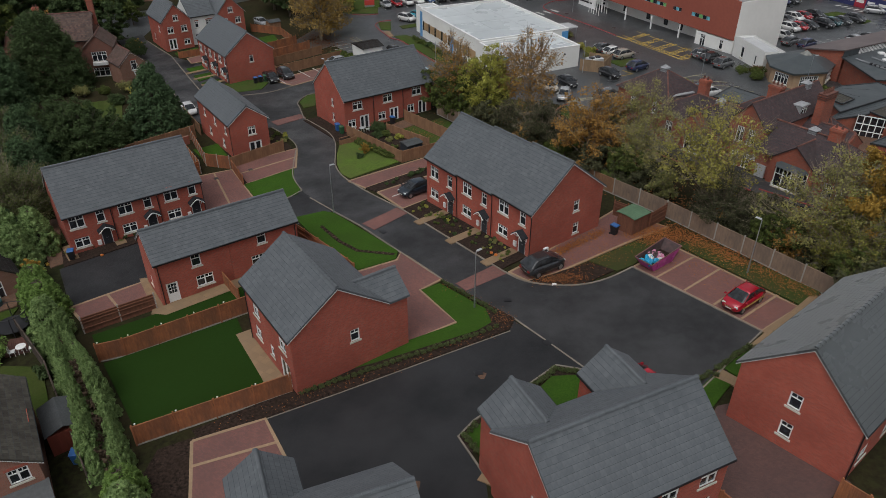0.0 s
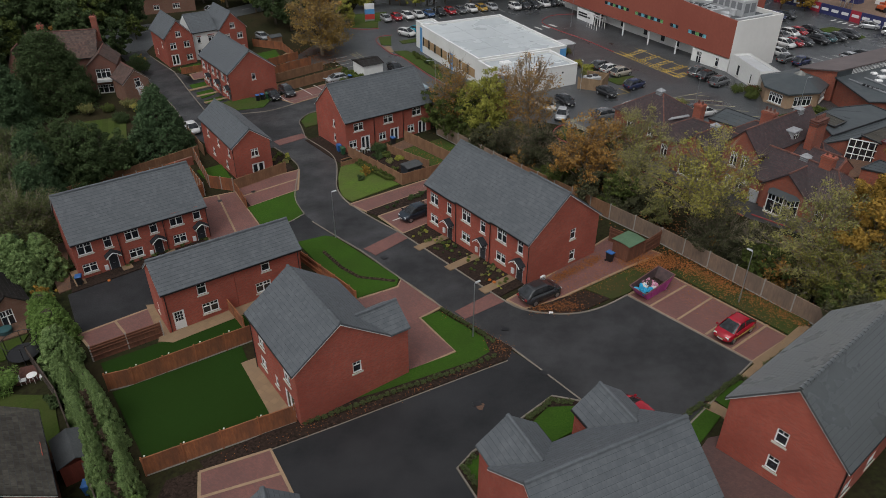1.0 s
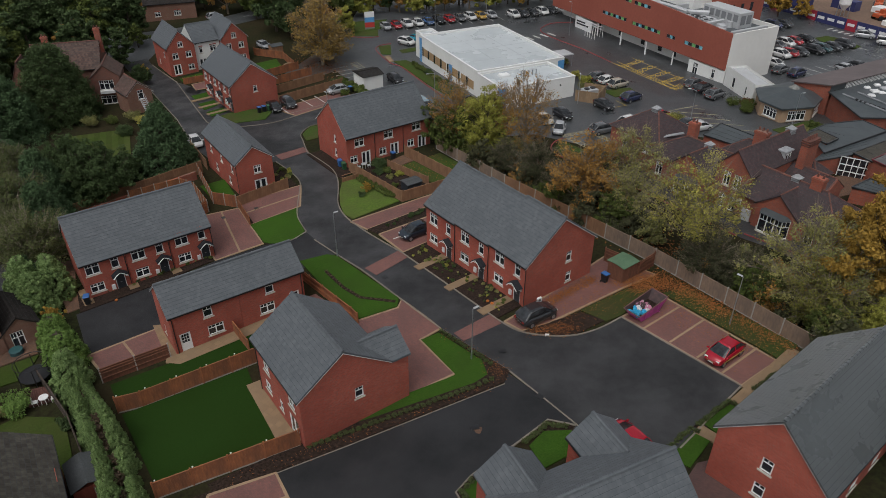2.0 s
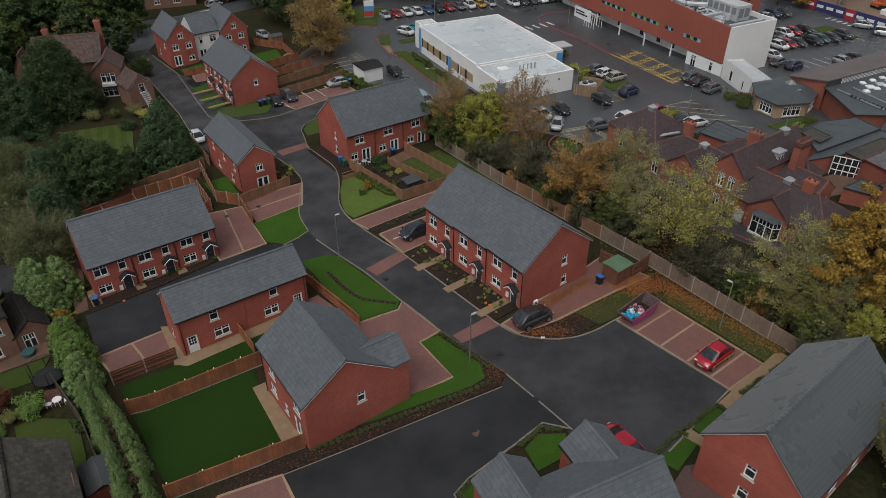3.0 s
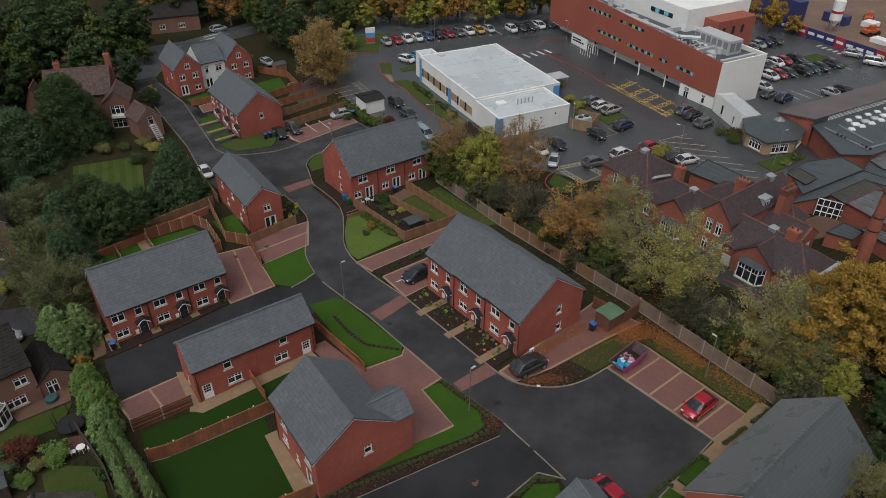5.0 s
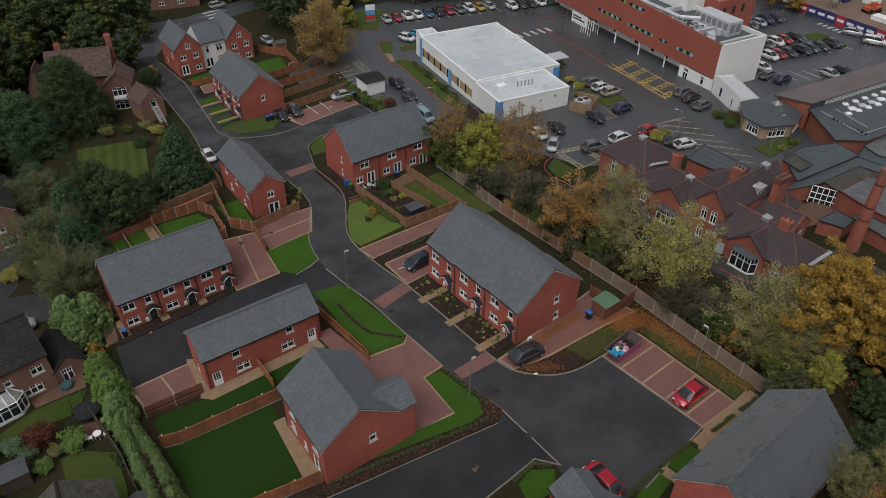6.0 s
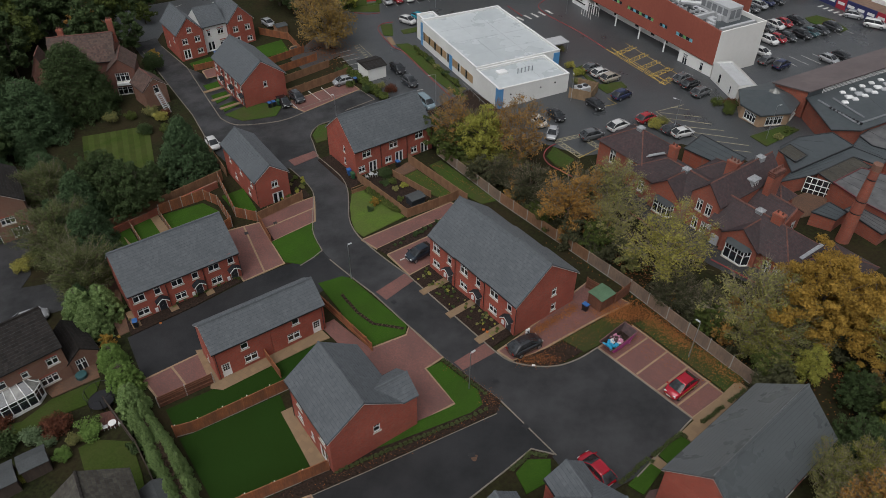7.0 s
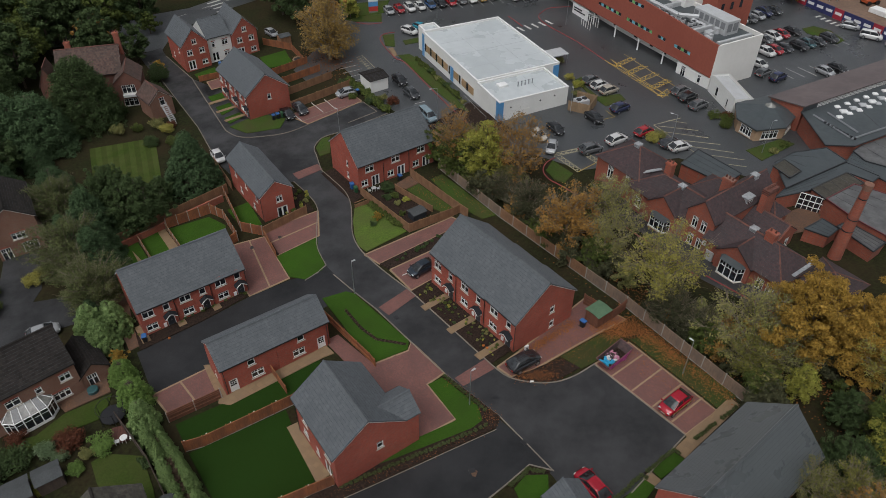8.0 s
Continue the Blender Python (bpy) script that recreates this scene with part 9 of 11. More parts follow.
LAMP_CLEAR, LAMP_RED, RIM, TYRE = plain("headlamp lens", (0.6, 0.62, 0.62), 0.15), plain("red lamp lens", (0.2, 0.012, 0.01), 0.25), plain("alloy rim", (0.4, 0.41, 0.42), 0.35, 0.8), plain("tyre rubber", (0.014, 0.014, 0.015), 0.85)
PLATE = plain("white plate", (0.6, 0.6, 0.56), 0.4)
# station along the car: place, half width, sill, shoulder height (hatchback 4.1 m long)
HULL = [(-2.06, 0.62, 0.42, 0.80), (-1.97, 0.78, 0.30, 0.95), (-1.6, 0.86, 0.24, 1.0), (-0.8, 0.885, 0.2, 0.985), (0.3, 0.885, 0.2, 0.965), (1.0, 0.88, 0.2, 0.955), (1.5, 0.86, 0.22, 0.92), (1.85, 0.78, 0.28, 0.82), (2.06, 0.58, 0.36, 0.62)]
_x = np.linspace(-2.06, 2.06, 23)
_cols = [np.interp(_x, [r[0] for r in HULL], [r[i] for r in HULL]) for i in (1, 2, 3)]
for _c in _cols:
    for _k in range(2):
        _c[1:-1] = 0.25 * _c[:-2] + 0.5 * _c[1:-1] + 0.25 * _c[2:]
HULL = [(float(q), *(float(c[i]) for c in _cols)) for i, q in enumerate(_x)]
CARS = {}


def car_meshes(kind):
    """The shapes of one kind of car, built once."""
    if kind in CARS:
        return CARS[kind]
    k = {"hatch": (0.94, 1.0, 1.5, -1.97, -1.2, 0.36, 1.36), "suv": (1.0, 1.05, 1.64, -1.97, -1.3, 0.34, 1.34), "saloon": (1.1, 1.02, 1.42, -1.6, -0.95, 0.35, 1.2), "van": (1.1, 1.06, 1.8, -2.05, -2.0, 0.75, 1.4)}[kind]
    sl, sw, roof, r0, r1, f1, f0 = k
    lift = (roof - 1.45) * 0.45
    out = {}

    def loft(rows, closed_ends=True):
        bm = bmesh.new()
        rings = [[bm.verts.new(p) for p in r] for r in rows]
        n = len(rings[0])
        for a, b in zip(rings, rings[1:]):
            for i in range(n):
                bm.faces.new((a[i], a[(i + 1) % n], b[(i + 1) % n], b[i]))
        bm.faces.new(rings[0])
        bm.faces.new(rings[-1][::-1])
        bmesh.ops.recalc_face_normals(bm, faces=bm.faces[:])
        return bm

    rows = []
    for x, w, z0, z1 in HULL:
        x, w, z1 = x * sl, w * sw, z1 + lift
        zm = z0 + 0.62 * (z1 - z0)
        rows.append([(x, -w * 0.9, z0), (x, -w, z0 + 0.12), (x, -w, zm), (x, -w * 0.93, z1 - 0.04), (x, -w * 0.82, z1), (x, w * 0.82, z1), (x, w * 0.93, z1 - 0.04), (x, w, zm), (x, w, z0 + 0.12), (x, w * 0.9, z0)])
    bm = loft(rows)
    for f in bm.faces:
        f.smooth = True
    out["body"] = bm
    sh = 0.98 + lift
    y0, y1 = 0.78 * sw, 0.60 * sw
    line_ = smooth_line([(r0 * sl, sh - 0.06, 0.0), (r1 * sl, roof - 0.09, 0.9), (0.5 * r1 * sl, roof - 0.012, 1.0), (0.0, roof - 0.01, 1.0), (f1 * sl, roof - 0.07, 0.95), (f0 * sl, sh - 0.08, 0.0)], 5)

    def ring(x, z, t, up=0.0, inset=1.0):
        w = (y0 + (y1 - y0) * min(1, max(0, t))) * inset
        return [(x, -y0, sh - 0.1), (x, -w - 0.3 * (y0 - w), z - 0.3 * (z - sh + 0.1)), (x, -w, z - 0.07), (x, -w * 0.93, z - 0.018), (x, -w * 0.7, z + 0.008), (x, w * 0.7, z + 0.008), (x, w * 0.93, z - 0.018), (x, w, z - 0.07), (x, w + 0.3 * (y0 - w), z - 0.3 * (z - sh + 0.1)), (x, y0, sh - 0.1)]

    bm = loft([ring(*c) for c in line_])
    for f in bm.faces:
        f.smooth = True
    out["glasshouse"] = bm
    top = [c for c in line_ if c[2] > 0.86]
    rows = []
    for i, (x, z, t) in enumerate(top):
        w = y0 + (y1 - y0) * min(1, t)
        end = 0.0 if 0 < i < len(top) - 1 else 0.03
        rows.append([(x, -w * 1.03, z - 0.085), (x, -w * 1.0, z - 0.03), (x, -w * 0.86, z + 0.022 - end), (x, -w * 0.4, z + 0.042 - end), (x, w * 0.4, z + 0.042 - end), (x, w * 0.86, z + 0.022 - end), (x, w * 1.0, z - 0.03), (x, w * 1.03, z - 0.085)])
    bm = loft(rows)
    for f in bm.faces:
        f.smooth = True
    out["roof"] = bm
    for nm, a, b in (("pillar", (f1 * sl, y1, roof - 0.04), (f0 * sl, y0, sh - 0.05)), ("pillar_mid", (-0.35, y1 + 0.015, roof - 0.03), (-0.3, y0 + 0.015, sh - 0.05)), ("pillar_rear", (r1 * sl, y1, roof - 0.05), (r0 * sl, y0, sh - 0.02))):
        bm = bmesh.new()
        tube(bm, a, b, 0.032, 0.038, 5)
        out[nm] = bm
    for nm, x, dy, m in (("headlight", 1.86, 0.55, 1), ("tail_light", -2.0, 0.62, -1)):
        bm = bmesh.new()
        soft_box(bm, x * sl - 0.12, dy * sw - 0.16, 0.58 + lift, x * sl + 0.1, dy * sw + 0.14, 0.74 + lift, 0.04)
        out[nm] = bm
    bm = bmesh.new()
    tube(bm, (0, -0.1, 0), (0, 0.1, 0), 0.32 * (1 + lift), 0.32 * (1 + lift), 16)
    out["wheel"] = bm
    bm = bmesh.new()
    tube(bm, (0, -0.112, 0), (0, 0.112, 0), 0.2 * (1 + lift), 0.2 * (1 + lift), 12)
    out["rim"] = bm
    bm = bmesh.new()
    soft_box(bm, 2.0 * sl - 0.02, -0.26, 0.42, 2.0 * sl + 0.06, 0.26, 0.53, 0.01)
    out["number_plate"] = bm
    bm = bmesh.new()
    soft_box(bm, f0 * sl - 0.25, 0.0, 0, f0 * sl - 0.1, 0.18, 0.12, 0.03)
    out["mirror"] = bm
    made = {}
    for nm, bm in out.items():
        me = bpy.data.meshes.new(nm)
        bm.to_mesh(me)
        bm.free()
        made[nm] = me
    CARS[kind] = (made, sl, sw, lift, sh)
    return CARS[kind]


PAINTED = {}


def car(x, y, yaw, kind, colour, words, z=0.05, band=None):
    made, sl, sw, lift, sh = car_meshes(kind)
    c = thing("van" if kind == "van" else "car", pose(x, y, rise(x, y) + z, 0, 0, yaw), words, "van" if kind == "van" else "car")
    m = paint(colour)

    def put(nm, mat_, par=c, basis=None, name=None):
        key = (kind, nm, mat_.name)
        if key not in PAINTED:
            me = made[nm].copy()
            me.materials.append(mat_)
            PAINTED[key] = me
        ob = new(name or nm, PAINTED[key])
        ob.parent = par
        if basis is not None:
            ob.matrix_basis = basis
        return ob

    put("body", m)
    put("glasshouse", GLASS_CAR)
    put("roof", m)
    for nm in ("pillar", "pillar_mid", "pillar_rear"):
        put(nm, m, name="pillar")
        put(nm, m, basis=Matrix.Diagonal((1, -1, 1, 1)), name="pillar")
    for nm, mt in (("headlight", LAMP_CLEAR), ("tail_light", LAMP_RED)):
        put(nm, mt)
        put(nm, mt, basis=pose(0, -1.1 * sw + 0.02 * sw, 0))
    put("number_plate", PLATE)
    put("number_plate", PLATE, basis=pose(0, 0, 0.1, 0, 0, 180))
    for s in (-1, 1):
        put("mirror", m, basis=pose(0, s * 0.86 * sw - (0.0 if s > 0 else 0.18), sh - 0.02))
    for wx in (1.28 * sl, -1.25 * sl):
        for s in (-1, 1):
            w = put("wheel", TYRE, basis=pose(wx, s * 0.79 * sw, 0.32 * (1 + lift)))
            put("rim", RIM, w)
    if band:
        bm = bmesh.new()
        for s in (-1, 1):
            yy = s * 0.888 * sw
            box(bm, -1.7 * sl, min(yy, yy + s * 0.012), 0.5, 1.45 * sl, max(yy, yy + s * 0.012), 0.66)
        box(bm, 1.97 * sl, -0.45, 0.55, 2.06 * sl, 0.45, 0.62)
        part("stripe", bm, band, c, "yellow side stripe")
    return c


WHITE, SILVER, GREY, DARK, BLACKC, NAVYC, BLUEC, REDC, TEAL, YELLOWC, BEIGE = (0.62, 0.62, 0.61), (0.34, 0.35, 0.36), (0.12, 0.125, 0.13), (0.04, 0.043, 0.047), (0.014, 0.014, 0.016), (0.02, 0.028, 0.08), (0.04, 0.09, 0.2), (0.34, 0.018, 0.025), (0.03, 0.08, 0.09), (0.42, 0.25, 0.04), (0.38, 0.34, 0.28)
car(-3.1, 68.9, -142, "hatch", (0.012, 0.022, 0.034), "dark blue-grey hatchback parked on the red drive", 0.1)
car(8.9, 51.8, 33, "suv", (0.034, 0.035, 0.038), "dark grey crossover parked beside the end house", 0.1)
car(24.1, 45.4, -143, "hatch", (0.36, 0.006, 0.02), "bright red hatchback with yellow side stripes in a bay", 0.1, YELLOW_LINE)
car(13.9, 36.0, 124, "hatch", (0.36, 0.006, 0.02), "bright red hatchback parked in the court", 0.07, YELLOW_LINE)
car(-38.2, 100.2, -58, "hatch", WHITE, "white hatchback parked at the kerb of the far road")
car(-28.8, 114.4, -55, "hatch", BLACKC, "black hatchback on the white-lined bays", 0.1)
car(-26.7, 116.1, -55, "suv", DARK, "dark grey car on the white-lined bays", 0.1)
car(-18.9, 122.1, -150, "hatch", SILVER, "silver hatchback on the white-lined bays", 0.1)
car(-38.6, 151.0, -50, "hatch", SILVER, "silver car beside the far garden")
car(-55.0, 173.0, 42, "suv", SILVER, "silver car on the main road")
car(16.0, 103.9, -58, "hatch", (0.55, 0.5, 0.42), "cream rounded hatchback in the hospital car park")
car(19.3, 105.8, -62, "hatch", BLACKC, "black small hatchback with white stripes")
car(17.9, 99.6, -105, "hatch", SILVER, "silver small hatchback with black roof")
car(24.2, 98.6, 25, "suv", GREY, "grey crossover beside yellow hatching")
car(29.0, 101.4, 33, "suv", WHITE, "white van-like car behind the old wing")
car(34.2, 104.0, 34, "hatch", REDC, "dark red hatchback by the hatched area")
car(38.8, 98.6, 22, "hatch", WHITE, "white hatchback behind the old wing")
car(37.6, 99.8, 24, "hatch", DARK, "dark car behind the old wing")
car(26.6, 109.5, -58, "hatch", BLACKC, "black hatchback turning in the car park")
car(31.9, 112.9, 36, "suv", NAVYC, "dark blue car on the grass island edge")
for (x, y), c, w in (((28.6, 124.6), GREY, "grey car beside the clinic"), ((29.8, 122.3), WHITE, "white car beside the clinic"), ((31.2, 120.0), BEIGE, "beige car beside the clinic")):
    car(x, y, 32, "suv" if c == BEIGE else "hatch", c, w)
for (x, y), c, w in (((44.4, 119.2), GREY, "grey car below the hospital block"), ((45.2, 116.7), BLACKC, "black large car below the hospital block"), ((46.1, 113.4), GREY, "grey car below the hospital block")):
    car(x, y, 36, "suv", c, w)
car(-8.7, 126.8, -58, "suv", BLACKC, "black car beside the small hut")
car(-6.2, 121.0, -56, "suv", DARK, "dark grey car on the hospital road")
car(-2.9, 112.0, -60, "van", (0.22, 0.3, 0.34), "pale blue van on the hospital road")
car(-7.6, 150.0, -38, "suv", WHITE, "white car by the clinic entrance")
car(-5.2, 151.8, -42, "hatch", (0.03, 0.28, 0.38), "turquoise car by the clinic entrance")
far = [SILVER, REDC, WHITE, WHITE, BLUEC, BLACKC, REDC, GREY, WHITE, YELLOWC, SILVER, WHITE, DARK, DARK, WHITE, DARK, WHITE, GREY, WHITE]
names = {SILVER: "silver", REDC: "red", WHITE: "white", BLUEC: "blue", BLACKC: "black", GREY: "grey", YELLOWC: "mustard-yellow", DARK: "dark grey", TEAL: "teal", NAVYC: "navy"}
spots = [(-12.8 + 2.42 * i, 161.0 + 0.62 * i) for i in range(11)] + [(16.7 + 2.3 * i, 166.8 + 0.7 * i) for i in range(8)]
for i, ((x, y), c) in enumerate(zip(spots, far)):
    car(x, y, -64, "suv" if i % 3 == 2 else "hatch", c, names[c] + " car parked nose-in below the trees")
right = [(66.5, 153.3, WHITE), (68.9, 153.8, GREY), (71.4, 155.6, SILVER), (73.6, 157.6, NAVYC), (76.3, 158.4, DARK), (68.6, 143.1, GREY), (71.0, 144.6, WHITE), (73.4, 146.0, REDC), (76.4, 147.4, BLACKC),
         (66.8, 136.8, WHITE), (69.0, 137.8, REDC), (71.3, 138.7, DARK), (74.9, 139.9, BLACKC), (77.2, 141.3, TEAL), (79.6, 142.2, DARK), (83.0, 144.0, DARK), (63.2, 131.0, WHITE), (62.8, 127.0, GREY), (64.9, 125.0, NAVYC), (75.3, 127.9, SILVER), (78.4, 129.3, BLACKC)]
for i, (x, y, c) in enumerate(right):
    car(x, y, 36 if i in (17, 18) else -58, "suv" if i % 3 == 0 else "hatch", c, names[c] + " car in the wet hospital car park")
car(90.3, 150.4, -30, "suv", SILVER, "silver car beside the hoarding")
car(92.6, 145.2, -32, "van", WHITE, "white van beside the hoarding")
car(95.6, 140.6, -32, "hatch", WHITE, "white car beside the hoarding")
car(-49.6, 59.2, 30, "hatch", SILVER, "silver car on the drive behind the trees")


# ---- trees, hedges and shrubs ----
def leaf_mesh(name, centres, per, spread, size, mat_, seed, flat=0.42, droop=0.0, slim=1.0):
    """Many small folded leaf sprays scattered round the given clump centres."""
    rg = np.random.RandomState(seed)
    c = np.repeat(np.array(centres, float), per, axis=0)
    n = len(c)
    sp = np.repeat(np.array([spread] * len(centres) if np.isscalar(spread) else spread, float), per)
    d = rg.normal(size=(n, 3))
    d /= np.linalg.norm(d, axis=1)[:, None]
    p = c + d * (sp * rg.uniform(0.25, 1.0, n) ** 0.6)[:, None] * np.array([1, 1, 0.75])
    p[:, 2] -= droop * rg.uniform(0, 1, n)
    nor = d * (1 - flat) + np.array([0, 0, 1]) * flat + rg.normal(size=(n, 3)) * 0.45
    nor /= np.linalg.norm(nor, axis=1)[:, None]
    a = np.cross(nor, rg.normal(size=(n, 3)))
    a /= np.linalg.norm(a, axis=1)[:, None]
    b = np.cross(nor, a)
    s = size * rg.uniform(0.6, 1.35, n)[:, None]
    a, b = a * s * 1.25 * slim, b * s * 0.72 / slim
    v = np.stack([p - a, p + 0.6 * a - b, p + 0.45 * a + b], 1).reshape(-1, 3)
    me = bpy.data.meshes.new(name)
    me.vertices.add(3 * n)
    me.vertices.foreach_set("co", v.astype(np.float32).ravel())
    me.loops.add(3 * n)
    me.loops.foreach_set("vertex_index", np.arange(3 * n, dtype=np.int32))
    me.polygons.add(n)
    me.polygons.foreach_set("loop_start", np.arange(0, 3 * n, 3, dtype=np.int32))
    me.update(calc_edges=True)
    me.materials.append(mat_)
    return me


def limb(bm, pts, r0, r1, n=6):
    for i, (p, q) in enumerate(zip(pts, pts[1:])):
        t0, t1 = i / (len(pts) - 1), (i + 1) / (len(pts) - 1)
        tube(bm, p, q, r0 + (r1 - r0) * t0, r0 + (r1 - r0) * t1, n, False)


def broadleaf(high, rad, leaf, bark, seed, clumps=70, per=75, size=0.26, low=0.28, bare=0.0, twigs=40, spread=0.2):
    """Trunk and crown of a spreading tree, as two meshes."""
    rg = random.Random(seed)
    cz, rz = high * (1 + low) / 2, high * (1 - low) / 2
    centres, spreads = [], []
    bm = bmesh.new()
    top = Vector((rg.uniform(-0.3, 0.3), rg.uniform(-0.3, 0.3), high * 0.55))
    limb(bm, [Vector((0, 0, -0.4)), Vector((0.1, 0, high * 0.2)), top, Vector((top.x * 1.5, top.y * 1.5, high * 0.86))], 0.02 * high + 0.06, 0.03, 8)
    n = max(8, clumps // 7)
    for k in range(n):
        # a limb that leaves the trunk, bends upwards and ends at an uneven outline
        az = 2.4 * k + rg.uniform(-0.4, 0.4)
        up = 1 - 2 * (k + 0.5) / n
        up = max(-0.75, up * 0.95 + 0.12)
        flat = math.sqrt(max(0.03, 1 - up * up))
        out = rg.uniform(0.72, 1.1)
        tip = Vector((math.cos(az) * flat * rad * out, math.sin(az) * flat * rad * out, cz + up * rz * min(out, 1.04)))
        base = Vector((top.x * 0.5, top.y * 0.5, min(max(high * 0.16, tip.z - 0.75 * rad), high * 0.6)))
        mid = base.lerp(tip, 0.5) + Vector((0, 0, -0.05 * high if up > 0.2 else 0.04 * high))
        if k < twigs:
            limb(bm, [base, mid, tip], 0.006 * high + 0.015, 0.012, 5)
        for j in range(7):
            t = rg.uniform(0.42, 1.0)
            c = base.lerp(mid, 2 * t) if t < 0.5 else mid.lerp(tip, 2 * t - 1)
            w = rad * 0.2 * (1.25 - 0.5 * t)
            c = c + Vector((rg.gauss(0, 1), rg.gauss(0, 1), rg.gauss(0.2, 0.8))) * w
            centres.append(tuple(c))
            spreads.append(rad * spread * rg.uniform(0.55, 1.15))
            if 7 * k + j < twigs * 1.5:
                e = mid.lerp(tip, rg.uniform(0.0, 0.7))
                tube(bm, e, c + (c - e) * (0.3 * bare), 0.018, 0.006, 4, False)
            if bare:
                # fine sprays that reach past the leaves
                for q in range(6):
                    e = c.lerp(mid, rg.uniform(0.1, 0.5))
                    d = (c - base).normalized() * rg.uniform(0.5, 1.3) + Vector((rg.gauss(0, 0.5), rg.gauss(0, 0.5), rg.gauss(0.35, 0.3)))
                    tube(bm, e, c + d * (0.16 * rad), 0.022, 0.008, 3, False)
    tm = bpy.data.meshes.new("trunk")
    bm.to_mesh(tm)
    bm.free()
    tm.materials.append(bark)
    return tm, leaf_mesh("crown", centres, per, spreads, size, leaf, seed)


def conifer(high, rad, leaf, seed, layers=16, per=60, size=0.3, blunt=0.25, power=0.75):
    """A cone of drooping sprays round a straight trunk."""
    rg = random.Random(seed)
    centres, spreads = [], []
    bm = bmesh.new()
    limb(bm, [Vector((0, 0, -0.4)), Vector((0, 0, high * 0.95))], 0.02 * high + 0.05, 0.02, 8)
    for i in range(layers):
        t = i / layers
        r = rad * (1 - t) ** power * (1 - blunt * t) + 0.15
        n = max(5, int(20 * r / rad + 4))
        for k in range(n):
            a = 2 * math.pi * (k + rg.random() * 0.8) / n
            q = r * rg.uniform(0.6, 1.08)
            p = Vector((q * math.cos(a), q * math.sin(a), high * (0.06 + 0.92 * t) - 0.1 * q + rg.uniform(-0.2, 0.2)))
            centres.append(tuple(p))
            spreads.append(0.135 * rad * rg.uniform(0.6, 1.4))
            if k % 2 == 0:
                tube(bm, (0, 0, p.z + 0.1 * q), p, 0.04, 0.012, 4, False)
    tm = bpy.data.meshes.new("trunk")
    bm.to_mesh(tm)
    bm.free()
    tm.materials.append(TRUNK)
    return tm, leaf_mesh("crown", centres, per, spreads, size, leaf, seed, 0.35, 0.25, 1.35)


def shrub_meshes(rad, high, leaf, seed, clumps=16, per=40, size=0.14):
    rg = random.Random(seed)
    centres = []
    bm = bmesh.new()
    for k in range(clumps):
        a, r, z = rg.uniform(0, 6.28), rad * rg.uniform(0.2, 0.85), high * rg.uniform(0.25, 0.8)
        centres.append((r * math.cos(a), r * math.sin(a), z))
        tube(bm, (0, 0, -0.05), centres[-1], 0.025, 0.01, 4, False)
    tm = bpy.data.meshes.new("stem")
    bm.to_mesh(tm)
    bm.free()
    tm.materials.append(TRUNK)
    return tm, leaf_mesh("foliage", centres, per, rad * 0.4, size, leaf, seed)


def plant(kind, meshes, x, y, label, category, scale=1.0, turn=None, names=("trunk", "crown"), group="", z=0.0, tall=1.0):
    t = thing(kind, pose(x, y, rise(x, y) + z, 0, 0, turn if turn is not None else (x * 37 + y * 53) % 360) @ Matrix.Diagonal((scale, scale, scale * tall, 1)), label, category, group)
    for nm, me in zip(names, meshes):
        ob = new(nm, me)
        ob.parent = t
    return t


LIME = broadleaf(10.4, 3.4, LEAF_LIME, TRUNK, 11, 230, 62, 0.115, low=0.12, spread=0.2)
RUSSET = broadleaf(9, 4.0, LEAF_BROWN, BRANCH_PALE, 12, 150, 62, 0.12, bare=1.0, twigs=90, spread=0.22)
SPARSE = broadleaf(12.4, 3.6, LEAF_BROWN, BRANCH_PALE, 44, 170, 26, 0.11, low=0.2, bare=1.0, twigs=170, spread=0.26)
DULL = broadleaf(8, 4.4, LEAF_DULL, BRANCH_PALE, 45, 220, 85, 0.1, low=0.03, bare=1.0, twigs=60, spread=0.2)
DARKG = broadleaf(8, 3.8, LEAF_GREEN, TRUNK, 13, 260, 72, 0.125, low=0.08, spread=0.14)
OLIVE = broadleaf(10.5, 4.6, LEAF_OLIVE, BRANCH_PALE, 14, 165, 58, 0.11, bare=1.0, twigs=130, spread=0.21)
WILLOW = broadleaf(9, 4.4, LEAF_WILLOW, BRANCH_PALE, 30, 180, 100, 0.1, bare=1.0, low=0.1, twigs=150, spread=0.24)
SPRAY = broadleaf(9.6, 4.5, LEAF_SPRAY, BRANCH_PALE, 46, 170, 62, 0.1, bare=1.0, low=0.1, twigs=170, spread=0.22)
MIXED = broadleaf(10.5, 4.5, LEAF_MIX, BRANCH_PALE, 32, 165, 66, 0.11, bare=1.0, low=0.16, twigs=130, spread=0.2)
GOLD = broadleaf(11, 4.6, LEAF_YELLOW, BRANCH_PALE, 15, 160, 66, 0.095, bare=1.0, twigs=130, spread=0.22)
ORANGE = broadleaf(13, 5.6, LEAF_ORANGE, TRUNK, 16, 330, 165, 0.125, low=0.15, spread=0.15)
BAREY = broadleaf(14, 5.6, LEAF_SPARE, BRANCH_PALE, 17, 190, 46, 0.17, low=0.08, bare=1.0, twigs=190, spread=0.27)
EVERG = broadleaf(9, 4.6, LEAF_DARK, TRUNK, 18, 400, 95, 0.125, low=0.03, spread=0.135)
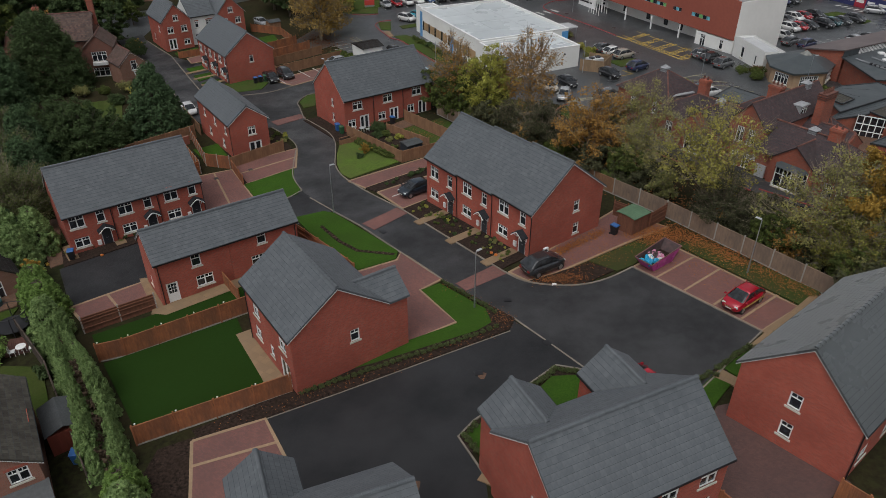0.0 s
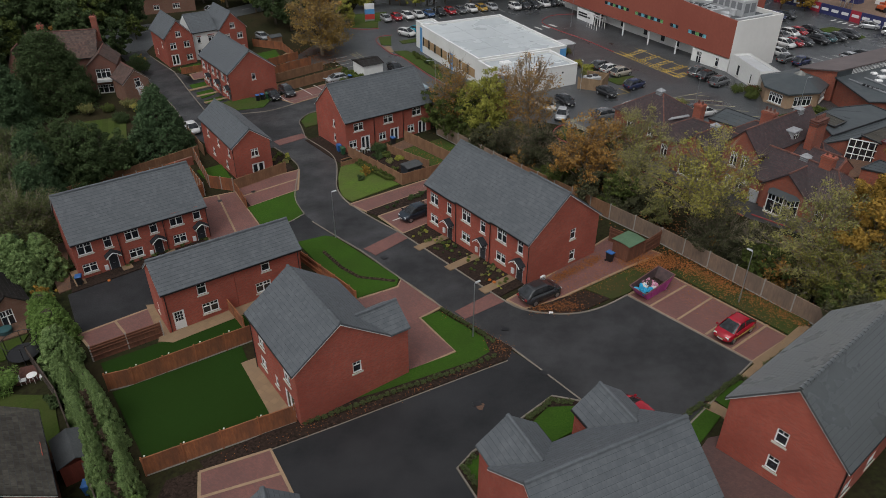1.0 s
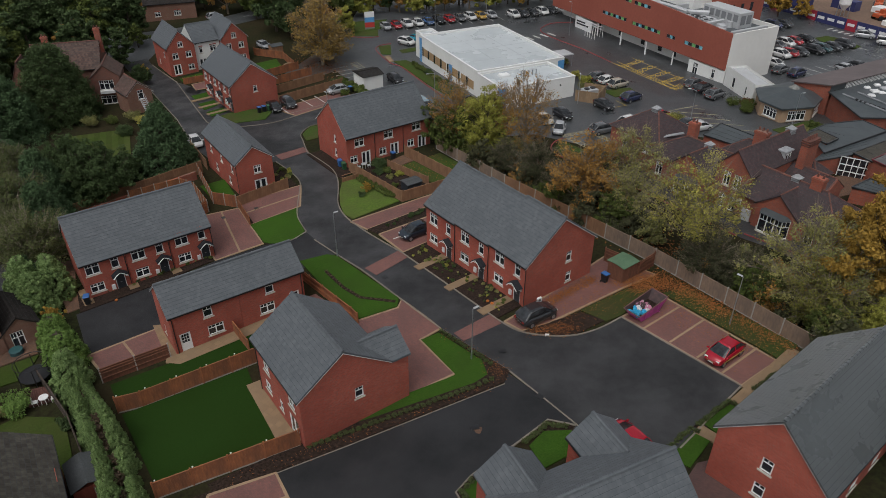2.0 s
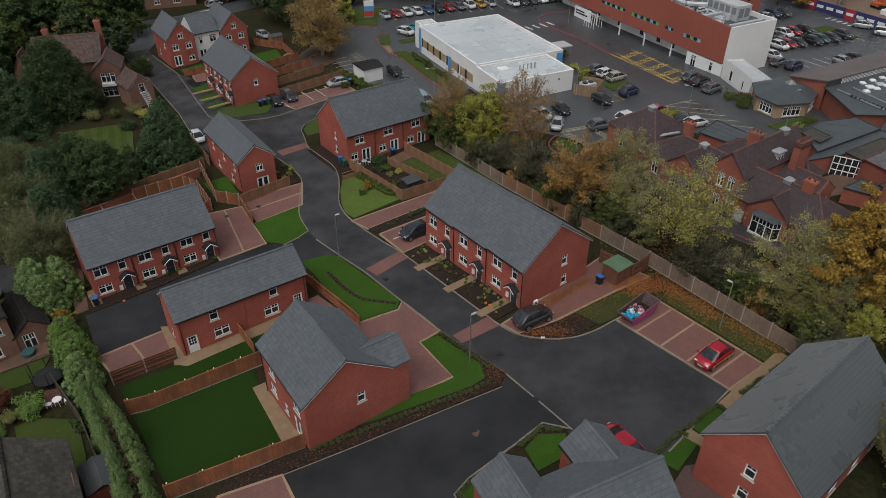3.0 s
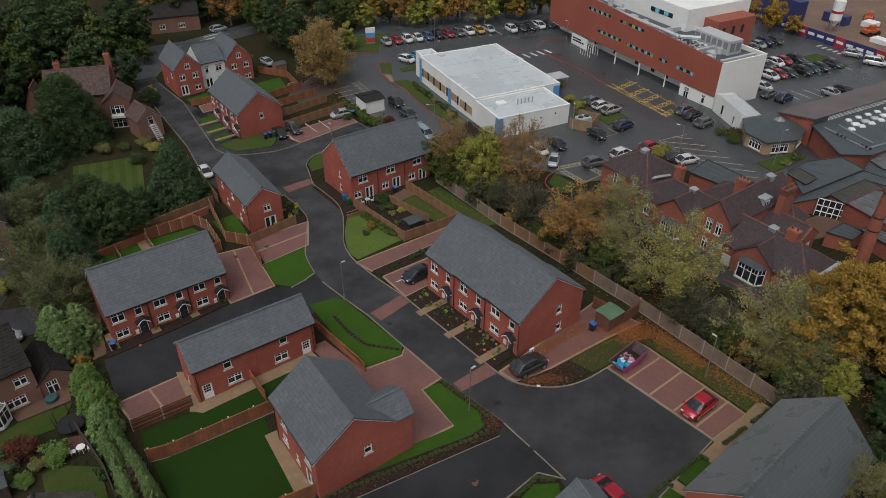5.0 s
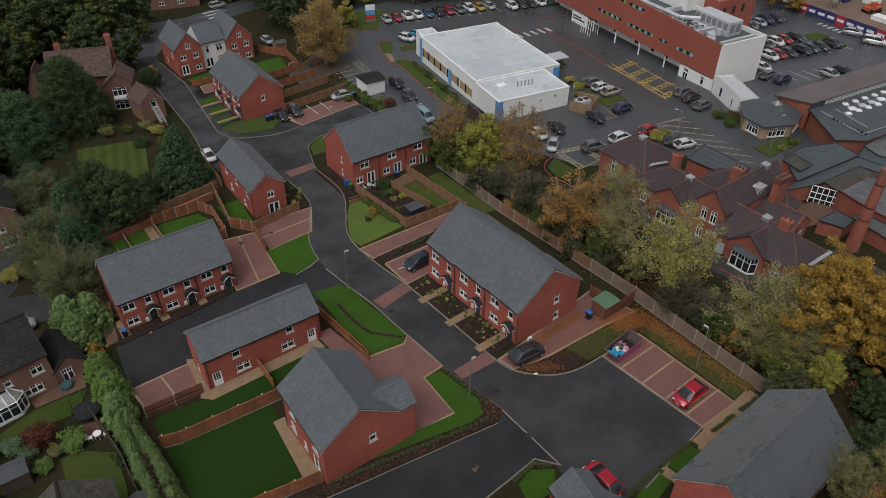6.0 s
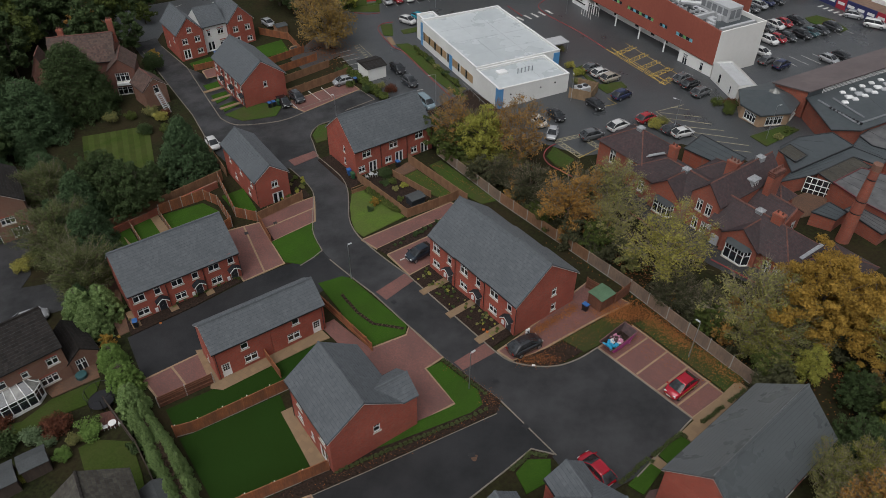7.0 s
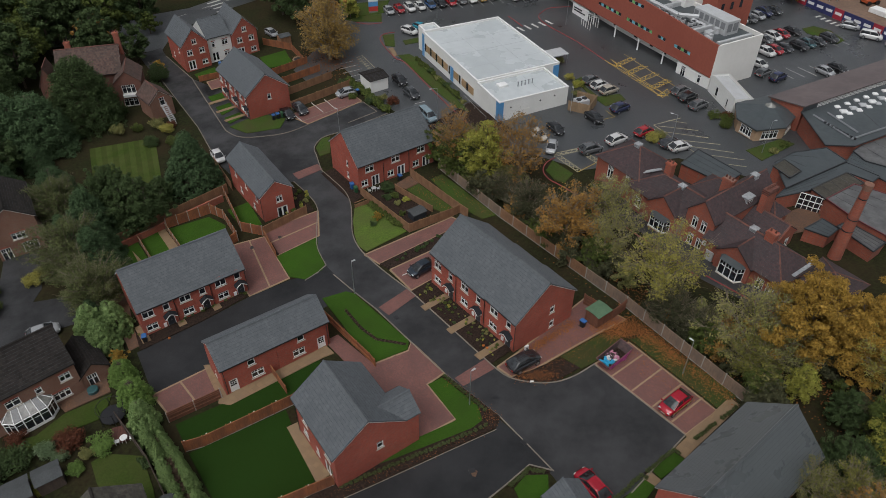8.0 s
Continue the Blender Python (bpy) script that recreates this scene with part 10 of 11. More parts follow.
CON_D = conifer(13, 5.2, LEAF_DARK, 19, 36, 60, 0.16, 0.0)
YEW = conifer(14, 6.6, LEAF_DARK, 33, 38, 75, 0.15, 0.0, 0.45)
DOME = conifer(9, 4.6, LEAF_BLUE, 34, 30, 70, 0.13, 0.0, 0.45)
CON_B = conifer(9, 3.8, LEAF_BLUE, 20, 30, 62, 0.125, 0.0)
UNDER_D = broadleaf(3.4, 1.7, LEAF_DULL, TRUNK, 26, 45, 60, 0.12, low=0.02, twigs=8, spread=0.3)
UNDER_O = broadleaf(3.4, 1.7, LEAF_OLIVE, BRANCH_PALE, 27, 40, 50, 0.11, low=0.02, twigs=30, bare=1.0, spread=0.32)
UNDER_R = broadleaf(3.2, 1.6, LEAF_BROWN, BRANCH_PALE, 28, 40, 45, 0.11, low=0.02, twigs=30, bare=1.0, spread=0.32)
UNDER_L = broadleaf(3.4, 1.6, LEAF_GREEN, TRUNK, 29, 40, 55, 0.11, low=0.02, twigs=10, spread=0.3)
FAR_GREEN = broadleaf(12, 5, LEAF_GREEN, TRUNK, 21, 90, 80, 0.3, low=0.15, twigs=14)
FAR_DARK = broadleaf(13, 5, LEAF_DARK, TRUNK, 22, 90, 80, 0.3, low=0.08, twigs=12)
FAR_ORANGE = broadleaf(11, 4.6, LEAF_ORANGE, TRUNK, 23, 90, 80, 0.3, low=0.15, twigs=16)
FAR_BROWN = broadleaf(12, 5, LEAF_BROWN, BRANCH_PALE, 24, 90, 65, 0.27, low=0.2, bare=1.0, twigs=40)
FAR_LIME = broadleaf(10, 4.2, LEAF_LIME, TRUNK, 25, 90, 80, 0.3, low=0.1, twigs=14)

# the belt between the estate and the hospital
LIME_L, DARK_L, RUS_L = "yellow-green broadleaf tree in early autumn", "dark green bushy tree behind the fence", "half-bare russet tree with pale twigs"
OLIVE_L, BUSH_L = "thinning olive-leaved autumn tree with fine twigs", "dark green bush below the trees"


def belt_tree(m, x, y, s, lab):
    plant("tree", m, x, y, lab, "tree", s)


belt_tree(LIME, 5.9, 90.4, 1.0, LIME_L)
belt_tree(SPARSE, 1.6, 94.2, 0.9, RUS_L)
belt_tree(DARKG, 2.2, 92.4, 0.85, DARK_L)
belt_tree(DARKG, -0.3, 97.2, 0.8, DARK_L)
belt_tree(MIXED, 3.6, 97.0, 0.7, OLIVE_L)
belt_tree(SPARSE, 11.4, 88.8, 1.0, RUS_L)
belt_tree(SPARSE, 8.4, 92.8, 0.8, RUS_L)
belt_tree(DULL, 8.4, 85.4, 0.55, BUSH_L)
belt_tree(DULL, 12.2, 80.9, 0.72, BUSH_L)
belt_tree(DULL, 14.3, 77.8, 0.5, BUSH_L)
belt_tree(RUSSET, 16.4, 73.2, 1.02, "russet autumn tree with pale twigs")
belt_tree(DULL, 19.0, 77.8, 0.75, BUSH_L)
belt_tree(SPRAY, 22.6, 75.6, 0.95, OLIVE_L)
belt_tree(DARKG, 19.6, 69.2, 0.55, BUSH_L)
belt_tree(SPRAY, 21.2, 70.6, 0.65, OLIVE_L)
belt_tree(GOLD, 25.9, 61.4, 1.02, "tall thinning tree with yellow leaves and pale limbs")
belt_tree(DULL, 26.4, 58.2, 0.7, BUSH_L)
belt_tree(DULL, 29.6, 55.6, 0.55, BUSH_L)
belt_tree(SPRAY, 33.4, 52.4, 1.0, OLIVE_L)
belt_tree(MIXED, 33.2, 48.8, 0.66, OLIVE_L)
belt_tree(OLIVE, 36.2, 50.0, 0.7, OLIVE_L)
belt_tree(DARKG, 29.2, 53.4, 0.5, BUSH_L)
belt_tree(DARKG, 33.0, 46.8, 0.5, BUSH_L)
belt_tree(LIME, 36.8, 45.9, 0.5, "yellow-green bushy tree behind fence")
belt_tree(ORANGE, 38.9, 51.6, 0.94, "large spreading orange autumn tree")
belt_tree(ORANGE, 44.0, 49.5, 0.85, "large spreading orange autumn tree")
belt_tree(EVERG, 40.6, 42.6, 0.5, "dark evergreen in the shade of the trees")
belt_tree(GOLD, 45.6, 45.6, 0.95, "thin yellowing tree with pale leaning branches")
belt_tree(EVERG, 37.6, 36.6, 0.6, "dark evergreen in the shade of the trees")
belt_tree(MIXED, 35.8, 33.0, 0.62, OLIVE_L)
belt_tree(LIME, 42.0, 37.4, 0.75, "yellow-green bushy tree behind fence")
belt_tree(OLIVE, 33.2, 33.5, 0.55, OLIVE_L)
belt_tree(RUSSET, 35.6, 29.6, 0.8, "russet bushy tree behind the house")
belt_tree(MIXED, 34.0, 26.0, 0.7, OLIVE_L)
belt_tree(DARKG, 43.0, 39.4, 0.85, "dark green tree in the shade")
belt_tree(FAR_GREEN, 47.5, 44.0, 0.75, "dense green tree behind houses")
belt_tree(FAR_GREEN, 48.0, 37.0, 0.75, "dense green tree behind houses")
belt_tree(ORANGE, 50.6, 53.0, 0.72, "large spreading orange autumn tree")

rg = random.Random(91)
UNDER = ((UNDER_D, "dark green undergrowth bush behind the fence"), (UNDER_O, "thin olive undergrowth bush behind the fence"), (UNDER_R, "russet undergrowth bush behind the fence"), (UNDER_L, "mid-green undergrowth bush behind the fence"))
for ax, ay, bx, by, n, w in ((0.5, 98.0, 8.6, 84.0, 10, 0.8), (3.0, 99.0, 12.0, 84.6, 8, 1.0), (10.0, 81.4, 20.6, 66.0, 10, 0.5), (12.0, 81.8, 24.0, 65.4, 9, 0.8), (25.2, 60.8, 34.0, 47.0, 10, 0.4), (27.0, 60.2, 35.6, 48.0, 10, 0.8), (34.0, 45.0, 36.6, 27.0, 9, 1.2), (40.0, 47.0, 46.0, 40.0, 4, 1.0), (32.6, 53.6, 42.0, 49.6, 6, 1.0)):
    for i in range(n):
        t = (i + rg.random()) / n
        m, lab = UNDER[rg.choice((0, 0, 0, 1, 1, 2, 3))]
        plant("bush", m, ax + (bx - ax) * t + rg.gauss(0, w), ay + (by - ay) * t + rg.gauss(0, w), lab, "bush", rg.uniform(0.65, 1.25), group="undergrowth below the tree belt")
# trees of the old house, the left gardens and the far road


def garden_tree(m, x, y, s, lab):
    plant("tree", m, x, y, lab, "tree", s)


garden_tree(YEW, -65.3, 113.8, 0.94, "large domed dark yew beside the old house")
garden_tree(DOME, -69.6, 104.6, 1.2, "broad domed green conifer on lawn")
garden_tree(CON_B, -72.4, 102.8, 1.3, "broad blue-green conifer on lawn")
garden_tree(CON_D, -79.5, 112.0, 1.0, "large dark conifer among trees")
garden_tree(CON_B, -39.6, 91.6, 1.15, "dense blue-green pine by the lane")
garden_tree(EVERG, -44.7, 81.2, 0.95, "rounded dark evergreen behind the fence")
garden_tree(EVERG, -50.6, 86.0, 0.85, "rounded dark evergreen behind the fence")
garden_tree(DOME, -59.9, 88.2, 0.75, "domed mid-green conifer in garden")
garden_tree(WILLOW, -57.2, 83.0, 0.85, "mid-green rounded tree in garden")
garden_tree(CON_B, -50.3, 78.1, 1.05, "blue-green conifer behind the fence")
garden_tree(CON_B, -47.6, 74.6, 0.72, "blue-green conifer behind the fence")
garden_tree(WILLOW, -50.0, 70.9, 1.0, "thin willow-like tree losing its leaves")
garden_tree(WILLOW, -44.5, 63.8, 0.85, "thin willow-like tree losing its leaves")
garden_tree(CON_B, -46.4, 70.3, 0.95, "blue-green conifer behind the fence")
garden_tree(CON_B, -53.4, 76.4, 0.7, "blue-green conifer behind the fence")
garden_tree(WILLOW, -47.6, 67.4, 0.75, "thin willow-like tree losing its leaves")
garden_tree(EVERG, -43.8, 88.6, 0.45, "dark evergreen shrub by the fence")
garden_tree(CON_B, -69.0, 88.6, 1.0, "broad blue-green conifer on lawn")
garden_tree(EVERG, -65.0, 84.6, 0.7, "dark evergreen tree in garden")
garden_tree(CON_B, -67.4, 97.6, 0.6, "small blue-green conifer by the old lawn")
garden_tree(EVERG, -72.6, 95.0, 0.9, "dark evergreen tree in garden")
garden_tree(FAR_DARK, -72.0, 138.0, 0.9, "dark tree behind the old house")
garden_tree(CON_D, -85.0, 118.6, 1.0, "large dark conifer among trees")
garden_tree(BAREY, -24.0, 138.6, 1.0, "tall half-bare brown tree with fine twigs")
garden_tree(FAR_ORANGE, -22.6, 141.6, 0.6, "orange autumn tree by gardens")
garden_tree(FAR_DARK, -33.4, 156.6, 0.8, "dark tree beyond the far garden")
garden_tree(FAR_DARK, -37.8, 161.6, 0.9, "dark tree beyond the far garden")
garden_tree(FAR_GREEN, -44.6, 172.0, 0.7, "green tree beside the main road")
garden_tree(FAR_DARK, -30.2, 164.6, 0.9, "dark tree beyond the far garden")
garden_tree(FAR_BROWN, -26.2, 152.6, 0.75, "brown half-bare tree by road")
garden_tree(FAR_LIME, -21.6, 158.8, 0.6, "yellow-green tree by the sign")
garden_tree(FAR_BROWN, -38.4, 176.8, 0.7, "brown half-bare tree by road")
garden_tree(FAR_GREEN, -66.4, 152.8, 0.45, "green tree by the road mouth")
garden_tree(FAR_BROWN, -73.2, 141.8, 0.75, "brown tree by the lane")
garden_tree(FAR_DARK, -64.6, 138.8, 0.65, "dark tree behind the old house")
garden_tree(FAR_DARK, -70.6, 136.0, 0.8, "dark tree behind the old house")
garden_tree(EVERG, -57.6, 130.4, 0.43, "dark evergreen by the lane")
garden_tree(FAR_ORANGE, -58.8, 134.6, 0.24, "orange shrub by the lane")
garden_tree(EVERG, -55.8, 123.2, 0.38, "dark evergreen by the lane")
rg = random.Random(31)
FARS = ((FAR_GREEN, "green leafy tree in a wood"), (FAR_DARK, "dark evergreen tree in a wood"), (FAR_ORANGE, "orange autumn tree in a wood"), (FAR_BROWN, "brown half-bare woodland tree"), (FAR_LIME, "yellow-green autumn tree in a wood"))
for i in range(24):
    m, lab = FARS[(0, 4, 2, 1, 3, 4)[i % 6]]
    plant("tree", m, -22 + 2.9 * i + rg.uniform(-1, 1), 172.5 + 0.35 * i + rg.uniform(-2, 4), lab, "tree", rg.uniform(0.6, 0.95), group="tree belt behind the car park")
for i in range(20):
    m, lab = FARS[(1, 0, 4, 1, 3)[i % 5]]
    plant("tree", m, -24 + 3.6 * i + rg.uniform(-1, 1), 184 + rg.uniform(-2, 4), lab, "tree", rg.uniform(0.8, 1.1), group="tree belt behind the car park")
for i in range(44):
    m, lab = FARS[(1, 1, 0, 0, 1, 1, 0, 1)[i % 8]]
    a = i % 11
    plant("tree", m, -84 - 3.0 * (i // 11) * 1.6 + rg.uniform(-2, 2), 88 + 7.6 * a + rg.uniform(-2, 2), lab, "tree", rg.uniform(0.75, 1.1), group="dark wood behind the old house")
for i in range(22):
    m, lab = FARS[(1, 3, 0, 1)[i % 4]]
    plant("tree", m, -80 + 5.2 * (i % 11) + rg.uniform(-2, 2), (180 if i < 11 else 190) + rg.uniform(-3, 3), lab, "tree", rg.uniform(0.7, 1.05), group="trees beyond the main road")
for i in range(8):
    m, lab = FARS[(1, 0, 1, 1)[i % 4]]
    plant("tree", m, -92 + 3.4 * i + rg.uniform(-1, 1), 148 + 1.2 * i + rg.uniform(-3, 1), lab, "tree", rg.uniform(0.8, 1.05), group="dark wood behind the old house")
for i, (x, y, k) in enumerate(((78, 166, FAR_ORANGE), (74, 172, FAR_BROWN), (62, 166, FAR_LIME), (82.5, 164, FAR_ORANGE), (58, 172, FAR_GREEN))):
    plant("tree", k, x, y, "autumn tree beside the hoarding", "tree", (0.7, 0.6, 0.35, 0.42, 0.5)[i])

# the tall conifer hedge behind the left gardens
HEDGE = [conifer(5.2, 1.9, LEAF_HEDGE, 40 + k, 14, 90, 0.13, -0.2) for k in range(3)]
BUSHY = [conifer(4.6, 2.2, LEAF_BUSH, 50 + k, 20, 60, 0.1, 0.0, 0.4) for k in range(2)]
line = [(-21.4, 30.4), (-25.4, 36.6), (-28.2, 40.2), (-31.4, 44.0)]
hv = thing("hedge", pose(-24, 35, rise(-24, 35)), "tall bright green conifer hedge with brown clipped top", "hedge")
inv = hv.matrix_world.inverted()
k = 0
for a, b in zip(line, line[1:]):
    a, b = Vector(a), Vector(b)
    for i in range(4):
        p = a.lerp(b, i / 4)
        for s in (-0.74, 0.74):
            n = Vector((0.83, 0.55)) * (s if a.y < 40 else 0.7 * s)
            for nm, me in zip(("stem", "foliage"), HEDGE[k % 3]):
                ob = new(nm, me)
                ob.parent = hv
                ob.matrix_basis = inv @ pose(p.x + n.x, p.y + n.y, rise(p.x, p.y), 0, 0, 77 * k) @ Matrix.Diagonal((0.34 + 0.13 * (k * 7 % 5) / 4, 0.34 + 0.13 * (k * 7 % 5) / 4, 0.54 + 0.26 * (k * 3 % 7) / 6, 1))
            k += 1
DEAD = shrub_meshes(0.7, 2.5, LEAF_TWIG, 73, 22, 26, 0.1)
for a, b in zip(line, line[1:]):
    for i in range(4):
        p = Vector(a).lerp(Vector(b), i / 4)
        for nm, me in zip(("stem", "dead_top"), DEAD):
            ob = new(nm, me)
            ob.parent = hv
            ob.matrix_basis = inv @ pose(p.x, p.y, rise(p.x, p.y), 0, 0, 90 * i)
for m, x, y, s, lab in ((HEDGE[2], -32.2, 45.0, 0.85, "bright green bushy garden conifer"), (BUSHY[1], -34.2, 48.2, 0.85, "light green rounded garden bush"), (BUSHY[0], -36.8, 51.6, 0.7, "green bush with autumn tips"), (FAR_ORANGE, -38.2, 54.0, 0.22, "small russet autumn garden bush"),
                        (HEDGE[1], -40.9, 56.4, 0.98, "bright green bushy conifer by hedge"), (HEDGE[0], -42.6, 58.2, 1.15, "bright green bushy conifer by hedge"), (CON_B, -43.6, 60.6, 0.5, "bright blue-green conifer by hedge"), (HEDGE[2], -40.6, 59.6, 1.0, "bright green bushy conifer by hedge"),
                        (BUSHY[1], -19.6, 28.4, 0.6, "bright green bushy garden conifer"), (HEDGE[0], -18.4, 26.2, 0.8, "bright green bushy garden conifer")):
    plant("bush", m, x, y, lab, "bush", s)

# garden shrubs
SH = {"green": shrub_meshes(0.9, 1.2, LEAF_GREEN, 61), "lime": shrub_meshes(0.8, 1.0, LEAF_LIME, 62), "red": shrub_meshes(1.0, 1.3, LEAF_RED, 63), "dark": shrub_meshes(0.9, 1.2, LEAF_DARK, 64), "gold": shrub_meshes(0.8, 1.1, LEAF_YELLOW, 65), "grey": shrub_meshes(0.9, 1.3, LEAF_BLUE, 66), "olive": shrub_meshes(0.8, 1.0, LEAF_OLIVE, 67), "bright": shrub_meshes(0.85, 1.2, LEAF_BUSH, 68), "pale": shrub_meshes(0.8, 1.3, LEAF_PALE, 69)}
BIG = {k: shrub_meshes(0.9 if k != "red" else 1.0, 1.15, m, 81 + i, 26, 105, 0.055) for i, (k, m) in enumerate((("green", LEAF_GREEN), ("lime", LEAF_LIME), ("red", LEAF_RED), ("dark", LEAF_DARK), ("gold", LEAF_YELLOW), ("grey", LEAF_BLUE), ("olive", LEAF_OLIVE), ("bright", LEAF_BUSH), ("pale", LEAF_PALE)))}
WORDS = {"green": "mid-green leafy garden shrub", "lime": "yellow-green leafy garden shrub", "red": "dark red-leaved garden shrub", "dark": "dark evergreen garden shrub", "gold": "golden autumn garden shrub", "grey": "grey-green spiky garden shrub", "olive": "olive-green leafy garden shrub", "bright": "fresh bright green rounded garden shrub", "pale": "pale grey-green strap-leaved garden shrub"}


def add_shrub(kind, x, y, s):
    plant("shrub", BIG[kind] if s > 0.95 else SH[kind], x, y, WORDS[kind], "shrub", s, names=("stem", "foliage"))


add_shrub("red", -39.5, 43.1, 1.7)
add_shrub("pale", -41.6, 41.7, 1.35)
add_shrub("bright", -35.8, 42.3, 1.5)
add_shrub("olive", -37.1, 41.4, 0.96)
add_shrub("bright", -37.5, 39.6, 1.0)
add_shrub("dark", -44.2, 40.5, 2.0)
add_shrub("pale", -39.8, 41.2, 0.96)
add_shrub("dark", -46.4, 38.6, 2.2)
add_shrub("lime", -40.6, 37.6, 0.96)
add_shrub("red", -45.6, 43.4, 1.2)
add_shrub("dark", -30.6, 40.2, 0.9)
add_shrub("gold", -55.4, 69.0, 1.5)
add_shrub("olive", -54.6, 70.4, 1.4)
add_shrub("green", -58.6, 63.4, 1.8)
add_shrub("green", -60.2, 66.6, 1.6)
add_shrub("green", -6.4, 79.4, 0.7)
add_shrub("green", -7.5, 80.4, 0.75)
add_shrub("green", -7.0, 79.7, 0.7)
add_shrub("green", -8.2, 81.2, 0.75)
add_shrub("green", -8.9, 82.1, 0.75)
add_shrub("green", -9.6, 83.0, 0.7)
add_shrub("green", -10.9, 84.6, 0.75)
add_shrub("green", -10.3, 83.8, 0.75)
garden_tree(FAR_ORANGE, -9.8, 81.1, 0.14, "small orange autumn sapling on the lawn")
add_shrub("dark", -10.4, 79.8, 0.6)
add_shrub("dark", -8.8, 86.4, 0.8)
add_shrub("green", -7.6, 86.9, 0.8)
add_shrub("olive", -7.0, 85.0, 0.7)
add_shrub("lime", -5.8, 85.8, 0.7)
add_shrub("green", -6.2, 82.2, 0.6)
add_shrub("dark", -8.9, 88.9, 1.3)
add_shrub("olive", -58.4, 109.6, 1.6)
add_shrub("gold", -50.0, 110.0, 1.5)
add_shrub("olive", -52.0, 111.6, 1.6)
add_shrub("green", -55.6, 110.8, 1.2)
add_shrub("dark", -51.4, 105.4, 1.6)
add_shrub("red", -49.8, 112.0, 1.1)
add_shrub("green", -47.4, 105.6, 1.4)
add_shrub("green", -4.6, 134.0, 0.8)
add_shrub("dark", -2.6, 130.6, 0.9)
add_shrub("olive", -1.2, 127.6, 0.9)
add_shrub("dark", 0.6, 124.2, 0.9)
add_shrub("green", 2.4, 120.6, 0.9)
add_shrub("olive", 3.6, 117.4, 0.8)
add_shrub("gold", 24.6, 126.0, 1.2)
add_shrub("lime", 25.6, 122.6, 1.3)
add_shrub("olive", 25.0, 118.6, 1.2)
add_shrub("olive", 23.8, 133.4, 1.2)
add_shrub("green", 49.6, 108.0, 1.3)
add_shrub("green", 47.8, 109.6, 1.2)
add_shrub("red", 50.0, 109.4, 1.2)
add_shrub("green", 48.6, 106.0, 1.1)
add_shrub("gold", 35.2, 101.6, 1.4)
add_shrub("olive", 36.6, 102.6, 1.2)
add_shrub("green", 23.4, 87.2, 1.2)
add_shrub("dark", 25.0, 84.4, 1.2)
add_shrub("green", 56.2, 99.2, 0.9)
add_shrub("olive", 53.8, 97.2, 0.9)
add_shrub("lime", 69.2, 92.0, 1.6)
add_shrub("green", 71.0, 92.6, 1.4)
add_shrub("dark", 2.4, 108.0, 1.2)
add_shrub("olive", 5.4, 104.6, 1.4)
add_shrub("gold", 7.6, 107.2, 1.2)
add_shrub("olive", 9.6, 103.6, 1.3)
add_shrub("green", -17.4, 121.0, 1.0)
add_shrub("green", -18.6, 122.8, 1.0)
add_shrub("dark", -20.0, 126.8, 1.1)
add_shrub("dark", -14.0, 118.6, 1.1)
add_shrub("red", -9.6, 118.4, 1.3)
add_shrub("olive", -11.6, 119.6, 1.1)
# rows of young plants in the front beds
rg = random.Random(77)
for i in range(64):
    t = rg.random()
    x, y = -3.4 + 9.6 * t, 66.2 - 12.0 * t
    d = rg.uniform(0.3, 2.5)
    x, y = x + 0.8 * d - 0.9, y + 0.6 * d - 1.2
    kind = rg.choice(("olive", "green", "green", "dark", "olive", "lime"))
    plant("bedding_plant", SH[kind], x, y, "low " + WORDS[kind].replace("garden ", "") + " in dark mulch", "plant", rg.uniform(0.13, 0.28), names=("stem", "foliage"), z=0.1, group="front bed planting")
for i in range(26):
    t = rg.random()
    x, y = -38.2 + 11.6 * t + rg.uniform(-0.8, 0.8), 57.6 + 8.4 * t + rg.uniform(-0.5, 0.5)
    plant("bedding_plant", SH[rg.choice(("green", "dark", "olive"))], x, y, "low young plant in dark mulch", "plant", rg.uniform(0.2, 0.35), names=("stem", "foliage"), z=0.1, group="front bed planting")
for i in range(18):
    x, y = -22.6 + rg.uniform(-1.6, 1.6), 86.4 + rg.uniform(-3, 3)
    plant("bedding_plant", SH[rg.choice(("lime", "green", "olive"))], x, y, "low rounded plant in gravel", "plant", rg.uniform(0.3, 0.5), names=("stem", "foliage"), z=0.1, group="gravel bed planting")
for i in range(14):
    t = rg.random()
    plant("bedding_plant", SH["dark"], -7.6 + 9.6 * t, 70.3 + 8.2 * t + rg.uniform(-0.4, 0.4), "low young plant in dark mulch", "plant", rg.uniform(0.25, 0.4), names=("stem", "foliage"), z=0.1, group="drive bed planting")
# clipped low hedges along the kerbs
YOUNG = shrub_meshes(0.55, 0.7, LEAF_YOUNG, 72, 12, 22, 0.08)
LOW = shrub_meshes(0.5, 0.6, LEAF_GREEN, 70, 9, 40, 0.1)


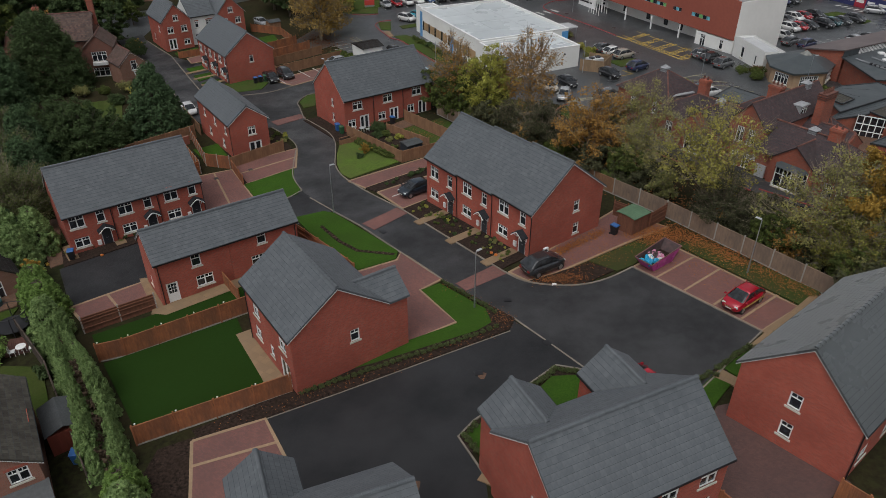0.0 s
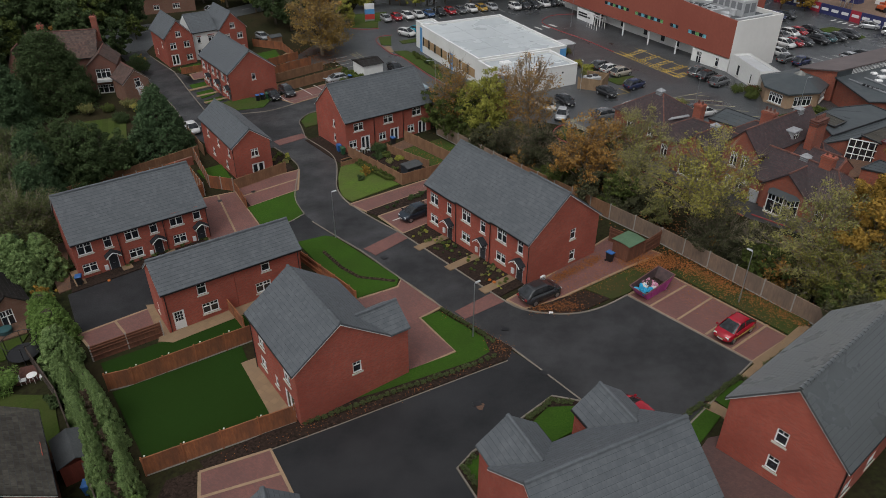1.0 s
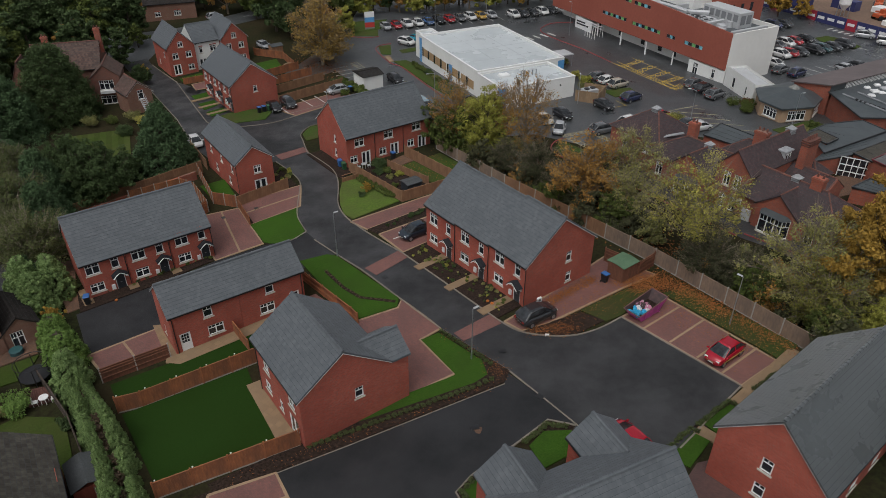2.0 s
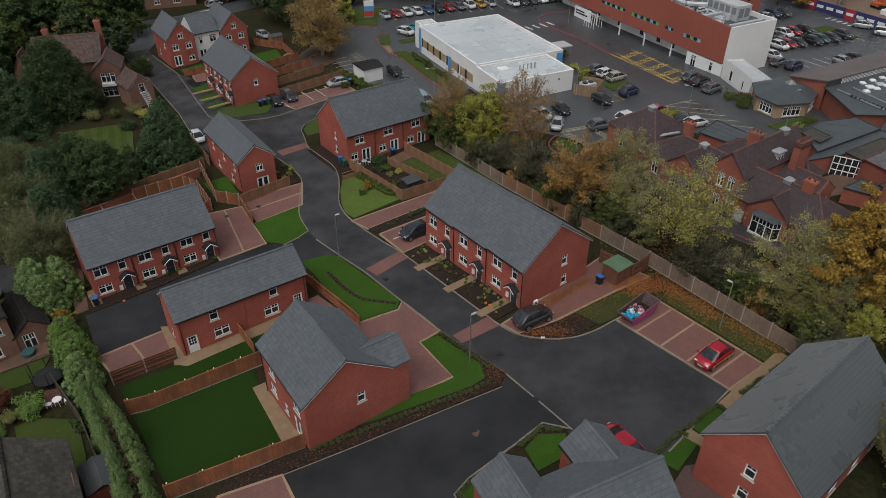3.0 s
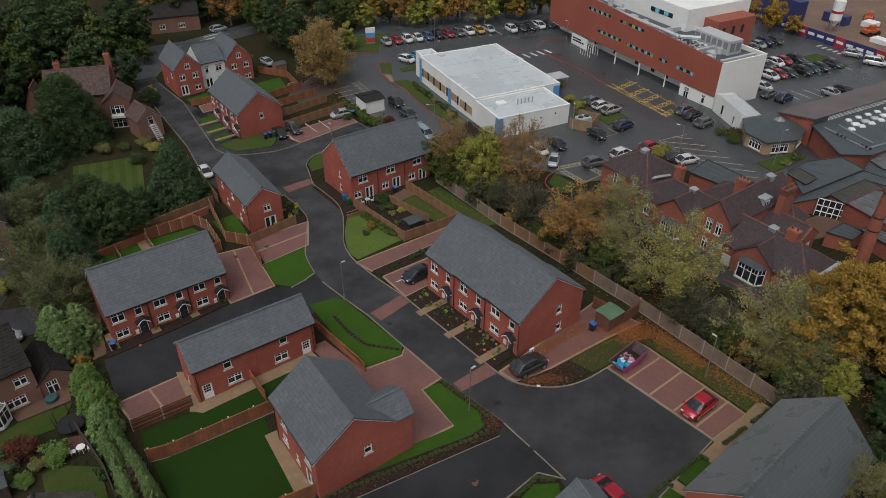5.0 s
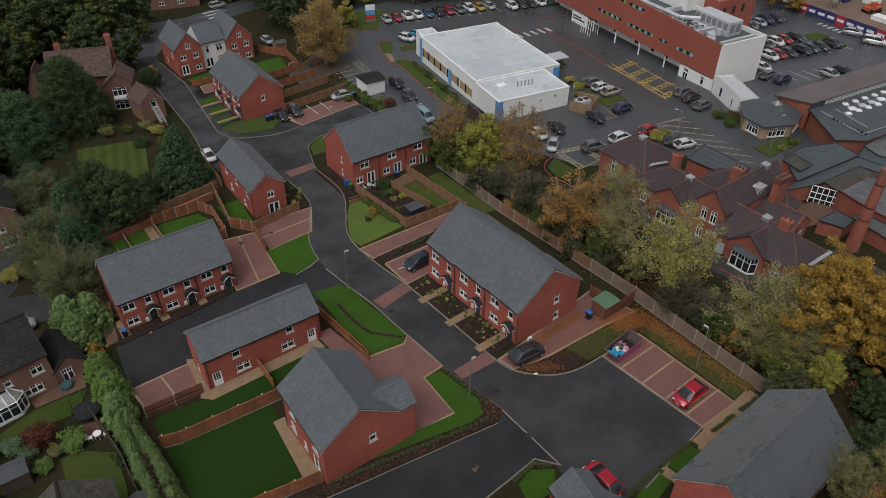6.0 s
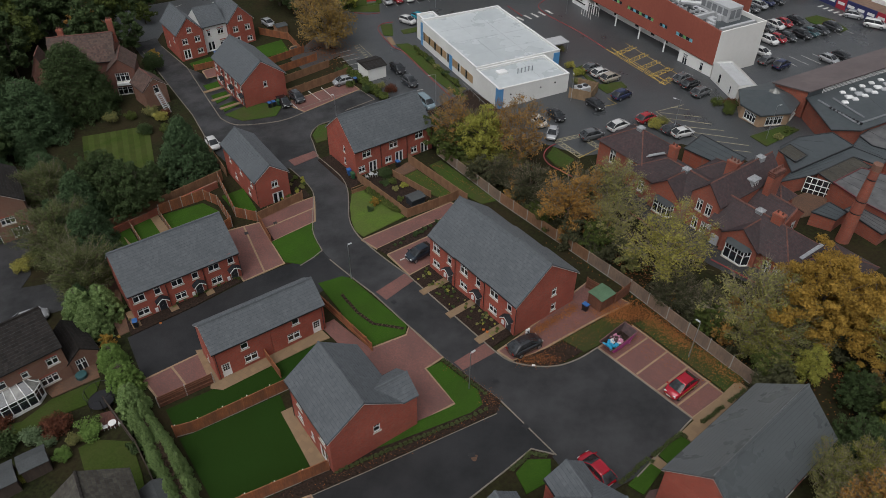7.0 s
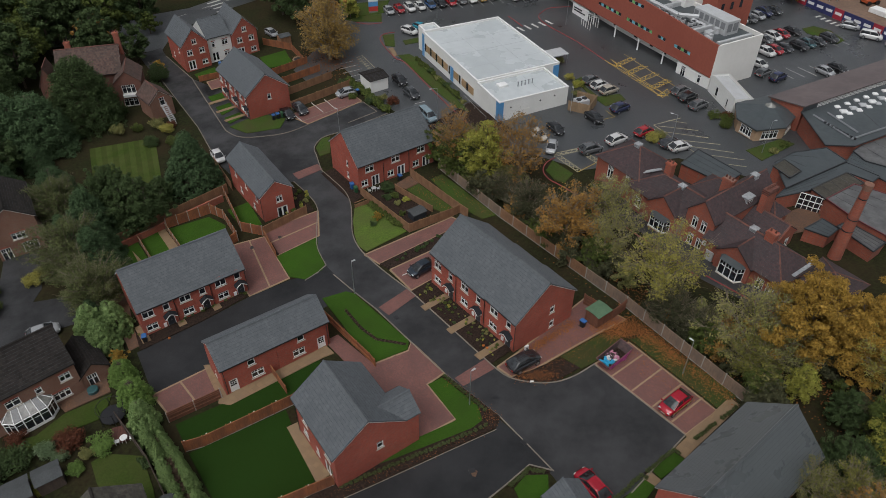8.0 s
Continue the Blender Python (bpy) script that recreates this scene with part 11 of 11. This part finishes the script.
def low_hedge(pts, label, step=0.55, scale=0.8, mesh=None):
    hg = thing("low_hedge", pose(*pts[0], rise(*pts[0])), label, "hedge")
    inv = hg.matrix_world.inverted()
    k = 0
    for a, b in zip(pts, pts[1:]):
        a, b = Vector(a), Vector(b)
        n = max(1, int((b - a).length / step))
        for i in range(n):
            p = a.lerp(b, i / n)
            k += 1
            for nm, me in zip(("stem", "foliage"), mesh or LOW):
                ob = new(nm, me)
                ob.parent = hg
                ob.matrix_basis = inv @ pose(p.x, p.y, rise(p.x, p.y) + 0.08, 0, 0, 67 * k) @ Matrix.Diagonal((scale, scale, scale * (0.8 + 0.1 * (k % 4)), 1))


low_hedge([(-10.2, 36.9), (2.6, 42.7), (4.7, 43.9)], "low sparse young hedge along the lane", 0.5, 0.5, YOUNG)
low_hedge([(0.0, 50.4), (4.6, 45.2)], "low sparse young hedge along the road", 0.5, 0.5, YOUNG)
low_hedge([(6.3, 36.5), (8.2, 38.2), (9.9, 37.8)], "low sparse hedge round a front lawn", 0.42, 0.55, YOUNG)
low_hedge([(2.2, 30.8), (1.4, 32.2), (2.5, 33.4)], "low sparse hedge round a front lawn", 0.42, 0.55, YOUNG)
low_hedge([(19.6, 37.6), (22.6, 39.9), (23.4, 39.2)], "low sparse hedge round a front lawn", 0.42, 0.5, YOUNG)
low_hedge([(16.0, 34.8), (18.9, 37.2), (19.6, 36.6)], "low sparse hedge round a front lawn", 0.42, 0.5, YOUNG)
low_hedge([(25.2, 41.2), (28.0, 43.2)], "low dark hedge in front of the house", 0.4, 0.5, YOUNG)
low_hedge([(28.6, 43.6), (30.8, 45.2)], "low dark hedge in front of the house", 0.4, 0.5, YOUNG)
TWIG = shrub_meshes(0.5, 0.45, LEAF_TWIG, 71, 9, 14, 0.07)
low_hedge([(-12.4, 61.8), (-10.2, 58.6), (-8.2, 56.6), (-4.6, 55.6)], "low brown bare hedge line across the lawn", 0.5, 0.4, TWIG)
low_hedge([(-18.8, 127.6), (-14.8, 121.8), (-10.2, 114.4)], "green hedge behind the bays", 0.7, 1.9)
low_hedge([(-5.6, 137.0), (3.4, 118.4)], "clipped dark hedge beside the clinic", 0.8, 1.1)


# fallen leaves
def litter(name, label, spots, n, seed, size=0.07):
    rg = random.Random(seed)
    verts, faces = [], []
    for _ in range(n):
        (ax, ay), (bx, by), w = rg.choice(spots)
        t = rg.random()
        x, y = ax + (bx - ax) * t + rg.gauss(0, w), ay + (by - ay) * t + rg.gauss(0, w)
        z = rise(x, y) + 0.135 + rg.uniform(0, 0.02)
        a, s = rg.uniform(0, 6.28), size * rg.uniform(0.6, 1.6)
        c, d = math.cos(a) * s, math.sin(a) * s
        k = len(verts)
        verts += [(x - c, y - d, z), (x + d * 0.6, y - c * 0.6, z + 0.015), (x + c, y + d, z + 0.01), (x - d * 0.6, y + c * 0.6, z + 0.02)]
        faces.append((k, k + 1, k + 2, k + 3))
    tagged(raw_ob(name, verts, faces, LITTER), label, "leaf litter", kind="stuff")


litter("fallen_leaves", "orange fallen leaves along the fence", [((21.9, 58.4), (30.4, 46.0), 0.5), ((21.9, 58.4), (26.4, 51.6), 0.75), ((21.4, 58.6), (29.6, 46.6), 1.1), ((17.6, 57.4), (21.6, 58.0), 0.6), ((19.0, 56.2), (22.4, 56.6), 0.6), ((9.4, 53.6), (15.6, 58.4), 0.35)], 8000, 5, 0.055)
litter("fallen_leaves", "scattered fallen leaves on grass and paving", [((20.0, 54.0), (27.6, 44.6), 1.3), ((10.0, 50.4), (19.0, 55.4), 0.8), ((11, 53), (19, 57), 0.9), ((8.0, 50.0), (12.4, 50.2), 0.5), ((8.0, 50.0), (12.4, 50.2), 0.5)], 1500, 6, 0.05)
litter("fallen_leaves", "leaves blown along the kerb bed", [((-12, 35.4), (4, 43.0), 0.35), ((-16, 33.9), (4, 42.9), 0.3), ((4.4, 45.4), (5.2, 44.2), 0.5), ((0, 50.2), (4.6, 45.6), 0.3)], 650, 7, 0.04)
litter("fallen_leaves", "leaf litter below the trees", [((2, 100), (14, 84), 2.5), ((15, 80), (26, 60), 2.0), ((28, 58), (44, 44), 3.0), ((-22, 134), (-27, 142), 2.5)], 6000, 8, 0.09)
litter("fallen_leaves", "thin scatter of leaves on the back lawns", [((-1.6, 92.2), (6.6, 81.6), 0.4), ((-4.6, 89.4), (1.0, 82.8), 0.45)], 420, 9, 0.05)
